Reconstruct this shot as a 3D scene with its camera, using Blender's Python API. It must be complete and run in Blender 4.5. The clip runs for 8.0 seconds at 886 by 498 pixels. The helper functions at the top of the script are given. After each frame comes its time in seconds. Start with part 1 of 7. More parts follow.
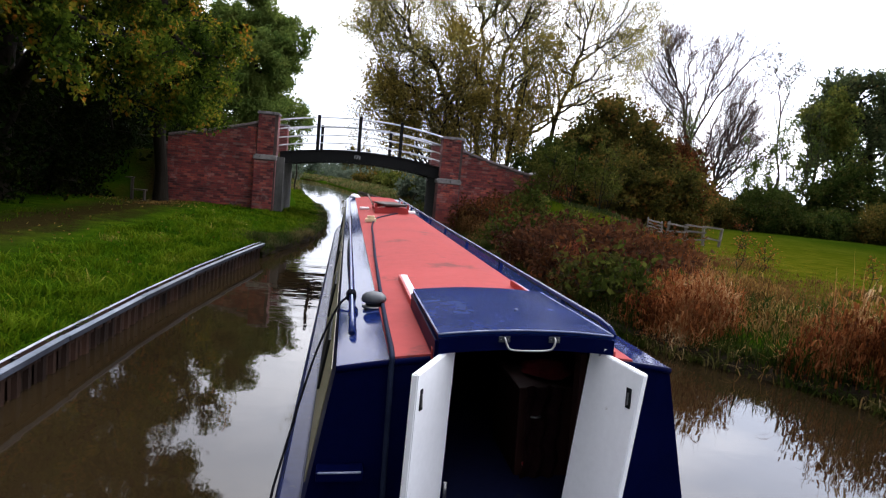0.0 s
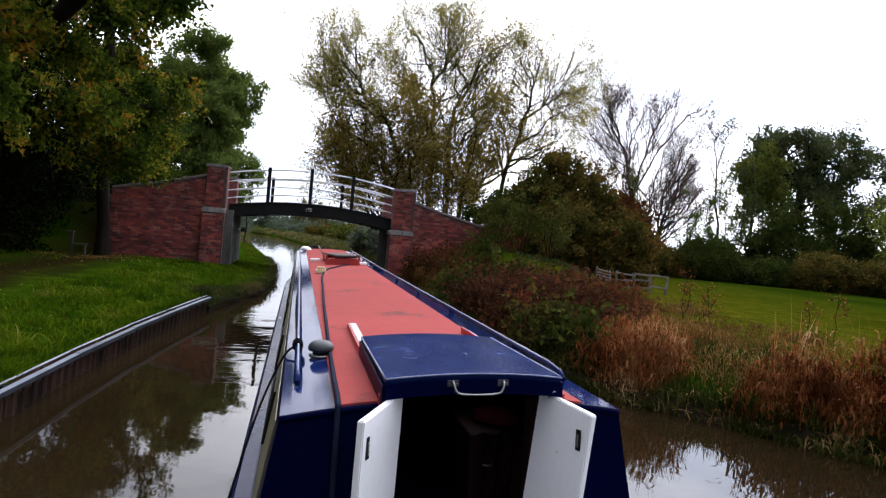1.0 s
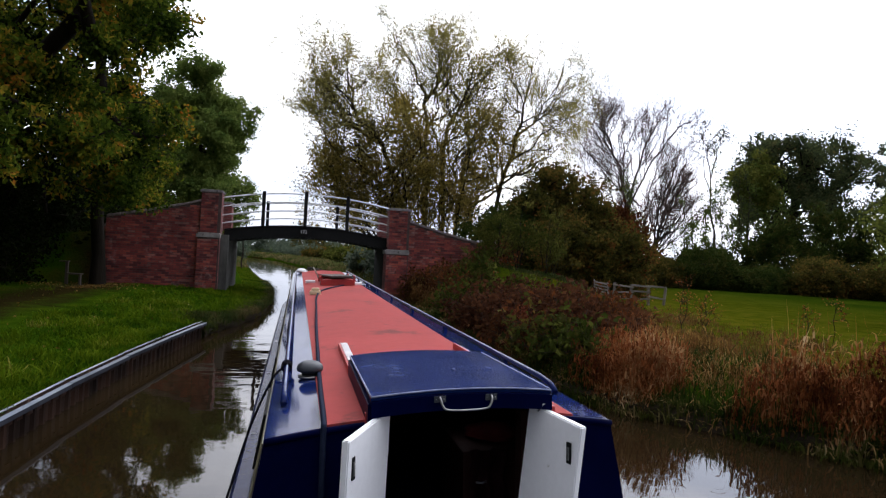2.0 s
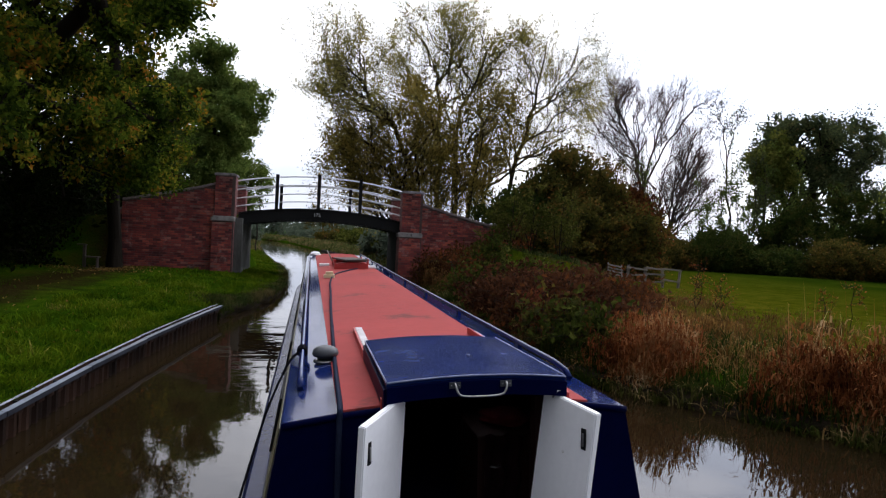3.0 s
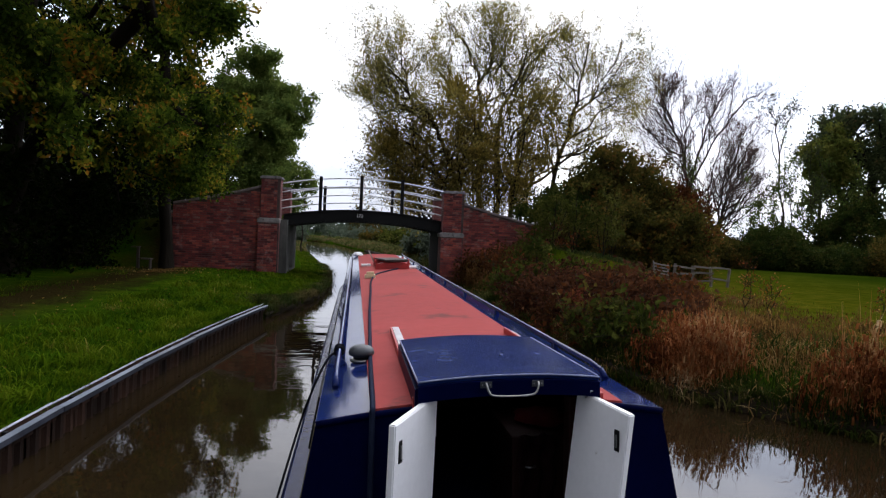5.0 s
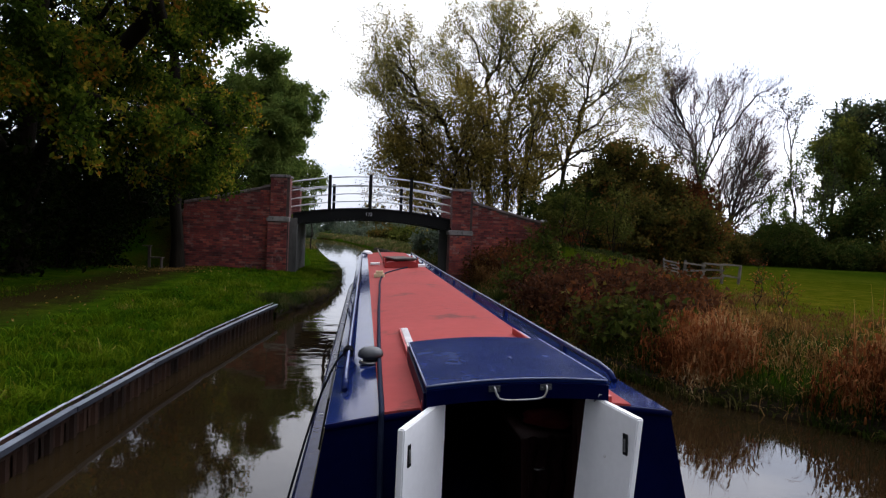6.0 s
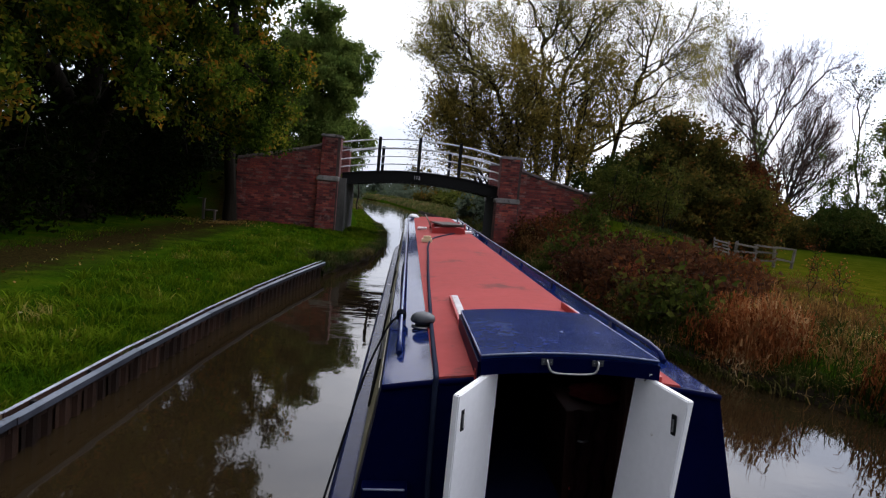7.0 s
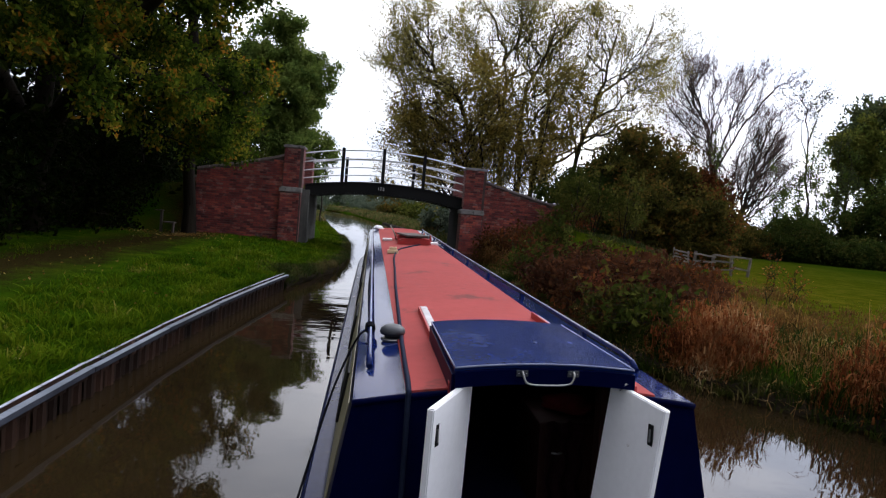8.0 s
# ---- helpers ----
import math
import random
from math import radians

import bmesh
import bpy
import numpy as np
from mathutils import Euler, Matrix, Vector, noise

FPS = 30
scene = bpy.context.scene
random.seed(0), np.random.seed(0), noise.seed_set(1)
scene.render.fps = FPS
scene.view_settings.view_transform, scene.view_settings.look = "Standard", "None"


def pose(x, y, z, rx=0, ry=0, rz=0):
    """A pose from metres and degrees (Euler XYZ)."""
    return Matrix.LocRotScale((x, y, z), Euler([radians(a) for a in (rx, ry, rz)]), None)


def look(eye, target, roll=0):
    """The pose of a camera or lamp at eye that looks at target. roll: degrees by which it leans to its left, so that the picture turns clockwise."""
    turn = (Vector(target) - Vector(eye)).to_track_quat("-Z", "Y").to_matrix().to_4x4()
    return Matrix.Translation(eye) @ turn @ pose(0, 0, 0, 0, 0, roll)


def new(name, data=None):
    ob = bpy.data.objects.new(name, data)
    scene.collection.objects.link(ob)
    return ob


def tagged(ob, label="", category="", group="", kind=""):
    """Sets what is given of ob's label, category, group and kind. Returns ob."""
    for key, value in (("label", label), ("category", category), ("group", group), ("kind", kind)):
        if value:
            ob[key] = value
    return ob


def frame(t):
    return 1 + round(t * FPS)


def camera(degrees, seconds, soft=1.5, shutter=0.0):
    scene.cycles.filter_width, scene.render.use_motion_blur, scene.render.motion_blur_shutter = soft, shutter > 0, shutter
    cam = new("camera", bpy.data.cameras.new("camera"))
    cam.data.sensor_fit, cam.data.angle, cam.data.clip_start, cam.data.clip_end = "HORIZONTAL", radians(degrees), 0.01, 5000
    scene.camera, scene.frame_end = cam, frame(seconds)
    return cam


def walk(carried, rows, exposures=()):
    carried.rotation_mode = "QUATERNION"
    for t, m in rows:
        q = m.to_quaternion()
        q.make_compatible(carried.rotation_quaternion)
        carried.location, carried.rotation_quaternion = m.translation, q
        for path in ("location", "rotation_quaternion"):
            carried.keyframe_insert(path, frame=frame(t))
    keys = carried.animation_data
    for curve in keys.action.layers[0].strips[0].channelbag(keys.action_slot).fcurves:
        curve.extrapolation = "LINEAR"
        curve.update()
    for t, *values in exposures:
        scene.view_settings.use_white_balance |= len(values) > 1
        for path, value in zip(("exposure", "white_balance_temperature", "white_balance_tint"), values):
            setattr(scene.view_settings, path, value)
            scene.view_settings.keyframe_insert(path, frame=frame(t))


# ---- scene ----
# camera: seconds, place, yaw, pitch, roll
ROWS = [
    (0, -0.851, -2.777, 2.089, -9.13, -6.31, 5.47),
    (0.5, -0.865, -2.766, 2.050, -12.74, -2.65, 5.04),
    (1, -0.816, -2.775, 2.049, -12.94, -1.15, 4.99),
    (1.5, -0.767, -2.788, 2.048, -15.11, 0.11, 3.30),
    (1.7, -0.743, -2.778, 2.030, -14.34, 0.79, 3.16),
    (2.8, -0.741, -2.761, 2.056, -11.55, -0.98, 3.06),
    (3, -0.751, -2.762, 2.054, -11.91, -1.15, 3.02),
    (3.5, -0.736, -2.771, 2.051, -11.60, -0.83, 2.39),
    (4, -0.735, -2.781, 2.053, -10.70, -0.56, 2.89),
    (4.5, -0.730, -2.800, 2.060, -10.00, -0.25, 3.00),
    (5, -0.697, -2.780, 2.057, -7.97, -1.36, 2.53),
    (5.2, -0.686, -2.778, 2.074, -7.53, -1.79, 2.33),
    (6.3, -0.706, -2.803, 2.090, -6.83, -1.47, 2.48),
    (6.5, -0.729, -2.828, 2.079, -5.88, -1.06, 3.20),
    (7, -0.785, -2.845, 2.119, -3.46, -5.09, 5.20),
    (7.5, -0.819, -2.795, 2.117, -4.89, -6.00, 7.38),
    (8, -0.817, -2.773, 2.101, -6.67, -3.74, 5.09),
]
cam = camera(70.5, 8.0, soft=1.25)
walk(cam, [(t, pose(x, y, z, 90 + p, 0, w) @ pose(0, 0, 0, 0, 0, r)) for t, x, y, z, w, p, r in ROWS],
     exposures=[(0, 0.40, 6280, 14), (0.5, 0.30, 6280, 14), (1.0, 0.12, 6280, 14), (1.5, -0.05, 6280, 14), (3, -0.38, 6280, 14), (7.2, -0.38, 6280, 14), (8, -0.24, 6280, 14)])

# ---- overcast daylight: bright cloud over a thin blue, a wide soft sun behind it ----
SUN_UP, SUN_TURN = 40, 42
sky_world = bpy.data.worlds.new("overcast_sky")
scene.world = sky_world
sky_world.use_nodes = True
wn, wl = sky_world.node_tree.nodes, sky_world.node_tree.links
wn.clear()
w_out = wn.new("ShaderNodeOutputWorld")
w_bg = wn.new("ShaderNodeBackground")
w_sky = wn.new("ShaderNodeTexSky")
w_sky.sky_type = "NISHITA"
w_sky.sun_disc = False
w_sky.sun_elevation, w_sky.sun_rotation = radians(SUN_UP), radians(SUN_TURN)
w_sky.dust_density = 3.0
w_coord = wn.new("ShaderNodeTexCoord")
w_map = wn.new("ShaderNodeMapping")
w_map.inputs["Scale"].default_value = (1.0, 1.0, 2.6)
w_noise = wn.new("ShaderNodeTexNoise")
w_noise.inputs["Scale"].default_value, w_noise.inputs["Detail"].default_value = 2.2, 6
w_ramp = wn.new("ShaderNodeValToRGB")
w_ramp.color_ramp.elements[0].position, w_ramp.color_ramp.elements[0].color = 0.34, (6.2, 6.9, 8.2, 1)
w_ramp.color_ramp.elements[1].position, w_ramp.color_ramp.elements[1].color = 0.60, (12.5, 12.6, 12.9, 1)
w_mix = wn.new("ShaderNodeMix")
w_mix.data_type = "RGBA"
w_mix.inputs[0].default_value = 0.88
wl.new(w_coord.outputs["Generated"], w_map.inputs["Vector"])
wl.new(w_map.outputs["Vector"], w_noise.inputs["Vector"])
wl.new(w_noise.outputs["Fac"], w_ramp.inputs["Fac"])
wl.new(w_sky.outputs["Color"], w_mix.inputs[6])
wl.new(w_mix.outputs[2], w_bg.inputs["Color"])
w_bg.inputs["Strength"].default_value = 0.115
# the cloud is brightest round the hidden sun
w_dot = wn.new("ShaderNodeVectorMath")
w_dot.operation = "DOT_PRODUCT"
wl.new(w_coord.outputs["Generated"], w_dot.inputs[0])
w_dot.inputs[1].default_value = (math.sin(radians(SUN_TURN)) * math.cos(radians(SUN_UP)), math.cos(radians(SUN_TURN)) * math.cos(radians(SUN_UP)), math.sin(radians(SUN_UP)))
w_half = wn.new("ShaderNodeMapRange")
w_half.inputs["From Min"].default_value, w_half.inputs["From Max"].default_value = -1.0, 1.0
wl.new(w_dot.outputs["Value"], w_half.inputs["Value"])
w_pow = wn.new("ShaderNodeMath")
w_pow.operation = "POWER"
wl.new(w_half.outputs["Result"], w_pow.inputs[0])
w_pow.inputs[1].default_value = 4.0
w_glow = wn.new("ShaderNodeMath")
w_glow.operation = "MULTIPLY_ADD"
wl.new(w_pow.outputs[0], w_glow.inputs[0])
w_glow.inputs[1].default_value, w_glow.inputs[2].default_value = 3.4, 0.56
w_mul = wn.new("ShaderNodeVectorMath")
w_mul.operation = "SCALE"
wl.new(w_ramp.outputs["Color"], w_mul.inputs[0])
w_sep = wn.new("ShaderNodeSeparateXYZ")
wl.new(w_coord.outputs["Generated"], w_sep.inputs[0])
w_low = wn.new("ShaderNodeMapRange")
w_low.inputs["From Min"].default_value, w_low.inputs["From Max"].default_value = 0.0, 0.35
w_low.inputs["To Min"].default_value, w_low.inputs["To Max"].default_value = 0.74, 1.03
wl.new(w_sep.outputs["Z"], w_low.inputs["Value"])
w_both = wn.new("ShaderNodeMath")
w_both.operation = "MULTIPLY"
wl.new(w_glow.outputs[0], w_both.inputs[0])
wl.new(w_low.outputs["Result"], w_both.inputs[1])
wl.new(w_both.outputs[0], w_mul.inputs["Scale"])
wl.new(w_mul.outputs["Vector"], w_mix.inputs[7])
wl.new(w_bg.outputs["Background"], w_out.inputs["Surface"])

sun_data = bpy.data.lights.new("sun", "SUN")
sun_data.energy, sun_data.angle, sun_data.color = 0.7, radians(25), (1.0, 0.96, 0.9)
sun = new("sun", sun_data)
su, st = radians(SUN_UP), radians(SUN_TURN)
sun.matrix_basis = look((30 * math.sin(st) * math.cos(su), 30 * math.cos(st) * math.cos(su), 30 * math.sin(su)), (0, 0, 0))


# ---- materials ----
def node_set(name):
    m = bpy.data.materials.new(name)
    m.use_nodes = True
    n, l = m.node_tree.nodes, m.node_tree.links
    b = n["Principled BSDF"]
    return m, n, l, b


def rgb(c):
    return (c[0], c[1], c[2], 1)


def noise_node(n, l, coord, scale, detail=5, rough=0.55, stretch=None):
    t = n.new("ShaderNodeTexNoise")
    t.inputs["Scale"].default_value, t.inputs["Detail"].default_value = scale, detail
    t.inputs["Roughness"].default_value = rough
    if stretch:
        mp = n.new("ShaderNodeMapping")
        mp.inputs["Scale"].default_value = stretch
        l.new(coord, mp.inputs["Vector"])
        coord = mp.outputs["Vector"]
    l.new(coord, t.inputs["Vector"])
    return t.outputs["Fac"]


def ramp(n, l, fac, stops):
    r = n.new("ShaderNodeValToRGB")
    while len(r.color_ramp.elements) < len(stops):
        r.color_ramp.elements.new(0.5)
    for e, (p, c) in zip(r.color_ramp.elements, stops):
        e.position, e.color = p, rgb(c)
    l.new(fac, r.inputs["Fac"])
    return r.outputs["Color"]


def blend(n, l, fac, a, b, how="MIX"):
    x = n.new("ShaderNodeMix")
    x.data_type, x.blend_type = "RGBA", how
    for socket, v in ((x.inputs[0], fac), (x.inputs[6], a), (x.inputs[7], b)):
        if isinstance(v, (int, float)):
            socket.default_value = v
        elif isinstance(v, tuple):
            socket.default_value = rgb(v)
        else:
            l.new(v, socket)
    return x.outputs[2]


def surface(name, c1, c2, scale=3.0, rough=0.6, metallic=0.0, bump=0.15, bump_scale=60.0, fine=0.25, stretch=None,
            spots=None, vary=0.0, coat=0.0, rough_vary=0.1, distance=0.01, gloss=0.5):
    """A worn surface: broad patches of c1 and c2, fine grain, relief; spots: (colour, scale, amount)."""
    m, n, l, b = node_set(name)
    tc = n.new("ShaderNodeTexCoord").outputs["Object"]
    broad = noise_node(n, l, tc, scale, 5, 0.6, stretch)
    grain = noise_node(n, l, tc, scale * 14, 6, 0.65, stretch)
    col = ramp(n, l, broad, [(0.32, c1), (0.68, c2)])
    dark = ramp(n, l, grain, [(0.25, (1 - fine,) * 3), (0.75, (1 + fine * 0.5,) * 3)])
    col = blend(n, l, 1.0, col, dark, "MULTIPLY")
    if spots:
        sp = noise_node(n, l, tc, spots[1], 7, 0.7, stretch)
        mask = ramp(n, l, sp, [(0.62 - spots[2] * 0.3, (0, 0, 0)), (0.70 - spots[2] * 0.2, (1, 1, 1))])
        col = blend(n, l, mask, col, spots[0])
    if vary:
        oi = n.new("ShaderNodeObjectInfo").outputs["Random"]
        v = ramp(n, l, oi, [(0.0, (1 - vary,) * 3), (1.0, (1 + vary,) * 3)])
        col = blend(n, l, 1.0, col, v, "MULTIPLY")
    l.new(col, b.inputs["Base Color"])
    rr = n.new("ShaderNodeMapRange")
    rr.inputs["To Min"].default_value, rr.inputs["To Max"].default_value = max(0.02, rough - rough_vary), min(1, rough + rough_vary)
    l.new(broad, rr.inputs["Value"])
    l.new(rr.outputs["Result"], b.inputs["Roughness"])
    b.inputs["Metallic"].default_value = metallic
    b.inputs["Coat Weight"].default_value = coat
    b.inputs["IOR"].default_value = 1.0 + gloss
    b.inputs["Coat Roughness"].default_value = 0.15
    if bump:
        bn = n.new("ShaderNodeBump")
        bn.inputs["Strength"].default_value, bn.inputs["Distance"].default_value = bump, distance
        l.new(noise_node(n, l, tc, bump_scale, 5, 0.6, stretch), bn.inputs["Height"])
        l.new(bn.outputs["Normal"], b.inputs["Normal"])
    return m


def foliage(name, stops, rough=0.65, through_light=0.35):
    """Leaves: each leaf its own tint out of stops, partly letting the light through."""
    m, n, l, b = node_set(name)
    isl = n.new("ShaderNodeNewGeometry")
    tc = n.new("ShaderNodeTexCoord").outputs["Object"]
    patch = noise_node(n, l, tc, 0.9, 3)
    add = n.new("ShaderNodeMath")
    add.operation = "MULTIPLY_ADD"
    l.new(patch, add.inputs[0])
    add.inputs[1].default_value = 1.9
    mix2 = n.new("ShaderNodeMath")
    mix2.operation = "MULTIPLY_ADD"
    l.new(isl.outputs["Random Per Island"], mix2.inputs[0])
    mix2.inputs[1].default_value, mix2.inputs[2].default_value = 0.46, -0.70
    l.new(mix2.outputs[0], add.inputs[2])
    col = ramp(n, l, add.outputs[0], stops)
    l.new(col, b.inputs["Base Color"])
    b.inputs["Roughness"].default_value = rough
    b.inputs["IOR"].default_value = 1.05
    tr = n.new("ShaderNodeBsdfTranslucent")
    l.new(col, tr.inputs["Color"])
    mx = n.new("ShaderNodeMixShader")
    mx.inputs[0].default_value = through_light
    out = n["Material Output"]
    l.new(b.outputs[0], mx.inputs[1])
    l.new(tr.outputs[0], mx.inputs[2])
    l.new(mx.outputs[0], out.inputs["Surface"])
    return m


def brickwork(name):
    m, n, l, b = node_set(name)
    tc = n.new("ShaderNodeTexCoord").outputs["Object"]
    sep = n.new("ShaderNodeSeparateXYZ")
    l.new(tc, sep.inputs[0])
    s = n.new("ShaderNodeMath")
    s.operation = "ADD"
    l.new(sep.outputs["X"], s.inputs[0])
    l.new(sep.outputs["Y"], s.inputs[1])
    cmb = n.new("ShaderNodeCombineXYZ")
    l.new(s.outputs[0], cmb.inputs["X"])
    l.new(sep.outputs["Z"], cmb.inputs["Y"])
    br = n.new("ShaderNodeTexBrick")
    br.inputs["Scale"].default_value = 1.0
    br.inputs["Brick Width"].default_value, br.inputs["Row Height"].default_value = 0.225, 0.075
    br.inputs["Mortar Size"].default_value, br.inputs["Mortar Smooth"].default_value = 0.007, 0.2
    br.inputs["Color1"].default_value = rgb((0.25, 0.058, 0.050))
    br.inputs["Color2"].default_value = rgb((0.115, 0.028, 0.030))
    br.inputs["Mortar"].default_value = rgb((0.19, 0.125, 0.11))
    l.new(cmb.outputs[0], br.inputs["Vector"])
    broad = noise_node(n, l, tc, 0.9, 6, 0.65)
    stain = ramp(n, l, broad, [(0.3, (0.40, 0.38, 0.42)), (0.5, (0.85, 0.8, 0.82)), (0.66, (1.2, 1.15, 1.15))])
    col = blend(n, l, 1.0, br.outputs["Color"], stain, "MULTIPLY")
    salts = ramp(n, l, noise_node(n, l, tc, 3.1, 8, 0.75), [(0.55, (0, 0, 0)), (0.72, (0.75, 0.75, 0.75))])
    col = blend(n, l, salts, col, (0.36, 0.27, 0.24))
    l.new(col, b.inputs["Base Color"])
    b.inputs["Roughness"].default_value = 0.9
    bn = n.new("ShaderNodeBump")
    bn.inputs["Strength"].default_value, bn.inputs["Distance"].default_value = 0.6, 0.01
    inv = n.new("ShaderNodeMath")
    inv.operation = "SUBTRACT"
    l.new(noise_node(n, l, tc, 40, 4), inv.inputs[0])
    l.new(br.outputs["Fac"], inv.inputs[1])
    l.new(inv.outputs[0], bn.inputs["Height"])
    l.new(bn.outputs["Normal"], b.inputs["Normal"])
    return m


def canal_water(name):
    m, n, l, b = node_set(name)
    tc = n.new("ShaderNodeTexCoord").outputs["Object"]
    silt = noise_node(n, l, tc, 0.35, 4)
    l.new(ramp(n, l, silt, [(0.3, (0.0118, 0.0073, 0.0031)), (0.7, (0.0178, 0.0112, 0.0047))]), b.inputs["Base Color"])
    b.inputs["Roughness"].default_value = 0.03
    b.inputs["IOR"].default_value = 1.333
    wide = noise_node(n, l, tc, 1.1, 2, 0.4, (1.0, 0.55, 1.0))
    small = noise_node(n, l, tc, 5.0, 2, 0.45, (1.0, 0.8, 1.0))
    calm = noise_node(n, l, tc, 0.30, 2, 0.4)
    k = n.new("ShaderNodeMath")
    k.operation = "MULTIPLY"
    l.new(small, k.inputs[0])
    l.new(calm, k.inputs[1])
    b1 = n.new("ShaderNodeBump")
    b1.inputs["Strength"].default_value, b1.inputs["Distance"].default_value = 0.13, 0.05
    l.new(wide, b1.inputs["Height"])
    b2 = n.new("ShaderNodeBump")
    b2.inputs["Strength"].default_value, b2.inputs["Distance"].default_value = 0.16, 0.014
    l.new(k.outputs[0], b2.inputs["Height"])
    l.new(b1.outputs["Normal"], b2.inputs["Normal"])
    sep = n.new("ShaderNodeSeparateXYZ")
    l.new(tc, sep.inputs[0])
    wake = noise_node(n, l, tc, 1.1, 3, 0.5, (0.6, 1.7, 1.0))
    near = n.new("ShaderNodeMapRange")
    near.inputs["From Min"].default_value, near.inputs["From Max"].default_value = 5.0, 8.0
    l.new(sep.outputs["Y"], near.inputs["Value"])
    past = n.new("ShaderNodeMapRange")
    past.inputs["From Min"].default_value, past.inputs["From Max"].default_value = 15.0, 11.0
    l.new(sep.outputs["Y"], past.inputs["Value"])
    span = n.new("ShaderNodeMath")
    span.operation = "MULTIPLY"
    l.new(near.outputs["Result"], span.inputs[0])
    l.new(past.outputs["Result"], span.inputs[1])
    side = n.new("ShaderNodeMapRange")
    side.inputs["From Min"].default_value, side.inputs["From Max"].default_value = -2.4, -1.3
    l.new(sep.outputs["X"], side.inputs["Value"])
    both = n.new("ShaderNodeMath")
    both.operation = "MULTIPLY"
    l.new(span.outputs[0], both.inputs[0])
    l.new(side.outputs["Result"], both.inputs[1])
    height = n.new("ShaderNodeMath")
    height.operation = "MULTIPLY"
    l.new(both.outputs[0], height.inputs[0])
    l.new(wake, height.inputs[1])
    b3 = n.new("ShaderNodeBump")
    b3.inputs["Strength"].default_value, b3.inputs["Distance"].default_value = 0.26, 0.06
    l.new(height.outputs[0], b3.inputs["Height"])
    l.new(b2.outputs["Normal"], b3.inputs["Normal"])
    l.new(b3.outputs["Normal"], b.inputs["Normal"])
    return m


def turf(name, path_x):
    """Grassed earth with a worn, leaf-strewn towpath along the line x = path_x and a lighter meadow."""
    m, n, l, b = node_set(name)
    pos = n.new("ShaderNodeTexCoord").outputs["Object"]
    broad = noise_node(n, l, pos, 0.22, 4)
    mid = noise_node(n, l, pos, 1.6, 5, 0.65)
    fine = noise_node(n, l, pos, 22, 5, 0.7)
    green = ramp(n, l, mid, [(0.28, (0.010, 0.026, 0.001)), (0.5, (0.024, 0.054, 0.002)), (0.72, (0.055, 0.074, 0.004))])
    dry = ramp(n, l, mid, [(0.3, (0.028, 0.036, 0.001)), (0.52, (0.050, 0.054, 0.003)), (0.72, (0.085, 0.072, 0.007))])
    pasture = ramp(n, l, broad, [(0.3, (0.009, 0.020, 0.001)), (0.52, (0.016, 0.029, 0.0015)), (0.72, (0.028, 0.038, 0.003))])
    sep = n.new("ShaderNodeSeparateXYZ")
    l.new(pos, sep.inputs[0])
    far = n.new("ShaderNodeMath")
    far.operation = "MULTIPLY_ADD"
    l.new(broad, far.inputs[0])
    far.inputs[1].default_value = 8.0
    l.new(sep.outputs["X"], far.inputs[2])
    grazed = n.new("ShaderNodeMapRange")
    grazed.inputs["From Min"].default_value, grazed.inputs["From Max"].default_value = 17.0, 34.0
    l.new(far.outputs[0], grazed.inputs["Value"])
    meadow = blend(n, l, grazed.outputs["Result"], dry, pasture)
    side = n.new("ShaderNodeMapRange")
    side.inputs["From Min"].default_value, side.inputs["From Max"].default_value = 5.5, 8.0
    l.new(sep.outputs["X"], side.inputs["Value"])
    col = blend(n, l, side.outputs["Result"], green, meadow)
    d = n.new("ShaderNodeMath")
    d.operation = "SUBTRACT"
    l.new(sep.outputs["X"], d.inputs[0])
    d.inputs[1].default_value = path_x
    wob = n.new("ShaderNodeMath")
    wob.operation = "MULTIPLY_ADD"
    l.new(mid, wob.inputs[0])
    wob.inputs[1].default_value = 2.2
    l.new(d.outputs[0], wob.inputs[2])
    ab = n.new("ShaderNodeMath")
    ab.operation = "ABSOLUTE"
    l.new(wob.outputs[0], ab.inputs[0])
    worn = n.new("ShaderNodeMapRange")
    worn.inputs["From Min"].default_value, worn.inputs["From Max"].default_value = 0.4, 1.5
    worn.inputs["To Min"].default_value, worn.inputs["To Max"].default_value = 0.92, 0.0
    l.new(ab.outputs[0], worn.inputs["Value"])
    earth = ramp(n, l, fine, [(0.3, (0.012, 0.009, 0.004)), (0.7, (0.036, 0.021, 0.008))])
    col = blend(n, l, worn.outputs["Result"], col, earth)
    shade = ramp(n, l, fine, [(0.2, (0.6, 0.6, 0.6)), (0.8, (1.2, 1.2, 1.2))])
    col = blend(n, l, 1.0, col, shade, "MULTIPLY")
    l.new(col, b.inputs["Base Color"])
    b.inputs["Roughness"].default_value = 0.95
    b.inputs["Specular IOR Level"].default_value = 0.0
    bn = n.new("ShaderNodeBump")
    bn.inputs["Strength"].default_value, bn.inputs["Distance"].default_value = 0.7, 0.05
    l.new(fine, bn.inputs["Height"])
    l.new(bn.outputs["Normal"], b.inputs["Normal"])
    return m


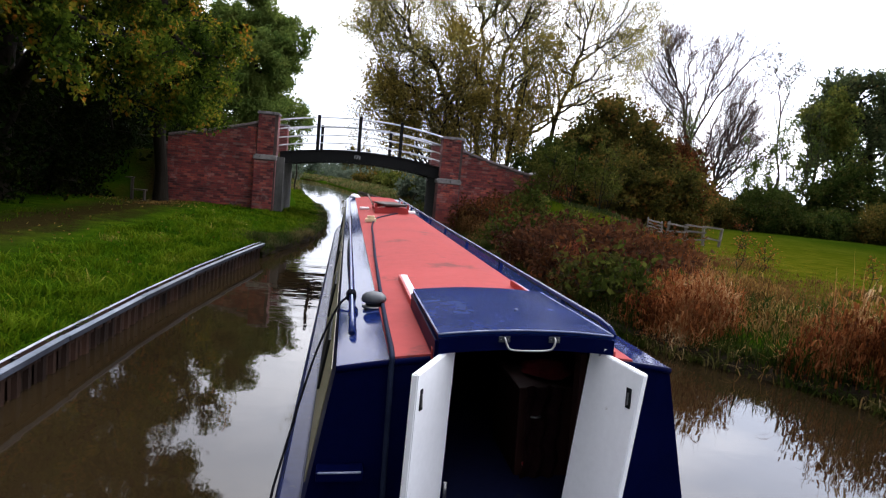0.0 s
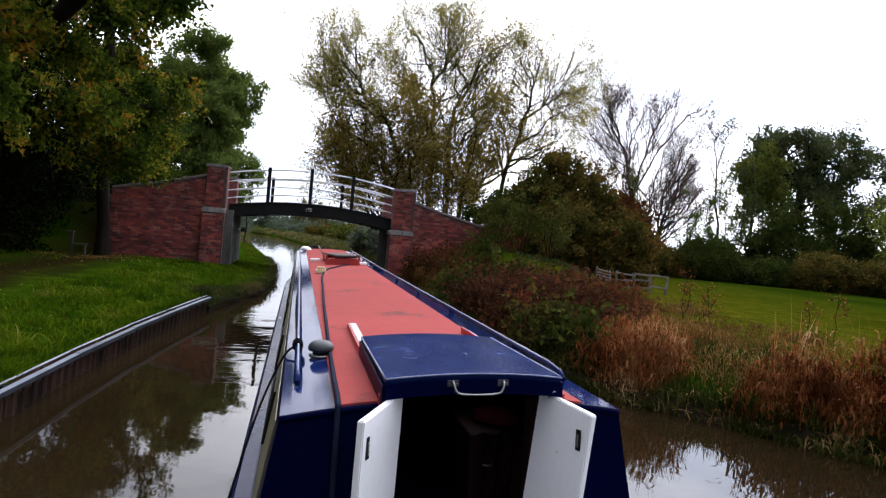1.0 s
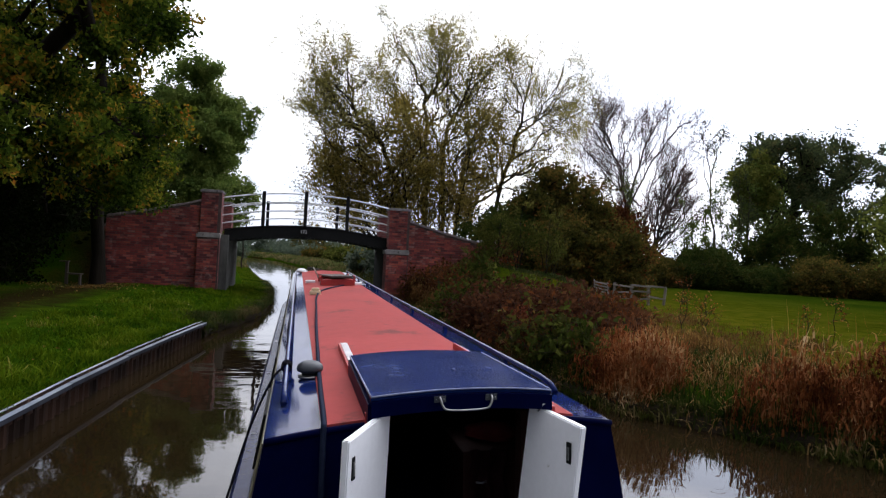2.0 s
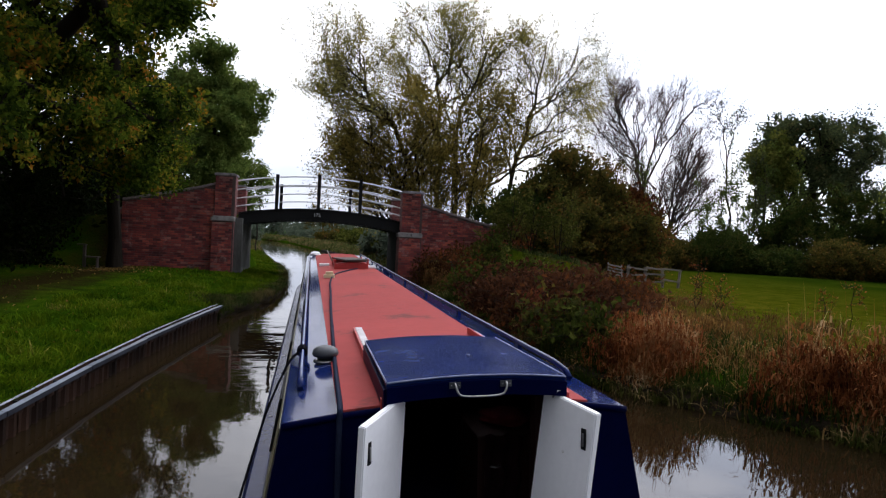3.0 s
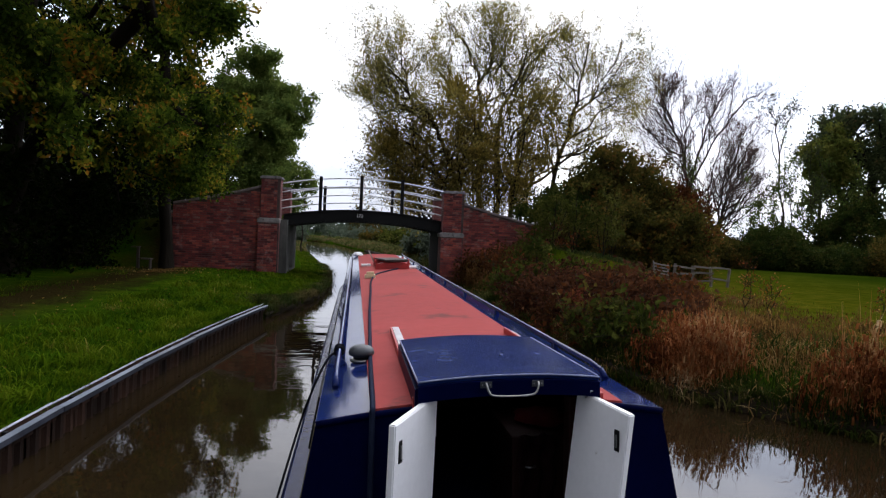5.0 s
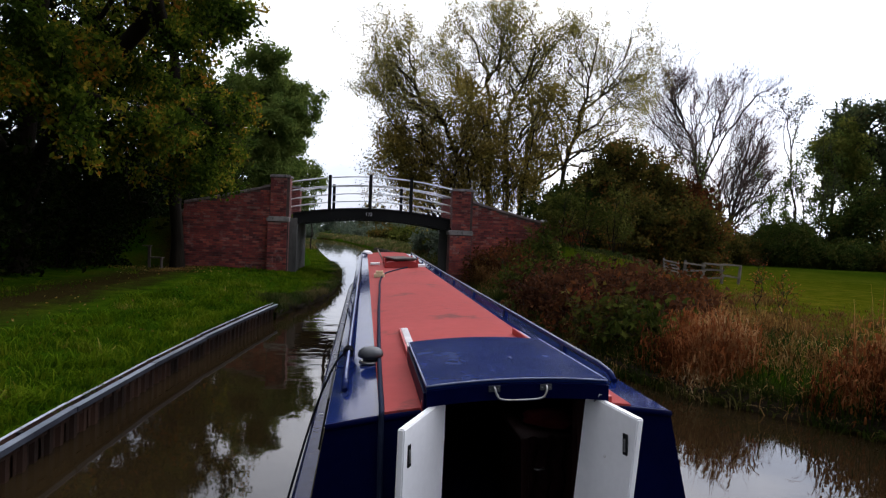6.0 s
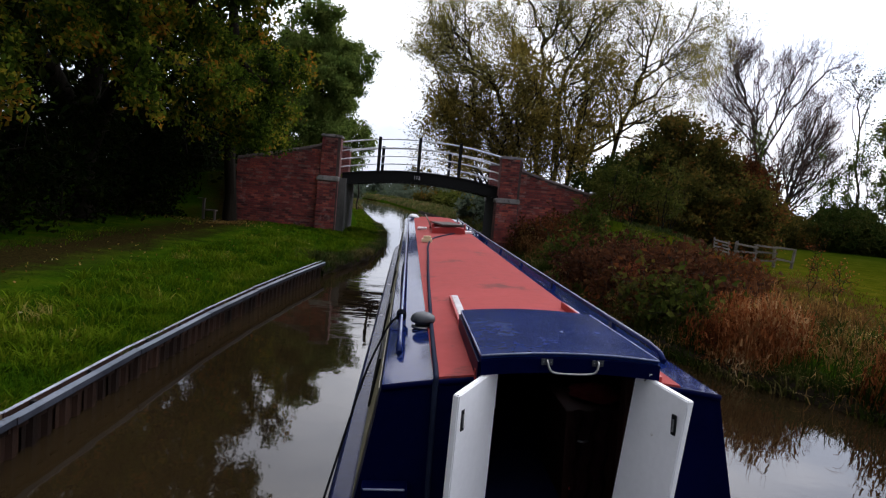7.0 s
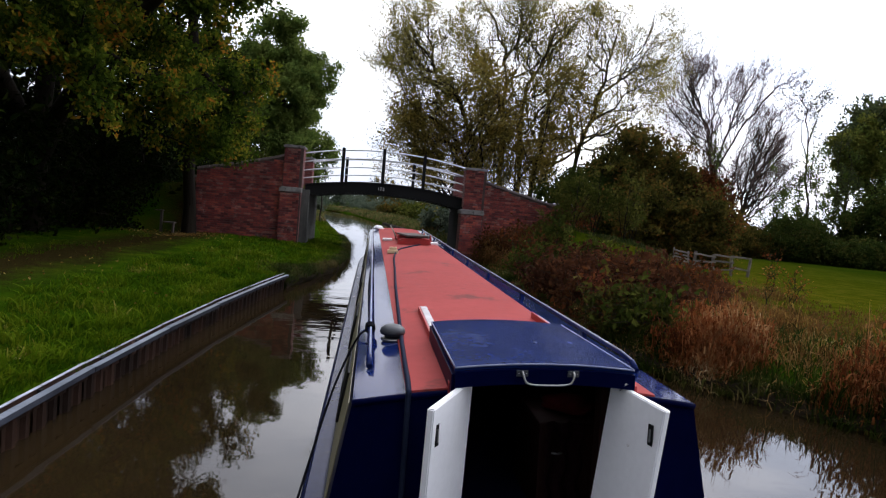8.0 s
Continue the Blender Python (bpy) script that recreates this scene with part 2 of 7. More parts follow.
def brick_piece(name, joined):
    """A fired brick; each one its own shade."""
    m, n, l, b = node_set(name)
    tc = n.new("ShaderNodeNewGeometry")
    rnd = tc.outputs["Random Per Island"] if joined else n.new("ShaderNodeObjectInfo").outputs["Random"]
    col = ramp(n, l, rnd, [(0.0, (0.085, 0.020, 0.022)), (0.3, (0.17, 0.034, 0.032)), (0.65, (0.25, 0.050, 0.040)), (0.9, (0.34, 0.080, 0.052)), (1.0, (0.25, 0.13, 0.11))])
    stain = ramp(n, l, noise_node(n, l, tc.outputs["Position"], 0.9, 6, 0.65), [(0.3, (0.42, 0.40, 0.44)), (0.5, (0.85, 0.82, 0.84)), (0.66, (1.2, 1.15, 1.15))])
    col = blend(n, l, 1.0, col, stain, "MULTIPLY")
    salts = ramp(n, l, noise_node(n, l, tc.outputs["Position"], 2.6, 8, 0.78), [(0.55, (0, 0, 0)), (0.70, (0.7, 0.7, 0.7))])
    col = blend(n, l, salts, col, (0.34, 0.25, 0.23))
    l.new(col, b.inputs["Base Color"])
    b.inputs["Roughness"].default_value = 0.92
    bn = n.new("ShaderNodeBump")
    bn.inputs["Strength"].default_value, bn.inputs["Distance"].default_value = 0.5, 0.006
    l.new(noise_node(n, l, tc.outputs["Position"], 45, 4), bn.inputs["Height"])
    l.new(bn.outputs["Normal"], b.inputs["Normal"])
    return m


M_BRICK_ONE, M_BRICK_MANY = brick_piece("single_brick", False), brick_piece("laid_bricks", True)
M_MORTAR = surface("old_lime_mortar", (0.055, 0.038, 0.036), (0.12, 0.085, 0.078), 2.0, 0.95, bump=0.4, bump_scale=60, gloss=0.2)
M_BRICK = brickwork("weathered_red_brick")
M_STONE = surface("grey_ledge_stone", (0.14, 0.13, 0.125), (0.30, 0.275, 0.265), 3.5, 0.85, bump=0.5, bump_scale=40, spots=((0.035, 0.035, 0.032), 8, 0.16))
M_COPING = surface("dark_coping_brick", (0.13, 0.10, 0.10), (0.20, 0.16, 0.15), 3, 0.8, bump=0.5, bump_scale=35, vary=0.2, spots=((0.06, 0.075, 0.03), 5, 0.3))
M_BLACK = surface("black_bridge_paint", (0.006, 0.0065, 0.007), (0.011, 0.011, 0.011), 2.0, 0.6, bump=0.1, gloss=0.25, spots=((0.03, 0.022, 0.016), 8, 0.0))
M_WHITE_RAIL = surface("white_rail_paint", (0.76, 0.77, 0.78), (0.82, 0.82, 0.83), 3.0, 0.45, bump=0.05, spots=((0.28, 0.24, 0.2), 12, 0.05))
M_CONCRETE = surface("grimy_abutment_render", (0.055, 0.055, 0.051), (0.13, 0.127, 0.12), 1.2, 0.9, bump=0.4, bump_scale=30, gloss=0.2, stretch=(1, 1, 0.4), spots=((0.21, 0.21, 0.205), 2.6, 0.12))
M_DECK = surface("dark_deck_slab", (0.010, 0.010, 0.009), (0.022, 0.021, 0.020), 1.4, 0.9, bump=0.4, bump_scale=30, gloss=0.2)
M_PLATE = surface("white_plate_paint", (0.55, 0.56, 0.56), (0.7, 0.7, 0.7), 8, 0.5, bump=0)
# same navy twice: upright faces darkened as shaded, hatch top lightened
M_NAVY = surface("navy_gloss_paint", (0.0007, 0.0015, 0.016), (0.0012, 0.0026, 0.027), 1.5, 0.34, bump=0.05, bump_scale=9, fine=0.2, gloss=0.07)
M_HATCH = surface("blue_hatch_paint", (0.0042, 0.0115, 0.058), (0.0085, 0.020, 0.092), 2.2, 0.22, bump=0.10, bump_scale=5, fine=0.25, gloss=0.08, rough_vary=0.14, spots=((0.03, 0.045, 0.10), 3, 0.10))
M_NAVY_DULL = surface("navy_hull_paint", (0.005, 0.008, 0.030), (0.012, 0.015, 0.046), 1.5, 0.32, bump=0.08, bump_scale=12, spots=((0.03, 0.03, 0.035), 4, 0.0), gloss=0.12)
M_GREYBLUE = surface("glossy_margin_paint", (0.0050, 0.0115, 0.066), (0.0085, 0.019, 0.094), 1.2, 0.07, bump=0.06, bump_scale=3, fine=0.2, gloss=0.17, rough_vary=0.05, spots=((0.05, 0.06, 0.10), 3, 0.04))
# hull navy lightened here for the sky the gunwale mirrors
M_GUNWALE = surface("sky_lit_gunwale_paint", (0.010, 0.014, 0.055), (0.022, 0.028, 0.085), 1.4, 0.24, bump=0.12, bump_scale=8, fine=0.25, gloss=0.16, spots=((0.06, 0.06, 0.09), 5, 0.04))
M_PALEBLUE = surface("worn_pale_edge", (0.12, 0.14, 0.25), (0.40, 0.42, 0.52), 6, 0.4, bump=0.1, gloss=0.3)
M_RED = surface("faded_red_roof_paint", (0.270, 0.044, 0.041), (0.335, 0.062, 0.057), 0.7, 0.66, bump=0.12, bump_scale=120, fine=0.14, spots=((0.14, 0.042, 0.038), 1.6, 0.08), gloss=0.12)
M_RED_DEEP = surface("bright_red_paint", (0.33, 0.018, 0.016), (0.42, 0.03, 0.025), 4, 0.45, bump=0.08, spots=((0.18, 0.06, 0.05), 9, 0.1))
M_WHITE = surface("white_door_gloss", (0.82, 0.82, 0.83), (0.86, 0.86, 0.87), 2.2, 0.35, bump=0.05, bump_scale=20, fine=0.05, spots=((0.40, 0.36, 0.31), 7, -0.15))
M_RUNNER = surface("scuffed_runner_paint", (0.38, 0.37, 0.38), (0.58, 0.57, 0.58), 7, 0.6, bump=0.15, bump_scale=40, fine=0.25, spots=((0.16, 0.11, 0.10), 14, 0.2))
M_CREAM = surface("cream_panel_paint", (0.22, 0.20, 0.115), (0.30, 0.275, 0.165), 1.6, 0.45, bump=0.05, bump_scale=15, spots=((0.12, 0.10, 0.06), 5, 0.05))
M_CHROME = surface("dull_steel", (0.26, 0.255, 0.25), (0.40, 0.40, 0.39), 6, 0.32, metallic=1.0, bump=0.05, spots=((0.14, 0.11, 0.08), 9, 0.08))
M_VENT = surface("grey_weathered_brass", (0.030, 0.034, 0.040), (0.060, 0.064, 0.070), 6, 0.5, metallic=0.2, bump=0.15, bump_scale=40)
M_RUBBER = surface("slate_blue_hose", (0.010, 0.014, 0.030), (0.018, 0.024, 0.046), 5, 0.6, bump=0.15, bump_scale=150, gloss=0.08)
M_ROPE = surface("black_rope", (0.003, 0.003, 0.005), (0.009, 0.009, 0.013), 10, 0.9, bump=0.7, bump_scale=220, gloss=0.15)
M_PLANK = surface("weathered_dark_plank", (0.040, 0.029, 0.024), (0.085, 0.062, 0.052), 2, 0.8, bump=0.4, bump_scale=30, stretch=(1, 0.15, 1))
M_PALEWOOD = surface("bare_pale_wood", (0.55, 0.42, 0.24), (0.7, 0.58, 0.38), 4, 0.7, bump=0.3, bump_scale=40, stretch=(1, 0.2, 1), vary=0.15)
# cabin wood and floor sunk towards black to carry the interior's shade
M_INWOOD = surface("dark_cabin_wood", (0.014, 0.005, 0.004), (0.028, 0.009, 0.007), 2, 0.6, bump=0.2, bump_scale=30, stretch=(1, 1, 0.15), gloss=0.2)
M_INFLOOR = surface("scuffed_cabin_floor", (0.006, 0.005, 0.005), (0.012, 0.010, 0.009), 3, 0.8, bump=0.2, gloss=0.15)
M_CLOTH = surface("dark_red_cloth", (0.06, 0.006, 0.009), (0.10, 0.012, 0.015), 8, 0.9, bump=0.4, bump_scale=180, gloss=0.1)
M_TOWEL = surface("dull_mauve_cloth", (0.022, 0.009, 0.011), (0.040, 0.016, 0.018), 6, 0.95, bump=0.4, bump_scale=200, gloss=0.1)
M_CLOTH2 = surface("purple_cloth", (0.12, 0.08, 0.22), (0.20, 0.15, 0.32), 8, 0.9, bump=0.4, bump_scale=180)
M_CAP = surface("galvanised_cap_steel", (0.13, 0.15, 0.19), (0.25, 0.27, 0.32), 2.4, 0.45, metallic=0.1, bump=0.25, bump_scale=25, vary=0.2, spots=((0.05, 0.045, 0.04), 9, 0.08))
# lip paled and waling face darkened: light from above set into the colours
M_CAPLIP = surface("worn_pale_lip_steel", (0.24, 0.25, 0.30), (0.46, 0.46, 0.52), 3.0, 0.5, bump=0.25, bump_scale=25, vary=0.2, spots=((0.05, 0.045, 0.04), 8, 0.16))
M_CAPFACE = surface("dull_waling_steel", (0.016, 0.018, 0.026), (0.045, 0.050, 0.066), 2.4, 0.6, metallic=0.1, bump=0.25, bump_scale=25, vary=0.3, spots=((0.035, 0.018, 0.012), 7, 0.10), gloss=0.2)
M_PILE = surface("rusty_wet_piling", (0.009, 0.0048, 0.003), (0.034, 0.016, 0.010), 3, 0.75, bump=0.5, bump_scale=30, vary=0.7, stretch=(1, 1, 0.3), spots=((0.21, 0.14, 0.105), 5, 0.05), gloss=0.2)
M_BARK = surface("ridged_dark_bark", (0.009, 0.007, 0.005), (0.022, 0.017, 0.012), 3, 0.95, bump=0.9, bump_scale=14, stretch=(1, 1, 0.25), distance=0.03, gloss=0.2)
M_BARK_GREY = surface("grey_twig_bark", (0.028, 0.022, 0.018), (0.058, 0.045, 0.036), 3, 0.95, bump=0.7, bump_scale=14, stretch=(1, 1, 0.25), distance=0.03, gloss=0.2)
M_BARK_WILLOW = surface("grey_willow_bark", (0.016, 0.013, 0.010), (0.036, 0.029, 0.022), 3, 0.95, bump=0.7, bump_scale=14, stretch=(1, 1, 0.25), distance=0.03, gloss=0.2)
M_BARK_BROWN = surface("reddish_twig_bark", (0.17, 0.125, 0.12), (0.27, 0.205, 0.195), 2, 0.95, bump=0.5, bump_scale=14, stretch=(1, 1, 0.25), gloss=0.2)
M_FENCE = surface("silvered_fence_wood", (0.075, 0.062, 0.050), (0.16, 0.135, 0.112), 3, 0.9, bump=0.5, bump_scale=30, stretch=(0.2, 1, 1), vary=0.25)
M_TURF = turf("towpath_turf", -5.9)
M_MUD = surface("wet_bank_mud", (0.014, 0.010, 0.006), (0.030, 0.021, 0.012), 2.5, 0.85, bump=0.7, bump_scale=14, distance=0.03, gloss=0.2)
M_WATER = canal_water("brown_canal_water")
L_LIME = foliage("autumn_lime_leaves", [(0, (0.010, 0.022, 0.003)), (0.36, (0.043, 0.072, 0.008)), (0.58, (0.100, 0.138, 0.012)), (0.78, (0.25, 0.20, 0.018)), (0.96, (0.40, 0.155, 0.02))], 0.65, 0.40)
# near black: the wood's deep shade is put into the leaf colour
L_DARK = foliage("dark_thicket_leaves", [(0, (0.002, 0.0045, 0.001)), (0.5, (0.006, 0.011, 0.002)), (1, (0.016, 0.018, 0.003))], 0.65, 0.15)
L_SALLOW = foliage("olive_sallow_leaves", [(0, (0.13, 0.105, 0.024)), (0.5, (0.27, 0.21, 0.046)), (0.8, (0.41, 0.30, 0.07)), (1, (0.5, 0.34, 0.09))], 0.65, 0.65)
L_POPLAR = foliage("fresh_green_leaves", [(0, (0.064, 0.108, 0.024)), (0.5, (0.130, 0.178, 0.040)), (1, (0.20, 0.235, 0.056))], 0.65, 0.48)
L_WILLOW = foliage("olive_willow_leaves", [(0, (0.22, 0.21, 0.065)), (0.5, (0.36, 0.32, 0.095)), (1, (0.52, 0.42, 0.13))], 0.65, 0.7)
L_HAW = foliage("hawthorn_leaves", [(0, (0.016, 0.018, 0.005)), (0.45, (0.060, 0.057, 0.012)), (0.78, (0.125, 0.084, 0.018)), (1, (0.20, 0.075, 0.022))], 0.65, 0.45)
L_RUST = foliage("rusty_leaves", [(0, (0.018, 0.009, 0.004)), (0.4, (0.062, 0.024, 0.009)), (0.72, (0.13, 0.042, 0.014)), (0.9, (0.21, 0.075, 0.024)), (1, (0.12, 0.11, 0.03))], 0.65, 0.4)
L_BRAMBLE = foliage("withered_bramble_leaves", [(0, (0.014, 0.007, 0.004)), (0.4, (0.052, 0.020, 0.010)), (0.75, (0.105, 0.042, 0.018)), (0.92, (0.18, 0.090, 0.038)), (1, (0.08, 0.085, 0.02))], 0.65, 0.35)
L_ASH = foliage("pale_ash_leaves", [(0, (0.0234, 0.0296, 0.0055)), (0.45, (0.0585, 0.0671, 0.0125)), (0.8, (0.1248, 0.1131, 0.0250)), (1, (0.1872, 0.1482, 0.0468))], 0.65, 0.42)
L_OAK = foliage("far_oak_leaves", [(0, (0.034, 0.050, 0.024)), (0.5, (0.070, 0.090, 0.037)), (0.85, (0.125, 0.132, 0.050)), (1, (0.19, 0.13, 0.05))], 0.65, 0.4)
L_MAPLE = foliage("yellow_green_maple_leaves", [(0, (0.055, 0.075, 0.013)), (0.5, (0.13, 0.15, 0.028)), (1, (0.25, 0.22, 0.05))], 0.65, 0.6)
L_HEDGE = foliage("hedge_leaves", [(0, (0.014, 0.026, 0.005)), (0.5, (0.034, 0.05, 0.01)), (1, (0.08, 0.07, 0.016))], 0.65, 0.35)
# distance haze is mixed into these leaves: paler and bluer
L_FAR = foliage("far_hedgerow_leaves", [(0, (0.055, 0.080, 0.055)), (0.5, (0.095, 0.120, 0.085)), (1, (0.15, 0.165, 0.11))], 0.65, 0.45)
L_FARBANK = foliage("pale_far_bank_growth", [(0, (0.03, 0.045, 0.012)), (0.4, (0.07, 0.085, 0.022)), (0.7, (0.13, 0.10, 0.04)), (1, (0.22, 0.16, 0.08))], 0.65, 0.35)
L_GRASS = foliage("grass_blades", [(0, (0.010, 0.031, 0.001)), (0.5, (0.028, 0.066, 0.002)), (0.85, (0.068, 0.100, 0.004)), (1, (0.14, 0.12, 0.022))], 0.65, 0.35)
L_TUFT = foliage("tuft_blades", [(0, (0.026, 0.054, 0.001)), (0.5, (0.062, 0.105, 0.003)), (0.85, (0.112, 0.138, 0.008)), (1, (0.21, 0.17, 0.045))], 0.65, 0.35)
L_REED = foliage("dead_reed_blades", [(0, (0.022, 0.009, 0.004)), (0.3, (0.105, 0.030, 0.010)), (0.56, (0.26, 0.088, 0.028)), (0.8, (0.40, 0.22, 0.095)), (1, (0.58, 0.42, 0.24))], 0.65, 0.3)
L_REDWEED = foliage("withered_weed_blades", [(0, (0.022, 0.007, 0.0035)), (0.4, (0.085, 0.022, 0.012)), (0.75, (0.17, 0.05, 0.026)), (1, (0.3, 0.13, 0.07))], 0.65, 0.25)
L_WALLWEED = foliage("wall_weed_leaves", [(0, (0.030, 0.016, 0.006)), (0.4, (0.085, 0.045, 0.014)), (0.7, (0.16, 0.075, 0.028)), (0.9, (0.13, 0.12, 0.03)), (1, (0.26, 0.17, 0.09))], 0.65, 0.35)
L_STRAW = foliage("straw_blades", [(0, (0.09, 0.045, 0.014)), (0.4, (0.23, 0.13, 0.042)), (0.7, (0.42, 0.27, 0.11)), (1, (0.66, 0.5, 0.28))], 0.65, 0.3)
L_DRYWEED = foliage("dry_weed_blades", [(0, (0.042, 0.020, 0.006)), (0.4, (0.115, 0.056, 0.016)), (0.75, (0.20, 0.105, 0.03)), (1, (0.36, 0.22, 0.07))], 0.65, 0.4)
L_MEADOW = foliage("meadow_blades", [(0, (0.040, 0.062, 0.004)), (0.5, (0.085, 0.095, 0.010)), (1, (0.19, 0.15, 0.04))], 0.65, 0.35)
L_REEDGREEN = foliage("green_sedge_blades", [(0, (0.008, 0.017, 0.003)), (0.5, (0.028, 0.042, 0.006)), (0.8, (0.075, 0.074, 0.018)), (1, (0.26, 0.19, 0.085))], 0.65, 0.35)
L_FARREED = foliage("far_bank_growth", [(0, (0.014, 0.024, 0.006)), (0.4, (0.036, 0.050, 0.012)), (0.7, (0.075, 0.062, 0.022)), (1, (0.15, 0.11, 0.05))], 0.65, 0.3)
L_SHRUB = foliage("bank_shrub_leaves", [(0, (0.012, 0.018, 0.003)), (0.45, (0.042, 0.054, 0.009)), (0.8, (0.12, 0.125, 0.024)), (1, (0.2, 0.16, 0.05))], 0.65, 0.42)
L_LITTER = foliage("fallen_leaves", [(0, (0.07, 0.034, 0.010)), (0.45, (0.15, 0.080, 0.022)), (0.8, (0.28, 0.20, 0.06)), (1, (0.46, 0.40, 0.22))], through_light=0.1)


# ---- mesh helpers ----
def thing(name, label, category, at=(0, 0, 0), group="", kind="", turn=(0, 0, 0)):
    ob = new(name)
    ob.empty_display_size = 0.1
    ob.matrix_basis = pose(*at, *turn)
    return tagged(ob, label, category, group, kind)


def part(name, bm, material, parent, label=""):
    me = bpy.data.meshes.new(name)
    bm.to_mesh(me)
    bm.free()
    me.materials.append(material)
    ob = new(name, me)
    ob.parent = parent
    return tagged(ob, label)


def array_mesh(name, V, F, material, smooth=False):
    """A mesh from arrays of vertices and of faces with the same number of corners."""
    V, F = np.asarray(V, np.float32), np.asarray(F, np.int32)
    me = bpy.data.meshes.new(name)
    me.vertices.add(len(V))
    me.vertices.foreach_set("co", V.ravel())
    me.loops.add(F.size)
    me.loops.foreach_set("vertex_index", F.ravel())
    me.polygons.add(len(F))
    me.polygons.foreach_set("loop_start", np.arange(0, F.size, F.shape[1], dtype=np.int32))
    me.polygons.foreach_set("use_smooth", np.full(len(F), smooth))
    me.update(calc_edges=True)
    me.materials.append(material)
    return me


def apart(name, V, F, material, parent=None, label="", smooth=False):
    ob = new(name, array_mesh(name, V, F, material, smooth))
    if parent:
        ob.parent = parent
    return tagged(ob, label)


def box(x0, x1, y0, y1, z0, z1, bevel=0.0, bm=None):
    bm = bm or bmesh.new()
    vs = [bm.verts.new((x, y, z)) for x in (x0, x1) for y in (y0, y1) for z in (z0, z1)]
    fs = [bm.faces.new([vs[i] for i in f]) for f in ((0, 1, 3, 2), (4, 6, 7, 5), (0, 4, 5, 1), (2, 3, 7, 6), (0, 2, 6, 4), (1, 5, 7, 3))]
    if bevel:
        es = list({e for f in fs for e in f.edges})
        bmesh.ops.bevel(bm, geom=es, offset=bevel, segments=2, affect="EDGES", profile=0.6)
    return bm


def prism(outline, axis, a, b, bevel=0.0, bm=None):
    """A solid: the outline (pairs in the two other axes) carried along axis from a to b."""
    bm = bm or bmesh.new()

    def at(p, v):
        return {"x": (v, p[0], p[1]), "y": (p[0], v, p[1]), "z": (p[0], p[1], v)}[axis]
    lo = [bm.verts.new(at(p, a)) for p in outline]
    hi = [bm.verts.new(at(p, b)) for p in outline]
    n = len(outline)
    bm.faces.new(lo)
    bm.faces.new(hi[::-1])
    for i in range(n):
        bm.faces.new((lo[i], hi[i], hi[(i + 1) % n], lo[(i + 1) % n]))
    bmesh.ops.recalc_face_normals(bm, faces=bm.faces)
    if bevel:
        bmesh.ops.bevel(bm, geom=list(bm.edges), offset=bevel, segments=2, affect="EDGES", profile=0.6)
    return bm


def tube(points, radius, sides=8, bm=None, flat=1.0):
    """A round bar along points; flat squeezes it in height."""
    bm = bm or bmesh.new()
    pts = [Vector(p) for p in points]
    rings = []
    side = None
    for i, p in enumerate(pts):
        d = (pts[min(i + 1, len(pts) - 1)] - pts[max(i - 1, 0)]).normalized()
        if side is None:
            side = d.cross(Vector((0, 0, 1)) if abs(d.z) < 0.9 else Vector((1, 0, 0))).normalized()
        side = (side - d * side.dot(d)).normalized()
        up = side.cross(d)
        r = radius[i] if isinstance(radius, (list, tuple)) else radius
        rings.append([bm.verts.new(p + r * (math.cos(a) * side + flat * math.sin(a) * up)) for a in (2 * math.pi * k / sides for k in range(sides))])
    for a, b in zip(rings, rings[1:]):
        for k in range(sides):
            f = bm.faces.new((a[k], a[(k + 1) % sides], b[(k + 1) % sides], b[k]))
            f.smooth = True
    bm.faces.new(rings[0][::-1])
    bm.faces.new(rings[-1])
    return bm


def lathe(profile, sides=20, centre=(0, 0, 0), bm=None):
    bm = bm or bmesh.new()
    rings = [[bm.verts.new((centre[0] + r * math.cos(a), centre[1] + r * math.sin(a), centre[2] + z)) for a in (2 * math.pi * k / sides for k in range(sides))] for r, z in profile]
    for a, b in zip(rings, rings[1:]):
        for k in range(sides):
            bm.faces.new((a[k], a[(k + 1) % sides], b[(k + 1) % sides], b[k])).smooth = True
    bm.faces.new(rings[0][::-1])
    bm.faces.new(rings[-1])
    return bm


def smooth_line(points, n):
    """n points on a smooth curve through the given ones."""
    pts = [Vector(p) for p in points]
    pts = [2 * pts[0] - pts[1]] + pts + [2 * pts[-1] - pts[-2]]
    out = []
    for k in range(n):
        u = k / (n - 1) * (len(pts) - 3)
        i = min(int(u), len(pts) - 4)
        t = u - i
        a, b, c, d = pts[i:i + 4]
        out.append(0.5 * ((2 * b) + (c - a) * t + (2 * a - 5 * b + 4 * c - d) * t * t + (3 * b - a - 3 * c + d) * t ** 3))
    return out


# ---- the lie of the land: canal edges and ground height ----
LY = [-1600, -200, -60, -20, 3.0, 6.0, 8.2, 11.4, 12.0, 13.6, 15.8, 19.5, 23.5, 30, 40, 53, 71, 90, 110, 140, 400, 1600]
LX = [-60, -14, -5.0, -3.8, -3.43, -3.28, -3.06, -2.66, -2.58, -2.15, -1.78, -1.62, -1.72, -2.3, -3.5, -4.9, -6.3, -9, -16, -32, -200, -900]
RY = [-1600, -200, -60, -20, -5, 0, 3.1, 4.8, 6.2, 9, 14, 18, 20, 24, 30, 43, 55, 71, 90, 110, 140, 400, 1600]
RX = [-40, 2, 9, 9, 8, 7, 5.3, 3.95, 3.35, 2.95, 3.15, 3.0, 2.75, 2.75, 3.4, 2.7, 1.0, -1.4, -4.0, -11, -26, -188, -882]


def left_edge(y):
    return np.interp(y, LY, LX)


def right_edge(y):
    return np.interp(y, RY, RX)


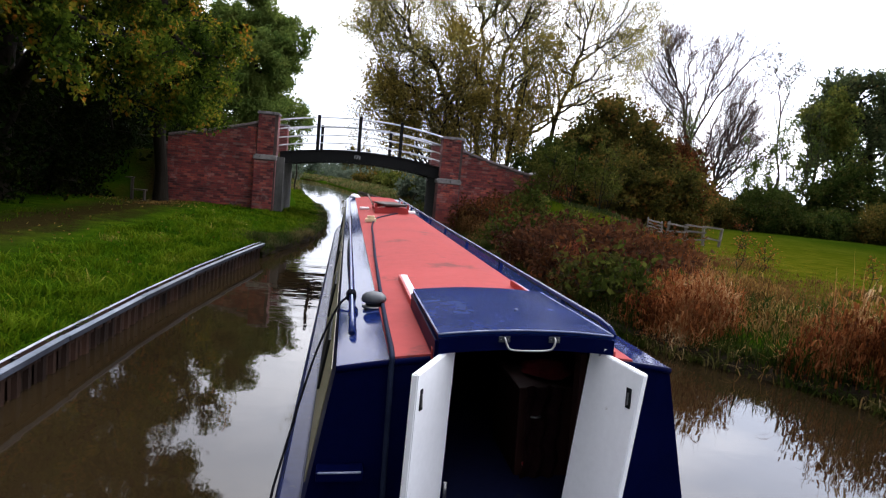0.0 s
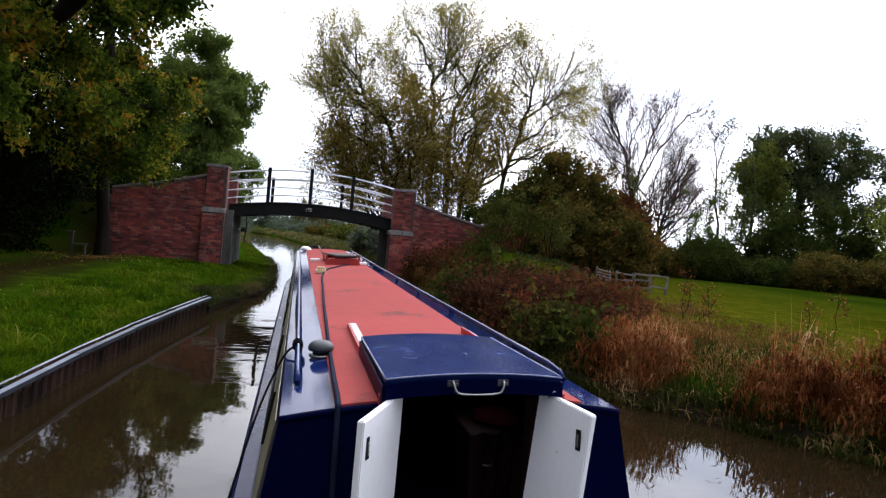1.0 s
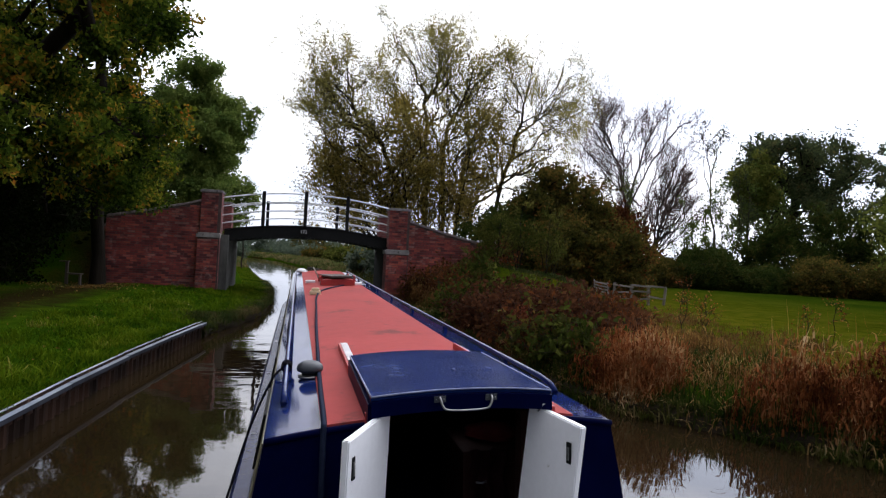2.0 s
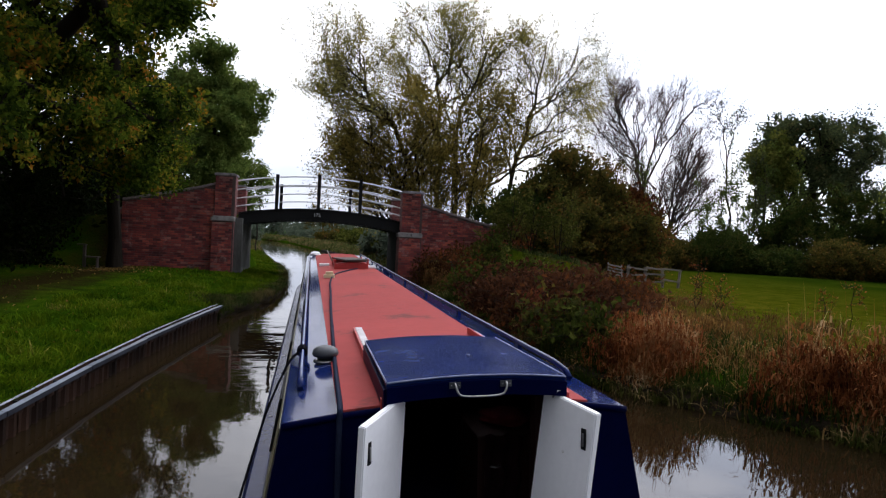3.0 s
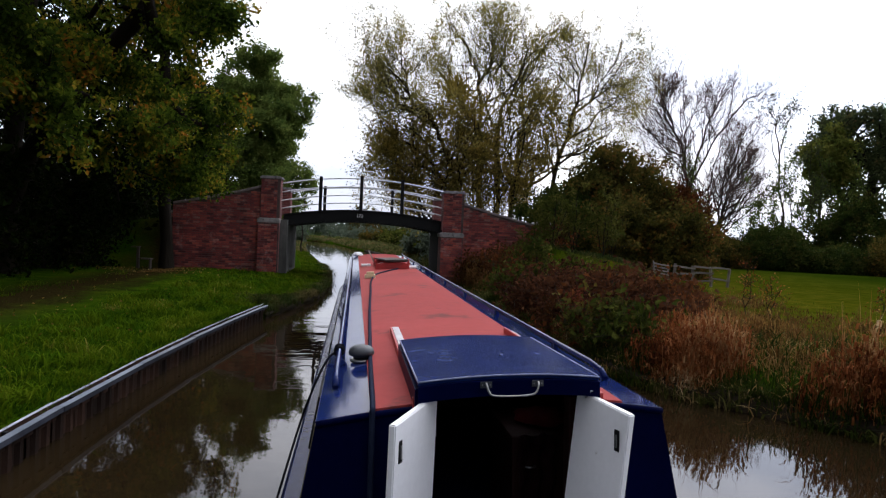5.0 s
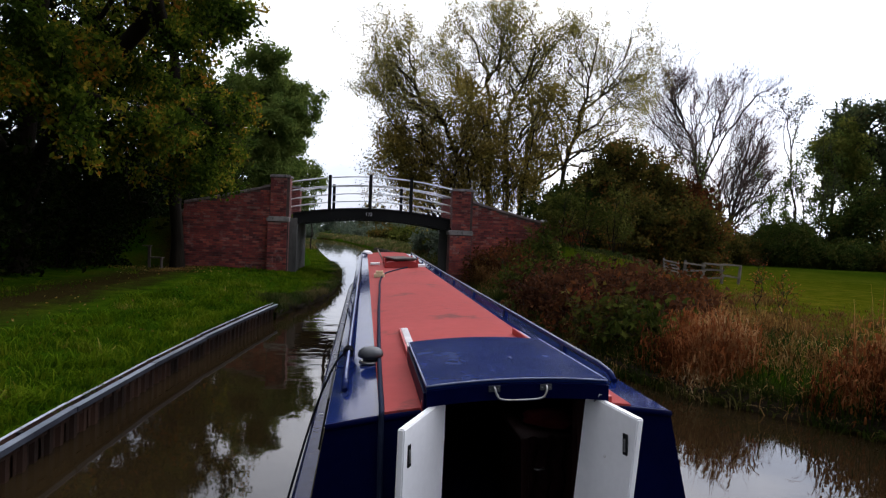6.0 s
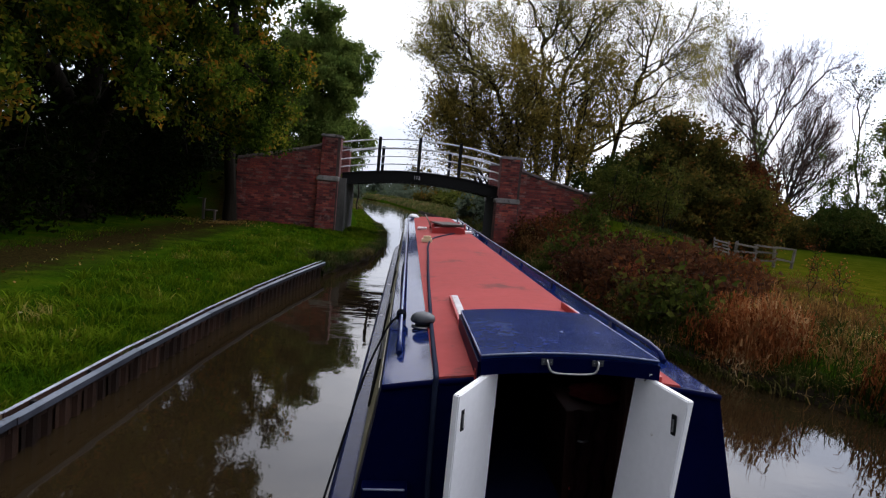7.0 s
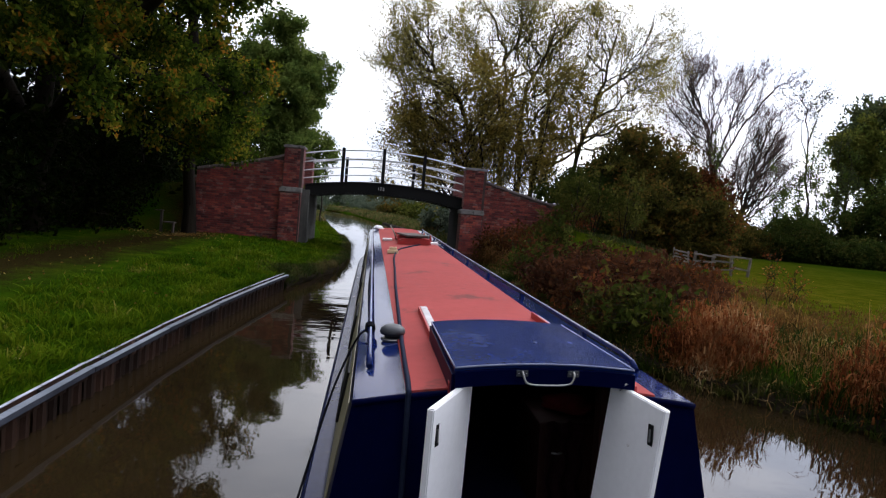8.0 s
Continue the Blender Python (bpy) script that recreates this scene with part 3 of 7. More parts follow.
def hump(x, y):
    """The earth ramp that carries the track up to the bridge."""
    along = np.where(x < 0, np.interp(x, [-22, -16, -7.5, -3.6, -3.45], [0, 0.25, 1.7, 2.05, 0]), np.interp(x, [2.6, 2.75, 6.0, 9.0, 11.2], [0, 1.85, 1.25, 0.85, 0]))
    front = np.where(x < 0, np.interp(x, [-14, -7.8], [16.0, 20.2]), np.interp(x, [5.4, 6.6, 9.0], [20.2, 16.4, 15.6]))
    across = np.interp(y, [-1e4, 0, 23.7, 27.5, 1e4], [1, 1, 1, 0, 0]) * np.clip((y - front) / np.where(x < 0, np.maximum(20.35 - front, 0.15), np.maximum(18.2 - front, 0.15)), 0, 1)
    return along * across


def ground_height(x, y):
    x, y = np.asarray(x, float), np.asarray(y, float)
    dl, dr = left_edge(y) - x, x - right_edge(y)
    top_l = np.interp(y, [10.5, 13], [0.32, 0.2])
    zl = top_l + (0.5 - top_l) * np.clip(dl / 2.5, 0, 1) + 0.15 * np.clip((dl - 6) / 10, 0, 1)
    zr = 0.10 + 0.42 * np.clip(dr / 1.6, 0, 1) ** 0.8 - 0.10 * np.clip((dr - 2) / 8, 0, 1)
    bump = 0.05 * np.sin(1.7 * x + 0.6 * y) * np.sin(0.9 * y - 0.5 * x)
    land = np.where(dl > 0, zl, zr) + bump * np.clip(np.maximum(dl, dr) / 1.0, 0, 1) + hump(x, y)
    return np.where((dl <= 0) & (dr <= 0), -1.0, land)


OFF = np.array([0, 0.12, 0.35, 0.7, 1.1, 1.7, 2.4, 3.2, 4.2, 5.3, 6.5, 8, 10, 12.5, 16, 21, 28, 40, 60, 100, 200, 500, 1500])
YS = np.unique(np.concatenate([[-1600, -600, -250, -120, -80], np.arange(-60, 60.1, 0.75), [20.2, 20.35], np.arange(64, 150, 6), [170, 210, 280, 400, 700, 1600]]))


def build_ground():
    cols = []
    for o in OFF[::-1]:
        x = left_edge(YS) - o
        cols.append((x, ground_height(x - 1e-4, YS)))
    for f, z in ((0.0, -0.8), (0.5, -1.1), (1.0, -0.8)):
        x = left_edge(YS) + 0.03 + f * (right_edge(YS) - left_edge(YS) - 0.06)
        cols.append((x, np.full(len(YS), z)))
    for o in OFF:
        x = right_edge(YS) + o
        cols.append((x, ground_height(x + 1e-4, YS)))
    n, k = len(YS), len(cols)
    V = np.stack([np.stack([c[0], YS, c[1]], -1) for c in cols]).reshape(-1, 3)
    i, j = np.meshgrid(np.arange(k - 1), np.arange(n - 1), indexing="ij")
    a = (i * n + j).ravel()
    F = np.stack([a, a + n, a + n + 1, a + 1], -1)
    ob = new("ground", array_mesh("ground", V, F, M_TURF, True))
    return tagged(ob, "grassy canal banks, worn towpath and green meadow", "ground", kind="structure")


def build_water():
    ys = YS
    V = np.concatenate([np.stack([left_edge(ys) - 0.01, ys, 0 * ys], -1), np.stack([right_edge(ys) + 0.01, ys, 0 * ys], -1)])
    n = len(ys)
    a = np.arange(n - 1)
    F = np.stack([a, a + n, a + n + 1, a + 1], -1)
    ob = new("water", array_mesh("water", V, F, M_WATER, True))
    return tagged(ob, "murky brown canal water with faint ripples", "canal", kind="structure")


build_ground()
build_water()


# ---- trees ----
def frusta(P0, P1, R0, R1, sides):
    """Tapered open bars between two arrays of points."""
    d = P1 - P0
    d = d / np.maximum(np.linalg.norm(d, axis=1, keepdims=True), 1e-6)
    ref = np.where(np.abs(d[:, 2:3]) < 0.9, np.array([[0, 0, 1.0]]), np.array([[1.0, 0, 0]]))
    s = np.cross(d, ref)
    s /= np.maximum(np.linalg.norm(s, axis=1, keepdims=True), 1e-6)
    u = np.cross(s, d)
    ang = 2 * np.pi * np.arange(sides) / sides
    ring = np.cos(ang)[None, :, None] * s[:, None] + np.sin(ang)[None, :, None] * u[:, None]
    V = np.concatenate([P0[:, None] + R0[:, None, None] * ring, P1[:, None] + R1[:, None, None] * ring], 1).reshape(-1, 3)
    k = np.arange(sides)
    f = np.stack([k, (k + 1) % sides, (k + 1) % sides + sides, k + sides], -1)
    F = (f[None] + (2 * sides * np.arange(len(P0)))[:, None, None]).reshape(-1, 4)
    return V, F


def leaf_quads(C, size, rng, slim=0.55, droop=0.0):
    """Folded, pointed leaves at the points C."""
    n = len(C)
    a = rng.normal(size=(n, 3))
    a[:, 2] -= droop
    a /= np.linalg.norm(a, axis=1, keepdims=True)
    b = np.cross(a, rng.normal(size=(n, 3)))
    b /= np.linalg.norm(b, axis=1, keepdims=True)
    c = np.cross(a, b)
    s = size * rng.uniform(0.6, 1.35, (n, 1))
    V = np.stack([C - a * s * 0.5, C + b * s * slim * 0.5 + c * s * 0.12, C + a * s * 0.5, C - b * s * slim * 0.5 + c * s * 0.12], 1).reshape(-1, 3)
    F = np.arange(4 * n).reshape(n, 4)
    return V, F


def in_lobes(lobes, rng, inner=0.45, clump=0, tight=0.5):
    """Points in the lobes; with clump they gather in that many to a bough."""
    out = []
    for x, y, z, rx, ry, rz, n in lobes:
        d = rng.normal(size=(n, 3))
        d /= np.linalg.norm(d, axis=1, keepdims=True)
        r = inner + (1 - inner) * rng.uniform(0, 1, (n, 1)) ** 0.6
        p = np.array([[x, y, z]]) + d * r * np.array([[rx, ry, rz]])
        if clump:
            p = p[np.arange(n) // clump] + rng.normal(size=(n, 3)) * np.array([[tight, tight, tight * 0.6]])
        out.append(p)
    return np.concatenate(out)


def tree(name, label, stems, lobes, leaf, bark, seed, category="tree", leaves=40, spread=0.5, size=0.12, slim=0.55, droop=0.0,
         twigs=3, twig_len=0.6, twig_r=0.006, tip_r=0.012, trunk_r=0.2, step=0.8, inner=0.45, group="", clump=0, tight=0.5):
    """A tree: stems (lines of points) that branch towards sprays of leaves scattered through its lobes."""
    rng = np.random.default_rng(seed)
    nodes, parent = [], []
    for line in stems:
        pts = smooth_line(line, max(4, int(2.2 * len(line))))
        for i, p in enumerate(pts):
            jit = rng.normal(size=3) * 0.03 * (i > 0)
            nodes.append(np.array(p) + jit)
            parent.append(len(nodes) - 2 if i else -1)
    stem_count = len(nodes)
    targets = in_lobes(lobes, rng, inner, clump, tight)
    base = np.array(nodes)
    order = np.argsort(np.min(np.linalg.norm(targets[:, None] - base[None], axis=2), axis=1))
    arr = np.zeros((stem_count + len(targets) * 14, 3))
    arr[:stem_count] = base
    cnt = stem_count
    parent = list(parent)
    tips = []
    for k in order:
        t = targets[k]
        d = np.linalg.norm(arr[:cnt] - t, axis=1)
        cost = d + 1.3 * np.maximum(0, arr[:cnt, 2] - t[2] + 0.35 * d)
        j = int(np.argmin(cost))
        m = min(12, max(1, int(math.ceil(d[j] / step))))
        a = arr[j].copy()
        last = j
        for q in range(1, m + 1):
            u = q / m
            p = a + (t - a) * u
            p[2] += 0.10 * d[j] * math.sin(math.pi * u) * (1 if droop <= 0.6 else 1.6)
            if q < m:
                p = p + rng.normal(size=3) * 0.09 * step
            arr[cnt] = p
            parent.append(last)
            last = cnt
            cnt += 1
        tips.append(last)
    arr = arr[:cnt]
    par = np.array(parent)
    w = np.zeros(cnt)
    w[tips] += 1
    for i in range(cnt - 1, -1, -1):
        if par[i] >= 0:
            w[par[i]] += w[i]
    r = tip_r * np.maximum(w, 0.4) ** 0.45
    roots = [i for i in range(stem_count) if par[i] < 0]
    big = max(r[roots].max(), 1e-4)
    r = np.minimum(r * np.where(r > 0.4 * big, trunk_r / big, 1.0 + (trunk_r / big - 1.0) * np.clip(r / (0.4 * big), 0, 1)), trunk_r)
    e = np.array([i for i in range(cnt) if par[i] >= 0])
    P0, P1, R0, R1 = arr[par[e]], arr[e], r[par[e]], r[e]
    root_flare = np.isin(par[e], roots)
    R0 = np.where(root_flare, R0 * 1.35, np.minimum(R0, R1 * 2.2))
    ob = thing(name, label, category, tuple(arr[roots[0]]), group)
    off = arr[roots[0]]
    thick = R1 > 0.04
    vs, fs, n0 = [], [], 0
    for sel, sides in ((thick, 8), (~thick, 4)):
        if sel.any():
            V, F = frusta(P0[sel] - off, P1[sel] - off, R0[sel], R1[sel], sides)
            vs.append(V)
            fs.append(F + n0)
            n0 += len(V)
    apart("trunk", np.concatenate(vs), np.concatenate(fs), bark, ob, smooth=True)
    T = arr[tips]
    mid = T.mean(0)
    out = T - mid
    out /= np.maximum(np.linalg.norm(out, axis=1, keepdims=True), 1e-6)
    tw_a, tw_b = [], []
    for _ in range(twigs):
        d = out * 0.6 + rng.normal(size=T.shape) * 0.75
        d[:, 2] += 0.25 - droop
        d /= np.linalg.norm(d, axis=1, keepdims=True)
        L = twig_len * rng.uniform(0.5, 1.3, (len(T), 1))
        tw_a.append(T)
        tw_b.append(T + d * L)
    if twigs:
        A, Bq = np.concatenate(tw_a), np.concatenate(tw_b)
        V, F = frusta(A - off, Bq - off, np.full(len(A), twig_r), np.full(len(A), twig_r * 0.4), 3)
        tagged(apart("twig_spray", V, F, bark, ob), kind="stuff")
        u = rng.uniform(0.1, 1.05, (len(A), max(1, leaves // twigs), 1))
        C = (A[:, None] + (Bq - A)[:, None] * u + rng.normal(size=(len(A), max(1, leaves // twigs), 3)) * spread * 0.35).reshape(-1, 3)
    else:
        C = (T[:, None] + rng.normal(size=(len(T), leaves, 3)) * spread * np.array([1, 1, 0.75])).reshape(-1, 3)
    if leaves:
        V, F = leaf_quads(C - off, size, rng, slim, droop)
        apart("crown", V, F, leaf, ob)
    return ob


def unit(v):
    return v / np.maximum(np.linalg.norm(v, axis=-1, keepdims=True), 1e-6)


def sprout(P, R, L, count, rng, first, angle, ratio, rise, knots, thin, fall=0.5):
    """Side shoots on limbs P (limb, knot, xyz) of radius R and length L: their points, radii and lengths."""
    n, k = P.shape[:2]
    u = first + (1 - first) * (np.arange(count)[None] + rng.uniform(0, 1, (n, count))) / count
    s = u * (k - 1)
    i = np.minimum(s.astype(int), k - 2)
    w = (s - i)[..., None]
    row = np.arange(n)[:, None]
    a, b = P[row, i], P[row, i + 1]
    along = unit(b - a)
    across = unit(np.cross(along, rng.normal(size=along.shape)))
    an = np.radians(angle) * rng.uniform(0.65, 1.25, (n, count, 1))
    d = np.cos(an) * along + np.sin(an) * across
    d[..., 2] += 0.45 * rise
    d = unit(d)
    ln = L[:, None] * ratio * (1.1 - fall * u) * rng.uniform(0.55, 1.35, (n, count))
    step = np.linspace(0, 1, knots)
    Q = (a + (b - a) * w)[..., None, :] + d[..., None, :] * (ln[..., None] * step)[..., None]
    Q[..., 2] += rise * 0.4 * ln[..., None] * step ** 2
    bent = np.cumsum(rng.normal(size=Q.shape) * 0.045, axis=-2) * ln[..., None, None]
    Q += bent - bent[..., :1, :]
    r0 = np.minimum((R[row, i] + (R[row, i + 1] - R[row, i]) * w[..., 0]) * 0.62, ln * 0.03)
    r = np.maximum(r0[..., None] * (1 - 0.8 * step), thin)
    return Q.reshape(-1, knots, 3), r.reshape(-1, knots), ln.reshape(-1)


def limb_bars(P, R, sides):
    return frusta(P[:, :-1].reshape(-1, 3), P[:, 1:].reshape(-1, 3), R[:, :-1].reshape(-1), R[:, 1:].reshape(-1), sides)


def grown(name, label, limbs, leaf, bark, seed, y, shoots=(15, 8, 6), angle=(42, 40, 38), ratio=(0.36, 0.42, 0.5), rise=0.5, leaves=9, size=0.12,
          slim=0.4, spread=0.12, thin=0.007, first=0.3, droop=0.0, depth=0.35, group="", category="tree", twig_bark=None):
    """A tree grown limb by limb: each limb is (radius at its foot, x and z along it); three orders of shoots branch off it."""
    rng = np.random.default_rng(seed)
    P, R, L = [], [], []
    for k, (r, line) in enumerate(limbs):
        away = depth * math.sin(2.4 * k + seed) if k else 0.0
        run = math.hypot(line[-1][0] - line[0][0], line[-1][1] - line[0][1])
        pts = np.array(smooth_line([(px, y, pz) for px, pz in line], 14))
        if k and line[0][1] > 1.0:
            known = np.concatenate(P)
            near = known[np.argmin(np.linalg.norm(known[:, [0, 2]] - pts[0, [0, 2]], axis=1))]
            pts += (near - pts[0])[None] * np.linspace(1, 0.6, 14)[:, None]
        pts[:, 1] += away * run * np.linspace(0, 1, 14)
        pts[1:] += rng.normal(size=(13, 3)) * 0.007 * run
        P.append(pts)
        R.append(r * np.linspace(1, 0, 14) ** 0.8 + thin)
        L.append(float(np.linalg.norm(np.diff(pts, axis=0), axis=1).sum()))
    P, R, L = np.array(P), np.array(R), np.maximum(np.array(L), 0.75 * max(L))
    root = P[0, 0].copy()
    ob = thing(name, label, category, tuple(root), group)
    a, ra, la = sprout(P, R, L, shoots[0], rng, first, angle[0], ratio[0], rise, 7, thin, 0.82)
    b, rb, lb = sprout(a, ra, la, shoots[1], rng, 0.2, angle[1], ratio[1], rise, 5, thin * 0.8)
    keep = rng.uniform(size=len(lb)) < lb / np.quantile(lb, 0.7)
    b, rb, lb = b[keep], rb[keep], lb[keep]
    c, rc, lc = sprout(b, rb, lb, shoots[2], rng, 0.15, angle[2], ratio[2], rise * 0.6, 3, thin * 0.6)
    keep = rng.uniform(size=len(lc)) < lc / np.quantile(lc, 0.7)
    c, rc = c[keep], rc[keep]
    vs, fs, n0 = [], [], 0
    for p, r, sides in ((P, R, 8), (a, ra, 5), (b, rb, 3)):
        V, F = limb_bars(p - root, r, sides)
        pad = np.zeros((len(F), 4), int) + F
        vs.append(V)
        fs.append(pad + n0)
        n0 += len(V)
    apart("trunk", np.concatenate(vs), np.concatenate(fs), bark, ob, smooth=True)
    V, F = limb_bars(c - root, rc, 3)
    tagged(apart("twig_spray", V, F, twig_bark or bark, ob), kind="stuff")
    if leaves:
        u = rng.uniform(0.15, 1.05, (len(c), leaves, 1))
        C = (c[:, None, 0] + (c[:, None, -1] - c[:, None, 0]) * u + rng.normal(size=(len(c), leaves, 3)) * spread).reshape(-1, 3)
        V, F = leaf_quads(C - root, size, rng, slim, droop)
        apart("crown", V, F, leaf, ob)
    return ob


def on_ground(x, y, dz=0.0):
    return (x, y, float(ground_height(x, y)) + dz)


# large autumn trees over the towpath
# this tree's last lobe is an unseen bough added to shade the grass
tree("lime_tree", "broad towpath tree with green and yellowing autumn leaves", [[on_ground(-9.7, 15.0, -0.1), (-9.6, 14.9, 3), (-9.2, 14.5, 6.5), (-8.6, 14.2, 12)], [(-9.6, 14.9, 2.6), (-7.4, 12.9, 5.0), (-5.4, 11.6, 6.5)], [(-9.6, 14.9, 2.8), (-9.8, 12.5, 4.6), (-10.4, 9.5, 5.6)]],
     [(-7.6, 12.6, 7.9, 3.6, 4.4, 3.4, 150), (-6.6, 12.0, 4.7, 1.6, 2.4, 1.0, 40), (-9.9, 9.6, 5.9, 3.0, 3.4, 2.2, 110), (-5.8, 12.6, 3.9, 0.8, 0.8, 0.5, 20), (-4.7, 12.6, 7.5, 1.2, 1.6, 1.5, 40), (-10.8, 9.0, 8.6, 2.6, 3.0, 2.2, 90), (-7.6, 13.6, 9.8, 2.2, 2.6, 1.6, 60), (-9.0, 9.6, 3.6, 1.2, 1.4, 0.8, 30), (-8.0, 13.4, 12.4, 3.0, 3.4, 2.0, 90), (-7.8, 7.4, 8.9, 2.4, 3.2, 1.5, 60)],
     L_LIME, M_BARK, 11, clump=10, tight=0.42, leaves=150, spread=0.30, size=0.125, slim=0.62, twigs=6, twig_len=0.5, trunk_r=0.26, droop=0.35)
tree("lime_tree", "towpath tree with thick dark trunk and drooping leafy boughs", [[on_ground(-6.95, 19.3, -0.1), (-7.0, 19.1, 3), (-7.05, 18.7, 6.0), (-7.0, 18.4, 9.5)], [(-7.0, 19.1, 3.2), (-6.4, 17.4, 4.6), (-5.8, 16.2, 5.4)]],
     [(-7.2, 17.6, 7.6, 2.2, 3.0, 2.8, 70), (-5.8, 16.4, 5.2, 1.0, 1.8, 1.1, 40), (-5.5, 16.6, 3.7, 0.7, 1.1, 0.8, 30), (-5.6, 15.8, 7.4, 1.0, 1.8, 1.3, 30), (-9.0, 17.0, 6.4, 2.0, 2.4, 1.8, 40)],
     L_LIME, M_BARK, 12, clump=10, tight=0.42, leaves=150, spread=0.30, size=0.125, slim=0.62, twigs=6, twig_len=0.5, trunk_r=0.2, droop=0.35)
# last two trees are out of view, added to shade the near towpath
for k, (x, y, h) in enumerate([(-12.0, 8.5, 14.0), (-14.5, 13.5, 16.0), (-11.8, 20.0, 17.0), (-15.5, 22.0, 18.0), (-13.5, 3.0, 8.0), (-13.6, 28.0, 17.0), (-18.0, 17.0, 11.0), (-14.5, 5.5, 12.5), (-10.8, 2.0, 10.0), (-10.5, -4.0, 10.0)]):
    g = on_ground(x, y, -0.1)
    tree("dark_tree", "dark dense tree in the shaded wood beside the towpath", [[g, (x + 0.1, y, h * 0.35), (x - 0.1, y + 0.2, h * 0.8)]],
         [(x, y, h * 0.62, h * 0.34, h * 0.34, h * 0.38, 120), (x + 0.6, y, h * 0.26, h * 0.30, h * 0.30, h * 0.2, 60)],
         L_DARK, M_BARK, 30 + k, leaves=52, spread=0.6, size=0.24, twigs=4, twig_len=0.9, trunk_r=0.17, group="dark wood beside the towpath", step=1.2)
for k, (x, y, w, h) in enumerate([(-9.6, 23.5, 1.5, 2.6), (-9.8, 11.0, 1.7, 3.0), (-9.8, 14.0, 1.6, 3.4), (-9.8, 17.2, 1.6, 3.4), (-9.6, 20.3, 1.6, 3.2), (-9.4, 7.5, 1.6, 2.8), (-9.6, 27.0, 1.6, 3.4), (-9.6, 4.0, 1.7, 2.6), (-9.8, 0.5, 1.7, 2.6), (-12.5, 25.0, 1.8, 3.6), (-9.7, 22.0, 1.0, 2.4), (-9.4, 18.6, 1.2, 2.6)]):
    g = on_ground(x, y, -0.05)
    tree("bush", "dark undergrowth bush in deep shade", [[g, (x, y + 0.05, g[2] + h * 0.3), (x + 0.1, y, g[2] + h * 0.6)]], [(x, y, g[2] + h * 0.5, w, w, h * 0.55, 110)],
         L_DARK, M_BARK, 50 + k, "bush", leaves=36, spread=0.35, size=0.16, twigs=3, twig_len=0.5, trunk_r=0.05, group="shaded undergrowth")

# upright green trees beyond the bridge
tree("poplar_tree", "tall dense fresh-green tree beyond the bridge", [[on_ground(-8.6, 48, -0.1), (-8.5, 48, 5), (-8.4, 48.2, 10), (-8.6, 48, 14)]],
     [(-7.9, 48, 10.6, 2.5, 2.6, 3.6, 150), (-7.6, 48, 5.6, 2.5, 2.8, 3.0, 110), (-10.3, 48, 9.6, 2.4, 2.6, 3.8, 130), (-9.2, 48, 13.9, 1.5, 1.5, 1.4, 26), (-11.6, 47, 5.4, 2.2, 2.4, 3.0, 80)],
     L_POPLAR, M_BARK, 13, clump=6, tight=0.5, leaves=270, spread=0.6, size=0.205, slim=0.7, twigs=4, twig_len=0.9, trunk_r=0.22, step=1.2)
grown("sapling", "thin leafy sapling beside the canal past the bridge", [(0.05, [(-4.6, 0.3), (-4.5, 3.5), (-4.35, 6.7)])], L_POPLAR, M_BARK_GREY, 41, 44.0, shoots=(10, 4, 3), ratio=(0.14, 0.5, 0.5), leaves=6, size=0.16, slim=0.6, first=0.5)
tree("poplar_tree", "darker green tree standing behind the bridge wall", [[on_ground(-12.5, 40, -0.1), (-12.4, 40, 4), (-12.2, 40.2, 9)]],
     [(-12.3, 40, 8.0, 3.2, 3.0, 4.0, 130), (-11.6, 40, 4.5, 2.4, 2.4, 2.4, 60), (-9.6, 38, 5.0, 1.6, 1.8, 2.6, 40)],
     L_HEDGE, M_BARK, 14, leaves=90, spread=0.6, size=0.27, twigs=4, twig_len=0.9, trunk_r=0.2, step=1.2)

# many-stemmed willow beyond the right abutment
WILLOW = [(0.20, [(8.0, 0.3), (7.8, 4.5), (7.4, 9.7), (7.4, 12.1), (6.6, 14.4), (5.0, 16.8)]), (0.17, [(7.6, 0.3), (5.9, 4.8), (4.1, 9.2), (2.3, 10.9), (1.9, 12.4), (1.5, 13.4)]),
          (0.10, [(4.1, 9.2), (2.1, 10.4), (0.8, 11.4), (0.1, 11.8)]), (0.11, [(7.4, 12.1), (8.3, 13.9), (8.1, 17.1)]), (0.17, [(8.6, 0.3), (8.8, 4.6), (8.7, 10.2), (9.9, 13.6), (9.8, 16.5)]),
          (0.19, [(9.4, 0.3), (10.3, 5.6), (10.9, 9.6), (11.2, 13.6), (11.1, 17.7)]), (0.19, [(11.0, 0.3), (12.6, 5.9), (13.3, 9.8), (13.7, 12.8), (13.8, 15.6)]),
          (0.10, [(13.3, 9.8), (15.4, 11.6), (16.6, 12.6)]), (0.11, [(10.4, 5.8), (12.5, 6.9), (15.2, 9.0), (17.3, 10.1), (19.2, 12.3)]), (0.13, [(7.6, 0.5), (5.7, 4.6), (3.6, 7.2), (1.0, 8.5), (-0.3, 10.5)]),
          (0.09, [(7.4, 9.7), (6.0, 12.0), (4.2, 14.8)])]
grown("willow_tree", "tall many-stemmed willow with thin yellow-green autumn leaves", WILLOW, L_WILLOW, M_BARK_WILLOW, 15, 40.0, shoots=(17, 11, 9), angle=(50, 46, 44), ratio=(0.36, 0.60, 0.60), rise=0.35, leaves=15, size=0.125, slim=0.36, spread=0.17, thin=0.008, depth=0.25, first=0.25)
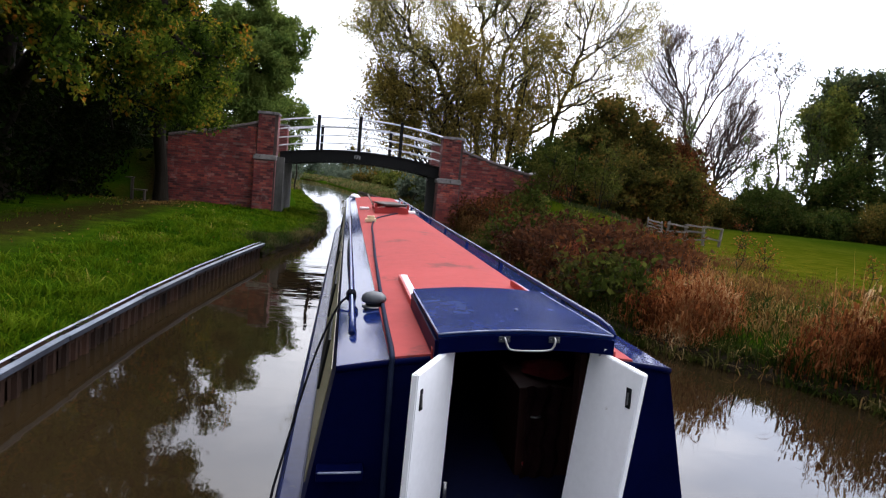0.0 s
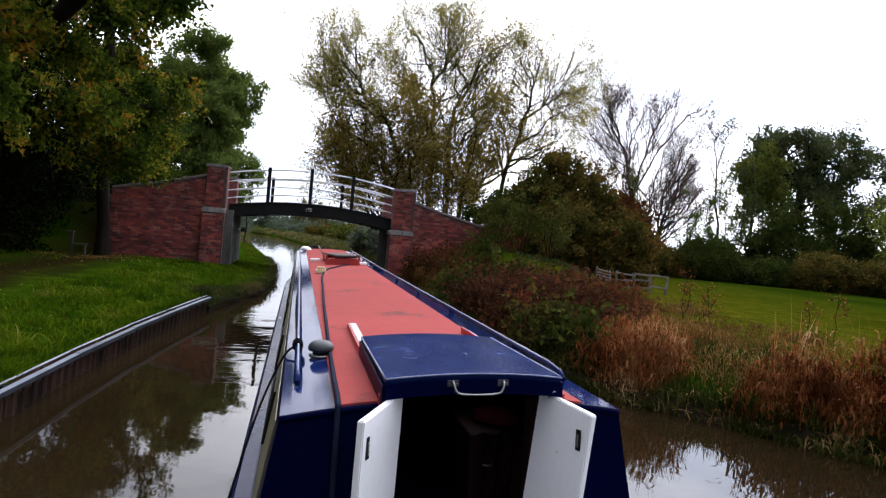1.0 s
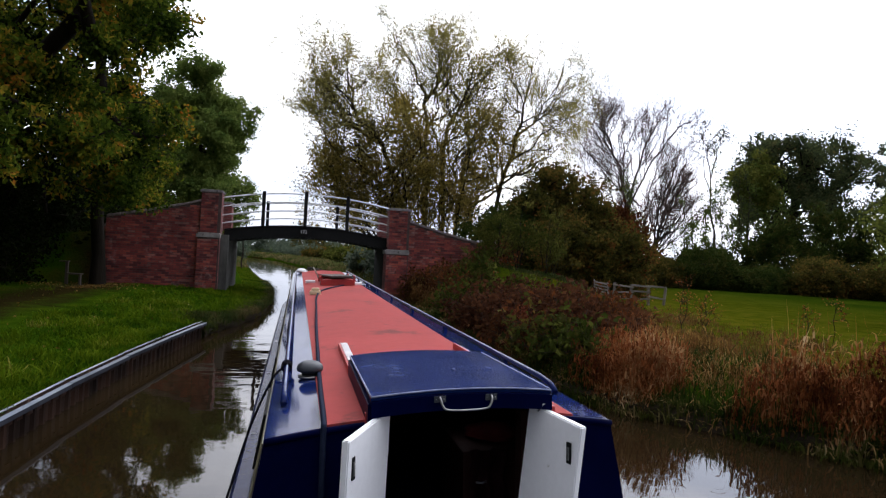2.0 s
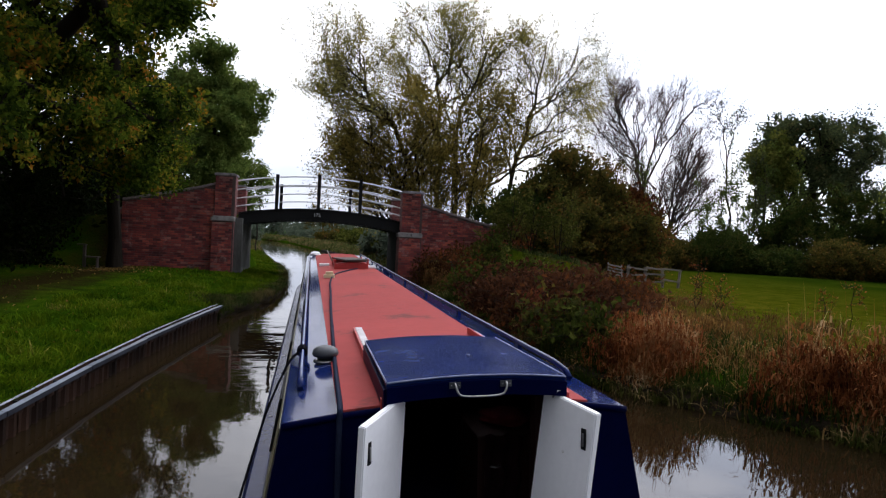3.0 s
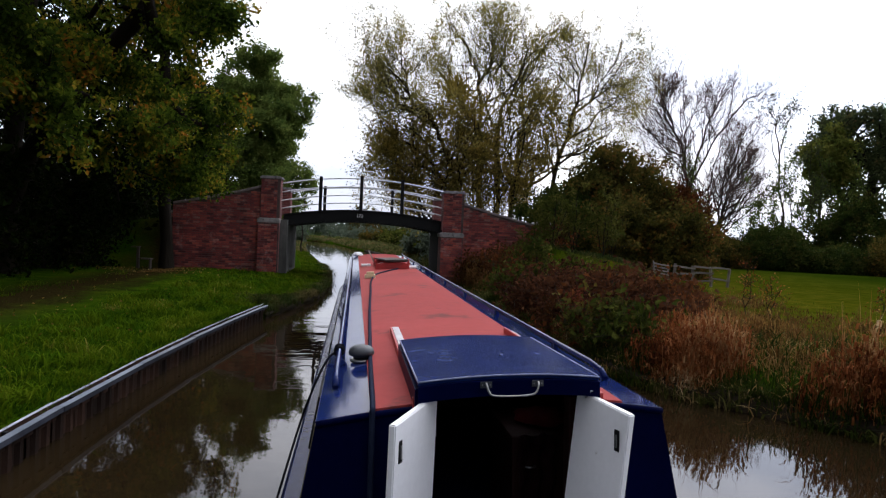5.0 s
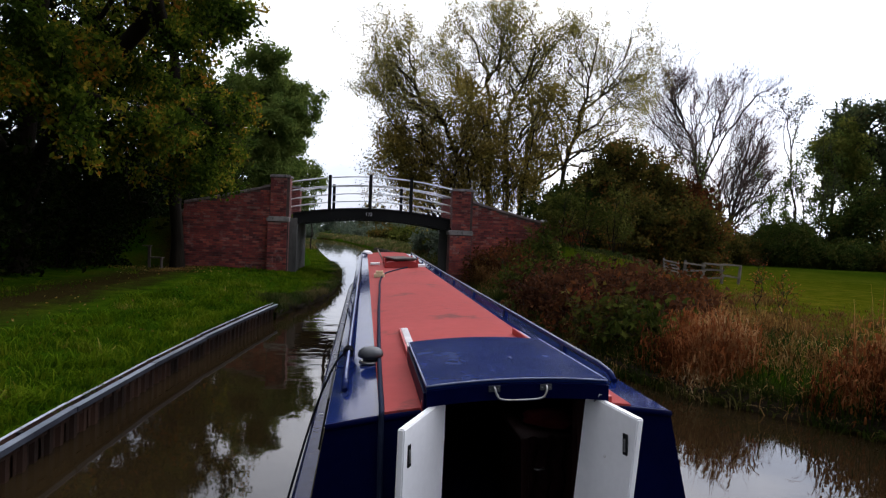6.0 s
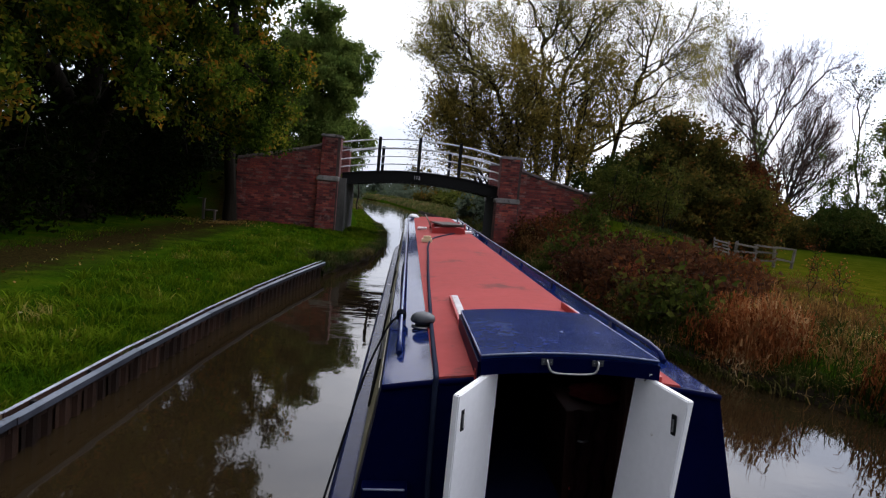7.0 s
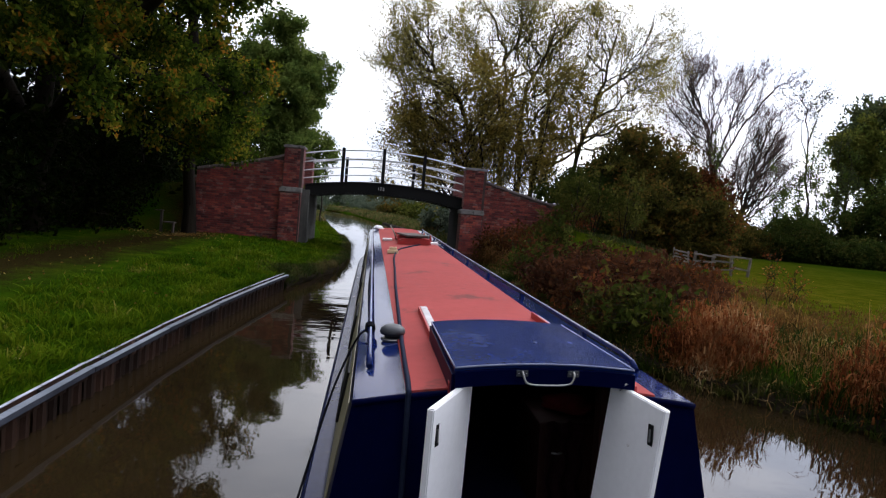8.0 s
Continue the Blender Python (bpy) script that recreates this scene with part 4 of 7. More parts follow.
UNDER = [(0.08, [(x, 0.4), (x + 0.2 * k - 0.6, 3.0), (x + 0.55 * k - 1.9, 6.0 + 0.9 * (k % 3)), (x + 0.75 * k - 2.6, 8.2 + 1.2 * (k % 3))]) for k, x in enumerate((4.4, 5.6, 6.4, 7.2, 8.2, 9.0, 9.8, 3.4))] + [(0.08, [(6.0, 0.4), (4.0, 3.2), (1.8, 5.6), (0.4, 6.6)]), (0.08, [(5.0, 0.4), (3.0, 4.0), (1.6, 7.2), (1.0, 8.4)])]
grown("sallow_bush", "dense olive-yellow sallow growing under the willow", UNDER, L_SALLOW, M_BARK_WILLOW, 31, 38.6, shoots=(13, 10, 8), ratio=(0.42, 0.6, 0.6), rise=0.25, leaves=13, size=0.15, slim=0.5, spread=0.3, thin=0.007, first=0.2, depth=0.2, category="bush")

# hawthorn thicket between canal and meadow
haw = [(12.5, 28, 6.2, 2.4, L_HAW), (14.0, 27.8, 5.0, 1.8, L_HAW), (10.8, 27.6, 4.4, 1.5, L_HEDGE), (15.3, 27.4, 4.1, 1.2, L_RUST), (12.0, 26.4, 3.6, 2.0, L_HAW), (14.3, 26.5, 3.3, 1.8, L_HAW), (9.2, 27.5, 3.4, 1.4, L_HEDGE)]
for k, (x, y, h, w, lf) in enumerate(haw):
    g = on_ground(x, y, -0.1)
    tree("hawthorn_bush", "reddening hawthorn bush beside the meadow" if lf is L_RUST else "dense dark olive hawthorn bush on the canal bank",
         [[g, (x - 0.2, y, g[2] + h * 0.3), (x - 0.3, y, g[2] + h * 0.75)], [g, (x + 0.4, y, g[2] + h * 0.3), (x + 0.7, y, g[2] + h * 0.7)]],
         [(x, y, g[2] + h * 0.58, w, w, h * 0.48, 200), (x, y, g[2] + h * 0.25, w * 0.95, w * 0.95, h * 0.27, 90)],
         lf, M_BARK, 70 + k, "bush", clump=5, tight=0.4, inner=0.35, leaves=110, spread=0.5, size=0.16, slim=0.7, twigs=4, twig_len=0.7, trunk_r=0.1, group="hawthorn thicket")

# trees along the far side of the meadow
BARE = [(0.17, [(32.4, 0.3), (31.3, 8.1), (30.2, 12.6), (28.3, 15.6), (27.8, 16.9)]), (0.10, [(31.3, 8.1), (32.2, 12.7), (33.2, 16.0), (34.4, 17.7)]), (0.09, [(31.2, 9.4), (31.4, 14.0), (31.4, 17.2)]), (0.10, [(31.5, 7.6), (33.4, 12.4), (35.5, 15.8), (36.5, 16.8)]),
        (0.07, [(30.2, 12.6), (29.1, 14.3), (29.2, 16.8)]), (0.07, [(31.3, 8.1), (28.6, 10.6), (26.9, 12.8)]), (0.07, [(32.1, 3.1), (30.0, 7.5), (28.1, 10.1)]), (0.07, [(32.2, 2.4), (29.4, 8.0), (27.2, 14.0)])]
grown("bare_tree", "nearly leafless tree with a haze of brown twigs", BARE, L_RUST, M_BARK_GREY, 16, 55.0, shoots=(22, 11, 9), angle=(44, 38, 34), ratio=(0.36, 0.5, 0.55), rise=0.5, leaves=2, size=0.09, spread=0.25, thin=0.0105, depth=0.25, twig_bark=M_BARK_BROWN, first=0.2)
BARE2 = [(0.17, [(34.8, 0.3), (35.7, 6.1), (37.5, 10.9), (38.8, 14.3)]), (0.13, [(35.0, 2.3), (34.8, 6.5), (35.4, 10.7), (36.2, 14.5)]), (0.09, [(35.3, 3.7), (37.2, 7.6), (39.0, 11.0), (39.9, 12.9)]), (0.11, [(35.2, 2.3), (33.9, 6.0), (34.0, 9.7), (34.5, 13.0)]),
         (0.08, [(35.2, 2.5), (36.8, 4.2), (39.3, 6.7), (40.8, 7.8)]), (0.09, [(35.5, 4.6), (36.8, 8.9), (37.9, 12.8), (38.0, 15.1)]), (0.07, [(35.1, 2.7), (33.5, 5.0), (32.4, 6.3)]), (0.07, [(35.3, 3.2), (38.3, 6.2), (40.5, 9.2)])]
grown("bare_tree", "spreading bare tree with fine pinkish twigs", BARE2, L_RUST, M_BARK_GREY, 28, 55.6, shoots=(22, 11, 9), angle=(44, 38, 34), ratio=(0.36, 0.5, 0.55), rise=0.5, leaves=2, size=0.09, spread=0.25, thin=0.0105, depth=0.25, twig_bark=M_BARK_BROWN, first=0.15)
SLIM = [(0.12, [(41.1, 0.3), (41.0, 2.6), (40.7, 8.1), (39.9, 12.3), (39.2, 15.0), (37.9, 16.2)]), (0.06, [(40.0, 11.8), (41.0, 14.7), (42.0, 16.4)]), (0.05, [(40.5, 9.1), (39.6, 12.2), (40.2, 15.5)])]
grown("slender_tree", "slender tall tree with a sparse leafy top", SLIM, L_OAK, M_BARK_GREY, 17, 54.0, shoots=(12, 7, 5), angle=(60, 45, 45), ratio=(0.22, 0.6, 0.6), leaves=2, size=0.16, slim=0.7, spread=0.25, thin=0.009, first=0.6)
SLIM2 = [(0.09, [(46.3, 0.3), (46.3, 4.2), (46.0, 7.9), (44.9, 12.7)]), (0.05, [(46.2, 5.0), (44.6, 8.6), (43.6, 11.0)])]
grown("slender_tree", "slim bright-green sapling tree at the meadow edge", SLIM2, L_POPLAR, M_BARK_GREY, 18, 53.0, shoots=(9, 6, 5), ratio=(0.26, 0.6, 0.6), leaves=9, size=0.2, slim=0.7, spread=0.25, thin=0.009, first=0.45)
for k, (x, h) in enumerate([(42.2, 13.0), (43.4, 12.0), (47.6, 9.5), (40.2, 10.5), (38.6, 9.0), (51.5, 9.0), (54.5, 8.0), (37.2, 7.0), (44.6, 9.5), (41.6, 8.5), (36.2, 8.0), (30.0, 11.0), (39.4, 13.0), (42.8, 9.0)]):
    grown("slender_tree", "thin young tree with scattered green leaves", [(0.07, [(x, 0.3), (x + 0.1, h * 0.4), (x - 0.3, h)])], L_POPLAR if k else L_OAK, M_BARK_GREY, 200 + k, 52.0, shoots=(12, 6, 4), ratio=(0.2, 0.6, 0.6), leaves=6, size=0.18, spread=0.2, slim=0.7, thin=0.009, first=0.35)
tree("oak_tree", "large round dark-green oak at the meadow edge", [[on_ground(49.6, 55, -0.1), (49.5, 55, 5), (49.3, 55, 10), (49.5, 55, 14)], [(49.5, 55, 4.5), (47.6, 55, 8.5), (46.4, 55, 11.5)], [(49.5, 55, 5.5), (51.6, 55, 9.0), (53.0, 55, 12.0)]],
     [(49.4, 55, 13.6, 3.6, 3.4, 3.2, 170), (46.4, 55, 12.0, 2.4, 2.6, 2.4, 70), (53.0, 55, 12.2, 2.8, 2.8, 2.8, 110), (50.6, 54.6, 8.6, 2.8, 2.6, 1.6, 60), (49.0, 54, 5.4, 1.8, 2.0, 1.2, 30)],
     L_OAK, M_BARK, 19, clump=5, tight=0.6, leaves=70, spread=0.7, size=0.27, slim=0.7, twigs=4, twig_len=1.1, twig_r=0.015, trunk_r=0.36, tip_r=0.025, step=1.5)
tree("maple_tree", "yellow-green maple leaning out of the oak's shade", [[on_ground(44.6, 53.4, -0.1), (44.5, 53.4, 5), (44.2, 53.4, 11)]], [(44.4, 53.4, 11.6, 1.8, 1.6, 2.6, 80), (45.6, 53.2, 9.0, 1.6, 1.4, 1.6, 44), (44.2, 53.4, 7.0, 1.0, 1.0, 1.2, 16)],
     L_MAPLE, M_BARK, 27, clump=5, tight=0.5, leaves=60, spread=0.6, size=0.27, slim=0.7, twigs=4, twig_len=0.9, twig_r=0.014, trunk_r=0.12, tip_r=0.02, step=1.2)
tree("oak_tree", "tall dark-green tree behind the meadow hedge", [[on_ground(56.5, 56, -0.1), (56.4, 56, 6), (56.6, 56, 13)]],
     [(56.6, 56, 14.0, 2.8, 3.2, 4.2, 110), (57.5, 56, 8.0, 3.0, 3.0, 3.0, 70), (62.5, 56, 12.0, 4.0, 3.5, 5.0, 110)],
     L_OAK, M_BARK, 20, clump=5, tight=0.6, leaves=70, spread=0.7, size=0.27, slim=0.7, twigs=4, twig_len=1.1, twig_r=0.015, trunk_r=0.3, tip_r=0.025, step=1.5)
tree("oak_tree", "broad yellowing green tree at the end of the meadow hedge", [[on_ground(70, 54, -0.1), (70, 54, 5), (69.8, 54, 11)]],
     [(69.5, 54, 11.5, 4.6, 3.6, 4.4, 130), (66.5, 54, 7.5, 3.0, 3.0, 3.0, 60), (75.0, 54, 11.0, 4.0, 3.5, 4.5, 90)],
     L_OAK, M_BARK, 21, leaves=56, spread=0.75, size=0.38, twigs=4, twig_len=1.1, twig_r=0.015, trunk_r=0.3, tip_r=0.025, step=1.5)
tree("field_maple", "light yellow-green field maple with low hanging boughs", [[on_ground(20.6, 14.0, -0.1), (20.5, 14.0, 2.2), (20.6, 14.1, 5.2)], [(20.5, 14.0, 1.6), (19.5, 13.9, 3.0), (18.9, 13.9, 3.6)]],
     [(20.4, 14.0, 4.5, 1.9, 1.6, 1.6, 90), (19.1, 13.9, 3.4, 1.0, 1.0, 1.1, 40), (19.4, 13.9, 1.9, 0.7, 0.8, 0.9, 26)],
     L_MAPLE, M_BARK, 340, clump=5, tight=0.3, leaves=60, spread=0.35, size=0.12, slim=0.6, twigs=4, twig_len=0.5, trunk_r=0.10, droop=0.3)
for k, (x, y) in enumerate([(20.0, 44), (23.5, 43), (27.0, 42), (30.5, 40.5), (34.0, 38.5), (37.5, 36.5), (41.0, 34.5), (44.5, 32.5), (48.0, 30), (52.0, 27.5), (56.0, 25), (24.0, 50), (32.0, 50), (28.0, 48), (36.0, 48.5)]):
    g = on_ground(x, y, -0.1)
    hh = (1.7, 2.6, 2.1, 3.1)[k % 4] + 0.4 * (x > 40) + 0.6 * (y > 46)
    tree("hedge_bush", "overgrown dark hedge bush along the meadow", [[g, (x, y, g[2] + 1.0), (x + 0.2, y, g[2] + 2.2)]],
         [(x, y, g[2] + 0.5 * hh, 2.5, 1.5, 0.52 * hh, 130), (x + 1.4, y + 2.0, g[2] + 0.6 * hh, 2.0, 1.2, 0.5 * hh, 60), (x + 0.8, y - 0.5, g[2] + 0.25 * hh, 2.3, 1.0, 0.28 * hh, 90)], (L_HEDGE, L_HAW, L_HAW, L_HEDGE)[k % 4], M_BARK, 90 + k, "hedge", leaves=56, spread=0.45, size=0.20, twigs=4, twig_len=0.7, trunk_r=0.08, group="meadow hedge", step=1.2)
for k, (x, y, h) in enumerate([(36.0, 49, 3.4), (39.5, 47, 4.6), (42.5, 45, 6.2), (46.0, 44, 7.4), (49.5, 42, 7.0), (53.0, 40, 6.4), (57.0, 37.5, 7.4), (61.0, 34, 6.6)]):
    g = on_ground(x, y, -0.1)
    tree("holly_bush", "tall dark evergreen bush behind the meadow hedge", [[g, (x, y, g[2] + h * 0.4), (x + 0.2, y, g[2] + h * 0.8)]], [(x, y, g[2] + h * 0.5, 2.4, 1.8, h * 0.5, 150), (x + 0.6, y - 0.4, g[2] + h * 0.25, 2.5, 1.4, h * 0.3, 90)],
         L_HEDGE, M_BARK, 320 + k, "bush", clump=5, tight=0.5, leaves=60, spread=0.5, size=0.22, slim=0.7, twigs=4, twig_len=0.7, trunk_r=0.1, group="dark bushes behind the hedge", step=1.2)
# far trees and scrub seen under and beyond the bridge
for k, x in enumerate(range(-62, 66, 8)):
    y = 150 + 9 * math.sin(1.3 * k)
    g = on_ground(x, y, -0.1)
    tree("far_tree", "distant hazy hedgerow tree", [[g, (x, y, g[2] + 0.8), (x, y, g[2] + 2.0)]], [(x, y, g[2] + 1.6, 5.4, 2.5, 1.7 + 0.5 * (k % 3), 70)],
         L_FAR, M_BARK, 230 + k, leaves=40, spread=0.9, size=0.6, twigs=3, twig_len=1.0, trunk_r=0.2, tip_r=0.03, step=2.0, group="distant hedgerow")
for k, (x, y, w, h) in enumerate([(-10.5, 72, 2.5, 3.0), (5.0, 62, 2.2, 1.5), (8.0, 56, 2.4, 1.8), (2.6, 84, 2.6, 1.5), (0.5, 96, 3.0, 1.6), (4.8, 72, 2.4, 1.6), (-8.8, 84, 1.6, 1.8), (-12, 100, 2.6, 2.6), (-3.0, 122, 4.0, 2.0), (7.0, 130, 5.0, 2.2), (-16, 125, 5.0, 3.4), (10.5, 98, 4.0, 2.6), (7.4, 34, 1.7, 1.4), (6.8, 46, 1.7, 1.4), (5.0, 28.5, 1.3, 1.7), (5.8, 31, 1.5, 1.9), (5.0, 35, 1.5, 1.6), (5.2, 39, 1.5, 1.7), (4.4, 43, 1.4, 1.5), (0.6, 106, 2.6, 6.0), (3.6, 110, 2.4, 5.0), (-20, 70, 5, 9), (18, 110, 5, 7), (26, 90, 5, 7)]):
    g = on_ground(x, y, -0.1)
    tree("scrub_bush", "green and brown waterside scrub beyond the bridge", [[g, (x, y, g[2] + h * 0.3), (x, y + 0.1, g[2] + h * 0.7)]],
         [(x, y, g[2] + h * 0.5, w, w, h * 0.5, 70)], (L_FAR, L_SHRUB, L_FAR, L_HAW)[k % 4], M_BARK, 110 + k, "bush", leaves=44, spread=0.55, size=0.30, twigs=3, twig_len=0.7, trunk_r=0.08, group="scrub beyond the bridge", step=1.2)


# ---- the brick and iron bridge ----
SPAN_A, SPAN_B = -3.38, 2.44


def arc(x, ends, rise, mid=-0.45, half=3.0):
    return ends + rise * (1 - ((x - mid) / half) ** 2)


def sloped_wall(x0, x1, y0, y1, zb, z0, z1):
    """A wall from x0 to x1 whose top falls from z0 to z1, slightly dished."""
    n = 9
    top = [(x0 + (x1 - x0) * k / (n - 1), z0 + (z1 - z0) * (k / (n - 1)) ** 0.85) for k in range(n)]
    return prism([(x0, zb), (x1, zb)] + top[::-1], "y", y0, y1), top


def pillar(bridge, x0, x1, y0, y1, ztop, zledge, low, name="pillar"):
    p = part(name, box(x0, x1, y0, y1, zledge, ztop - 0.09, 0.006), M_BRICK, bridge)
    part("cap", prism([(x0 - 0.04, ztop - 0.09), (x1 + 0.04, ztop - 0.09), (x1 + 0.04, ztop - 0.03), (x1 - 0.04, ztop), (x0 + 0.04, ztop), (x0 - 0.04, ztop - 0.03)], "y", y0 - 0.04, y1 + 0.04, 0.008), M_STONE, p, "flat weathered stone cap")
    part("ledge", prism([(x0 - 0.10, zledge - 0.17), (x1 + 0.02, zledge - 0.17), (x1 + 0.02, zledge - 0.05), (x1 - 0.03, zledge), (x0 - 0.03, zledge), (x0 - 0.10, zledge - 0.06)], "y", y0 - 0.09, y1 + 0.02, 0.012), M_STONE, p, "pale stone ledge")
    part("pier", box(x0 - 0.06, x1 - 0.005, y0 - 0.05, y1, low, zledge - 0.17, 0.008), M_BRICK, p)
    return p


def railing(bridge, y, posts, drop):
    rails = part("top_rail", tube([(x, y, arc(x, 3.62 - drop, 0.33)) for x in np.linspace(SPAN_A - 0.1, SPAN_B + 0.1, 25)], 0.025, 8), M_WHITE_RAIL, bridge, "white-painted round rail")
    for d in (0.31, 0.62, 0.90):
        part("rail", tube([(x, y, arc(x, 3.62 - drop, 0.33) - d) for x in np.linspace(SPAN_A - 0.1, SPAN_B + 0.1, 25)], 0.021, 8), M_WHITE_RAIL, bridge)
    for x in posts:
        p = part("post", box(x - 0.06, x + 0.06, y - 0.05, y + 0.03, arc(x, 2.44, 0.30), arc(x, 3.62 - drop, 0.33) + 0.10, 0.008), M_BLACK, bridge, "black post")
        part("foot", box(x - 0.06, x + 0.06, y - 0.07, y + 0.05, arc(x, 2.44, 0.30) - 0.02, arc(x, 2.44, 0.30) + 0.07, 0.006), M_BLACK, p)


def build_bridge():
    b = thing("canal_bridge", "small red-brick canal bridge with black arched deck and white rails", "bridge", (0, 0, 0))
    # abutments
    part("abutment", box(-4.0, -3.12, 20.12, 23.55, -0.6, 2.32, 0.01), M_CONCRETE, b, "grimy grey rendered abutment face")
    # right face takes the dark deck colour in place of inner shadow
    part("abutment", box(2.40, 3.2, 20.12, 23.55, -1.0, 2.2, 0.01), M_DECK, b, "rendered abutment face darkened for the shadow under the deck")
    pillar(b, -4.05, -3.38, 19.95, 20.6, 3.84, 2.36, -0.1)
    pillar(b, 2.44, 3.20, 19.95, 20.6, 3.64, 2.12, -0.3)
    pillar(b, -4.02, -3.36, 23.2, 23.85, 3.66, 2.36, -0.1)
    pillar(b, 2.50, 3.2, 23.2, 23.85, 3.52, 2.12, -0.3)
    # low end pier of the wing wall
    end = part("end_pier", box(5.955, 6.62, 19.98, 20.5, -0.1, 2.56, 0.008), M_BRICK, b, "squat brick pier ending the wing wall")
    part("cap", prism([(5.915, 2.564), (6.66, 2.564), (6.66, 2.62), (6.58, 2.66), (5.995, 2.66), (5.915, 2.62)], "y", 19.94, 20.54, 0.008), M_STONE, end, "flat weathered stone cap")
    # wing walls with coping
    for x0, x1, y0, y1, zb, z0, z1 in ((-4.05, -7.0, 20.05, 20.4, -0.1, 3.42, 2.70), (3.20, 5.95, 20.05, 20.4, -0.1, 3.16, 2.48), (-4.02, -8.2, 23.45, 23.8, -0.1, 3.3, 2.4), (3.2, 8.0, 23.45, 23.8, -0.1, 3.0, 2.1)):
        bm, top = sloped_wall(x0, x1, y0, y1, zb, z0, z1)
        wall = part("wing_wall", bm, M_BRICK, b, "weathered red brick wing wall")
        n = int(abs(x1 - x0) / 0.42)
        for k in range(n):
            u0, u1 = k / n, (k + 0.965) / n
            xa, xb = x0 + (x1 - x0) * u0, x0 + (x1 - x0) * u1
            za, zc = z0 + (z1 - z0) * u0 ** 0.85, z0 + (z1 - z0) * u1 ** 0.85
            j = 0.006 * math.sin(7.1 * k)
            part("coping_stone", prism([(xa, za + 0.004 + j), (xb, zc + 0.004 + j), (xb, zc + 0.085 + j), (xa, za + 0.085 + j)], "y", y0 - 0.05, y1 + 0.05, 0.01), M_COPING, wall)
    # arched iron deck
    xs = np.linspace(-3.30, 2.55, 31)
    for y0, y1 in ((20.40, 20.58), (23.15, 23.33)):
        part("beam", prism([(x, arc(x, 2.10, 0.30)) for x in xs] + [(x, arc(x, 2.46, 0.30)) for x in xs[::-1]], "y", y0, y1, 0.0), M_BLACK, b, "black arched edge beam")
        part("flange", prism([(x, arc(x, 2.462, 0.30)) for x in xs] + [(x, arc(x, 2.50, 0.30)) for x in xs[::-1]], "y", y0 - 0.05, y1 + 0.03), M_BLACK, b)
        part("flange", prism([(x, arc(x, 2.06, 0.30)) for x in xs] + [(x, arc(x, 2.098, 0.30)) for x in xs[::-1]], "y", y0 - 0.04, y1 + 0.03), M_BLACK, b)
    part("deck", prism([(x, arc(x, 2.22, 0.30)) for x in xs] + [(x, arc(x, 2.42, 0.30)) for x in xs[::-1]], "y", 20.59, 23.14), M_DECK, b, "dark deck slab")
    railing(b, 20.47, (-2.02, -0.55, 0.95), 0.0)
    railing(b, 23.24, (-2.0, 0.74), 0.16)
    plate = part("number_plate", prism([(-0.58 + 0.26 * math.cos(a), 2.575 + 0.095 * math.sin(a)) for a in np.linspace(0, 2 * math.pi, 25)[:-1]], "y", 20.375, 20.396), M_BLACK, b, "small oval plate with worn white marks")
    part("rim", tube([(-0.58 + 0.26 * math.cos(a), 20.372, 2.575 + 0.095 * math.sin(a)) for a in np.linspace(0, 2 * math.pi, 33)], 0.004, 6), M_DECK, plate, "thin rim with its paint worn off")
    digits = bpy.data.curves.new("number", "FONT")
    digits.body, digits.size, digits.extrude, digits.align_x, digits.align_y = "172", 0.17, 0.002, "CENTER", "CENTER"
    digits.materials.append(M_PLATE)
    number = new("number", digits)
    number.parent = plate
    number.matrix_basis = pose(-0.58, 20.371, 2.575, 90, 0, 0)


build_bridge()


# ---- the narrowboat ----
AFT, FRONT, HALF = 0.0, 16.2, 0.805
MIDX = 0.02


def roof_z(x, y=0.0):
    return 1.245 + 0.065 * (1 - ((x - MIDX) / HALF) ** 2) + 0.05 * max(0.0, y / FRONT) ** 2


def half_beam(y):
    """Half the hull's width at gunwale level."""
    if y < -2.2:
        return 1.085 * math.sqrt(max(0.0, 1 - ((-2.2 - y) / 1.45) ** 2)) + 0.001
    if y > 15.0:
        return 1.085 * (1 - ((y - 15.0) / 4.0) ** 2.1) + 0.001
    return 1.085


def roof_strip(xa, xb, lift, y0=0.0, y1=FRONT, nx=6, ny=34):
    """A thin skin over the cambered roof between two lines along it."""
    bm = bmesh.new()
    grid = []
    for j in range(ny + 1):
        y = y0 + (y1 - y0) * j / ny
        grid.append([[bm.verts.new((x, y, roof_z(x, y) + dz)) for x in np.linspace(xa, xb, nx + 1)] for dz in (lift - 0.02, lift)])
    for j in range(ny):
        for i in range(nx):
            for k in (0, 1):
                bm.faces.new((grid[j][k][i], grid[j][k][i + 1], grid[j + 1][k][i + 1], grid[j + 1][k][i]))
        for i in (0, nx):
            bm.faces.new((grid[j][0][i], grid[j + 1][0][i], grid[j + 1][1][i], grid[j][1][i]))
    for j in (0, ny):
        for i in range(nx):
            bm.faces.new((grid[j][0][i], grid[j][0][i + 1], grid[j][1][i + 1], grid[j][1][i]))
    bmesh.ops.recalc_face_normals(bm, faces=bm.faces)
    return bm


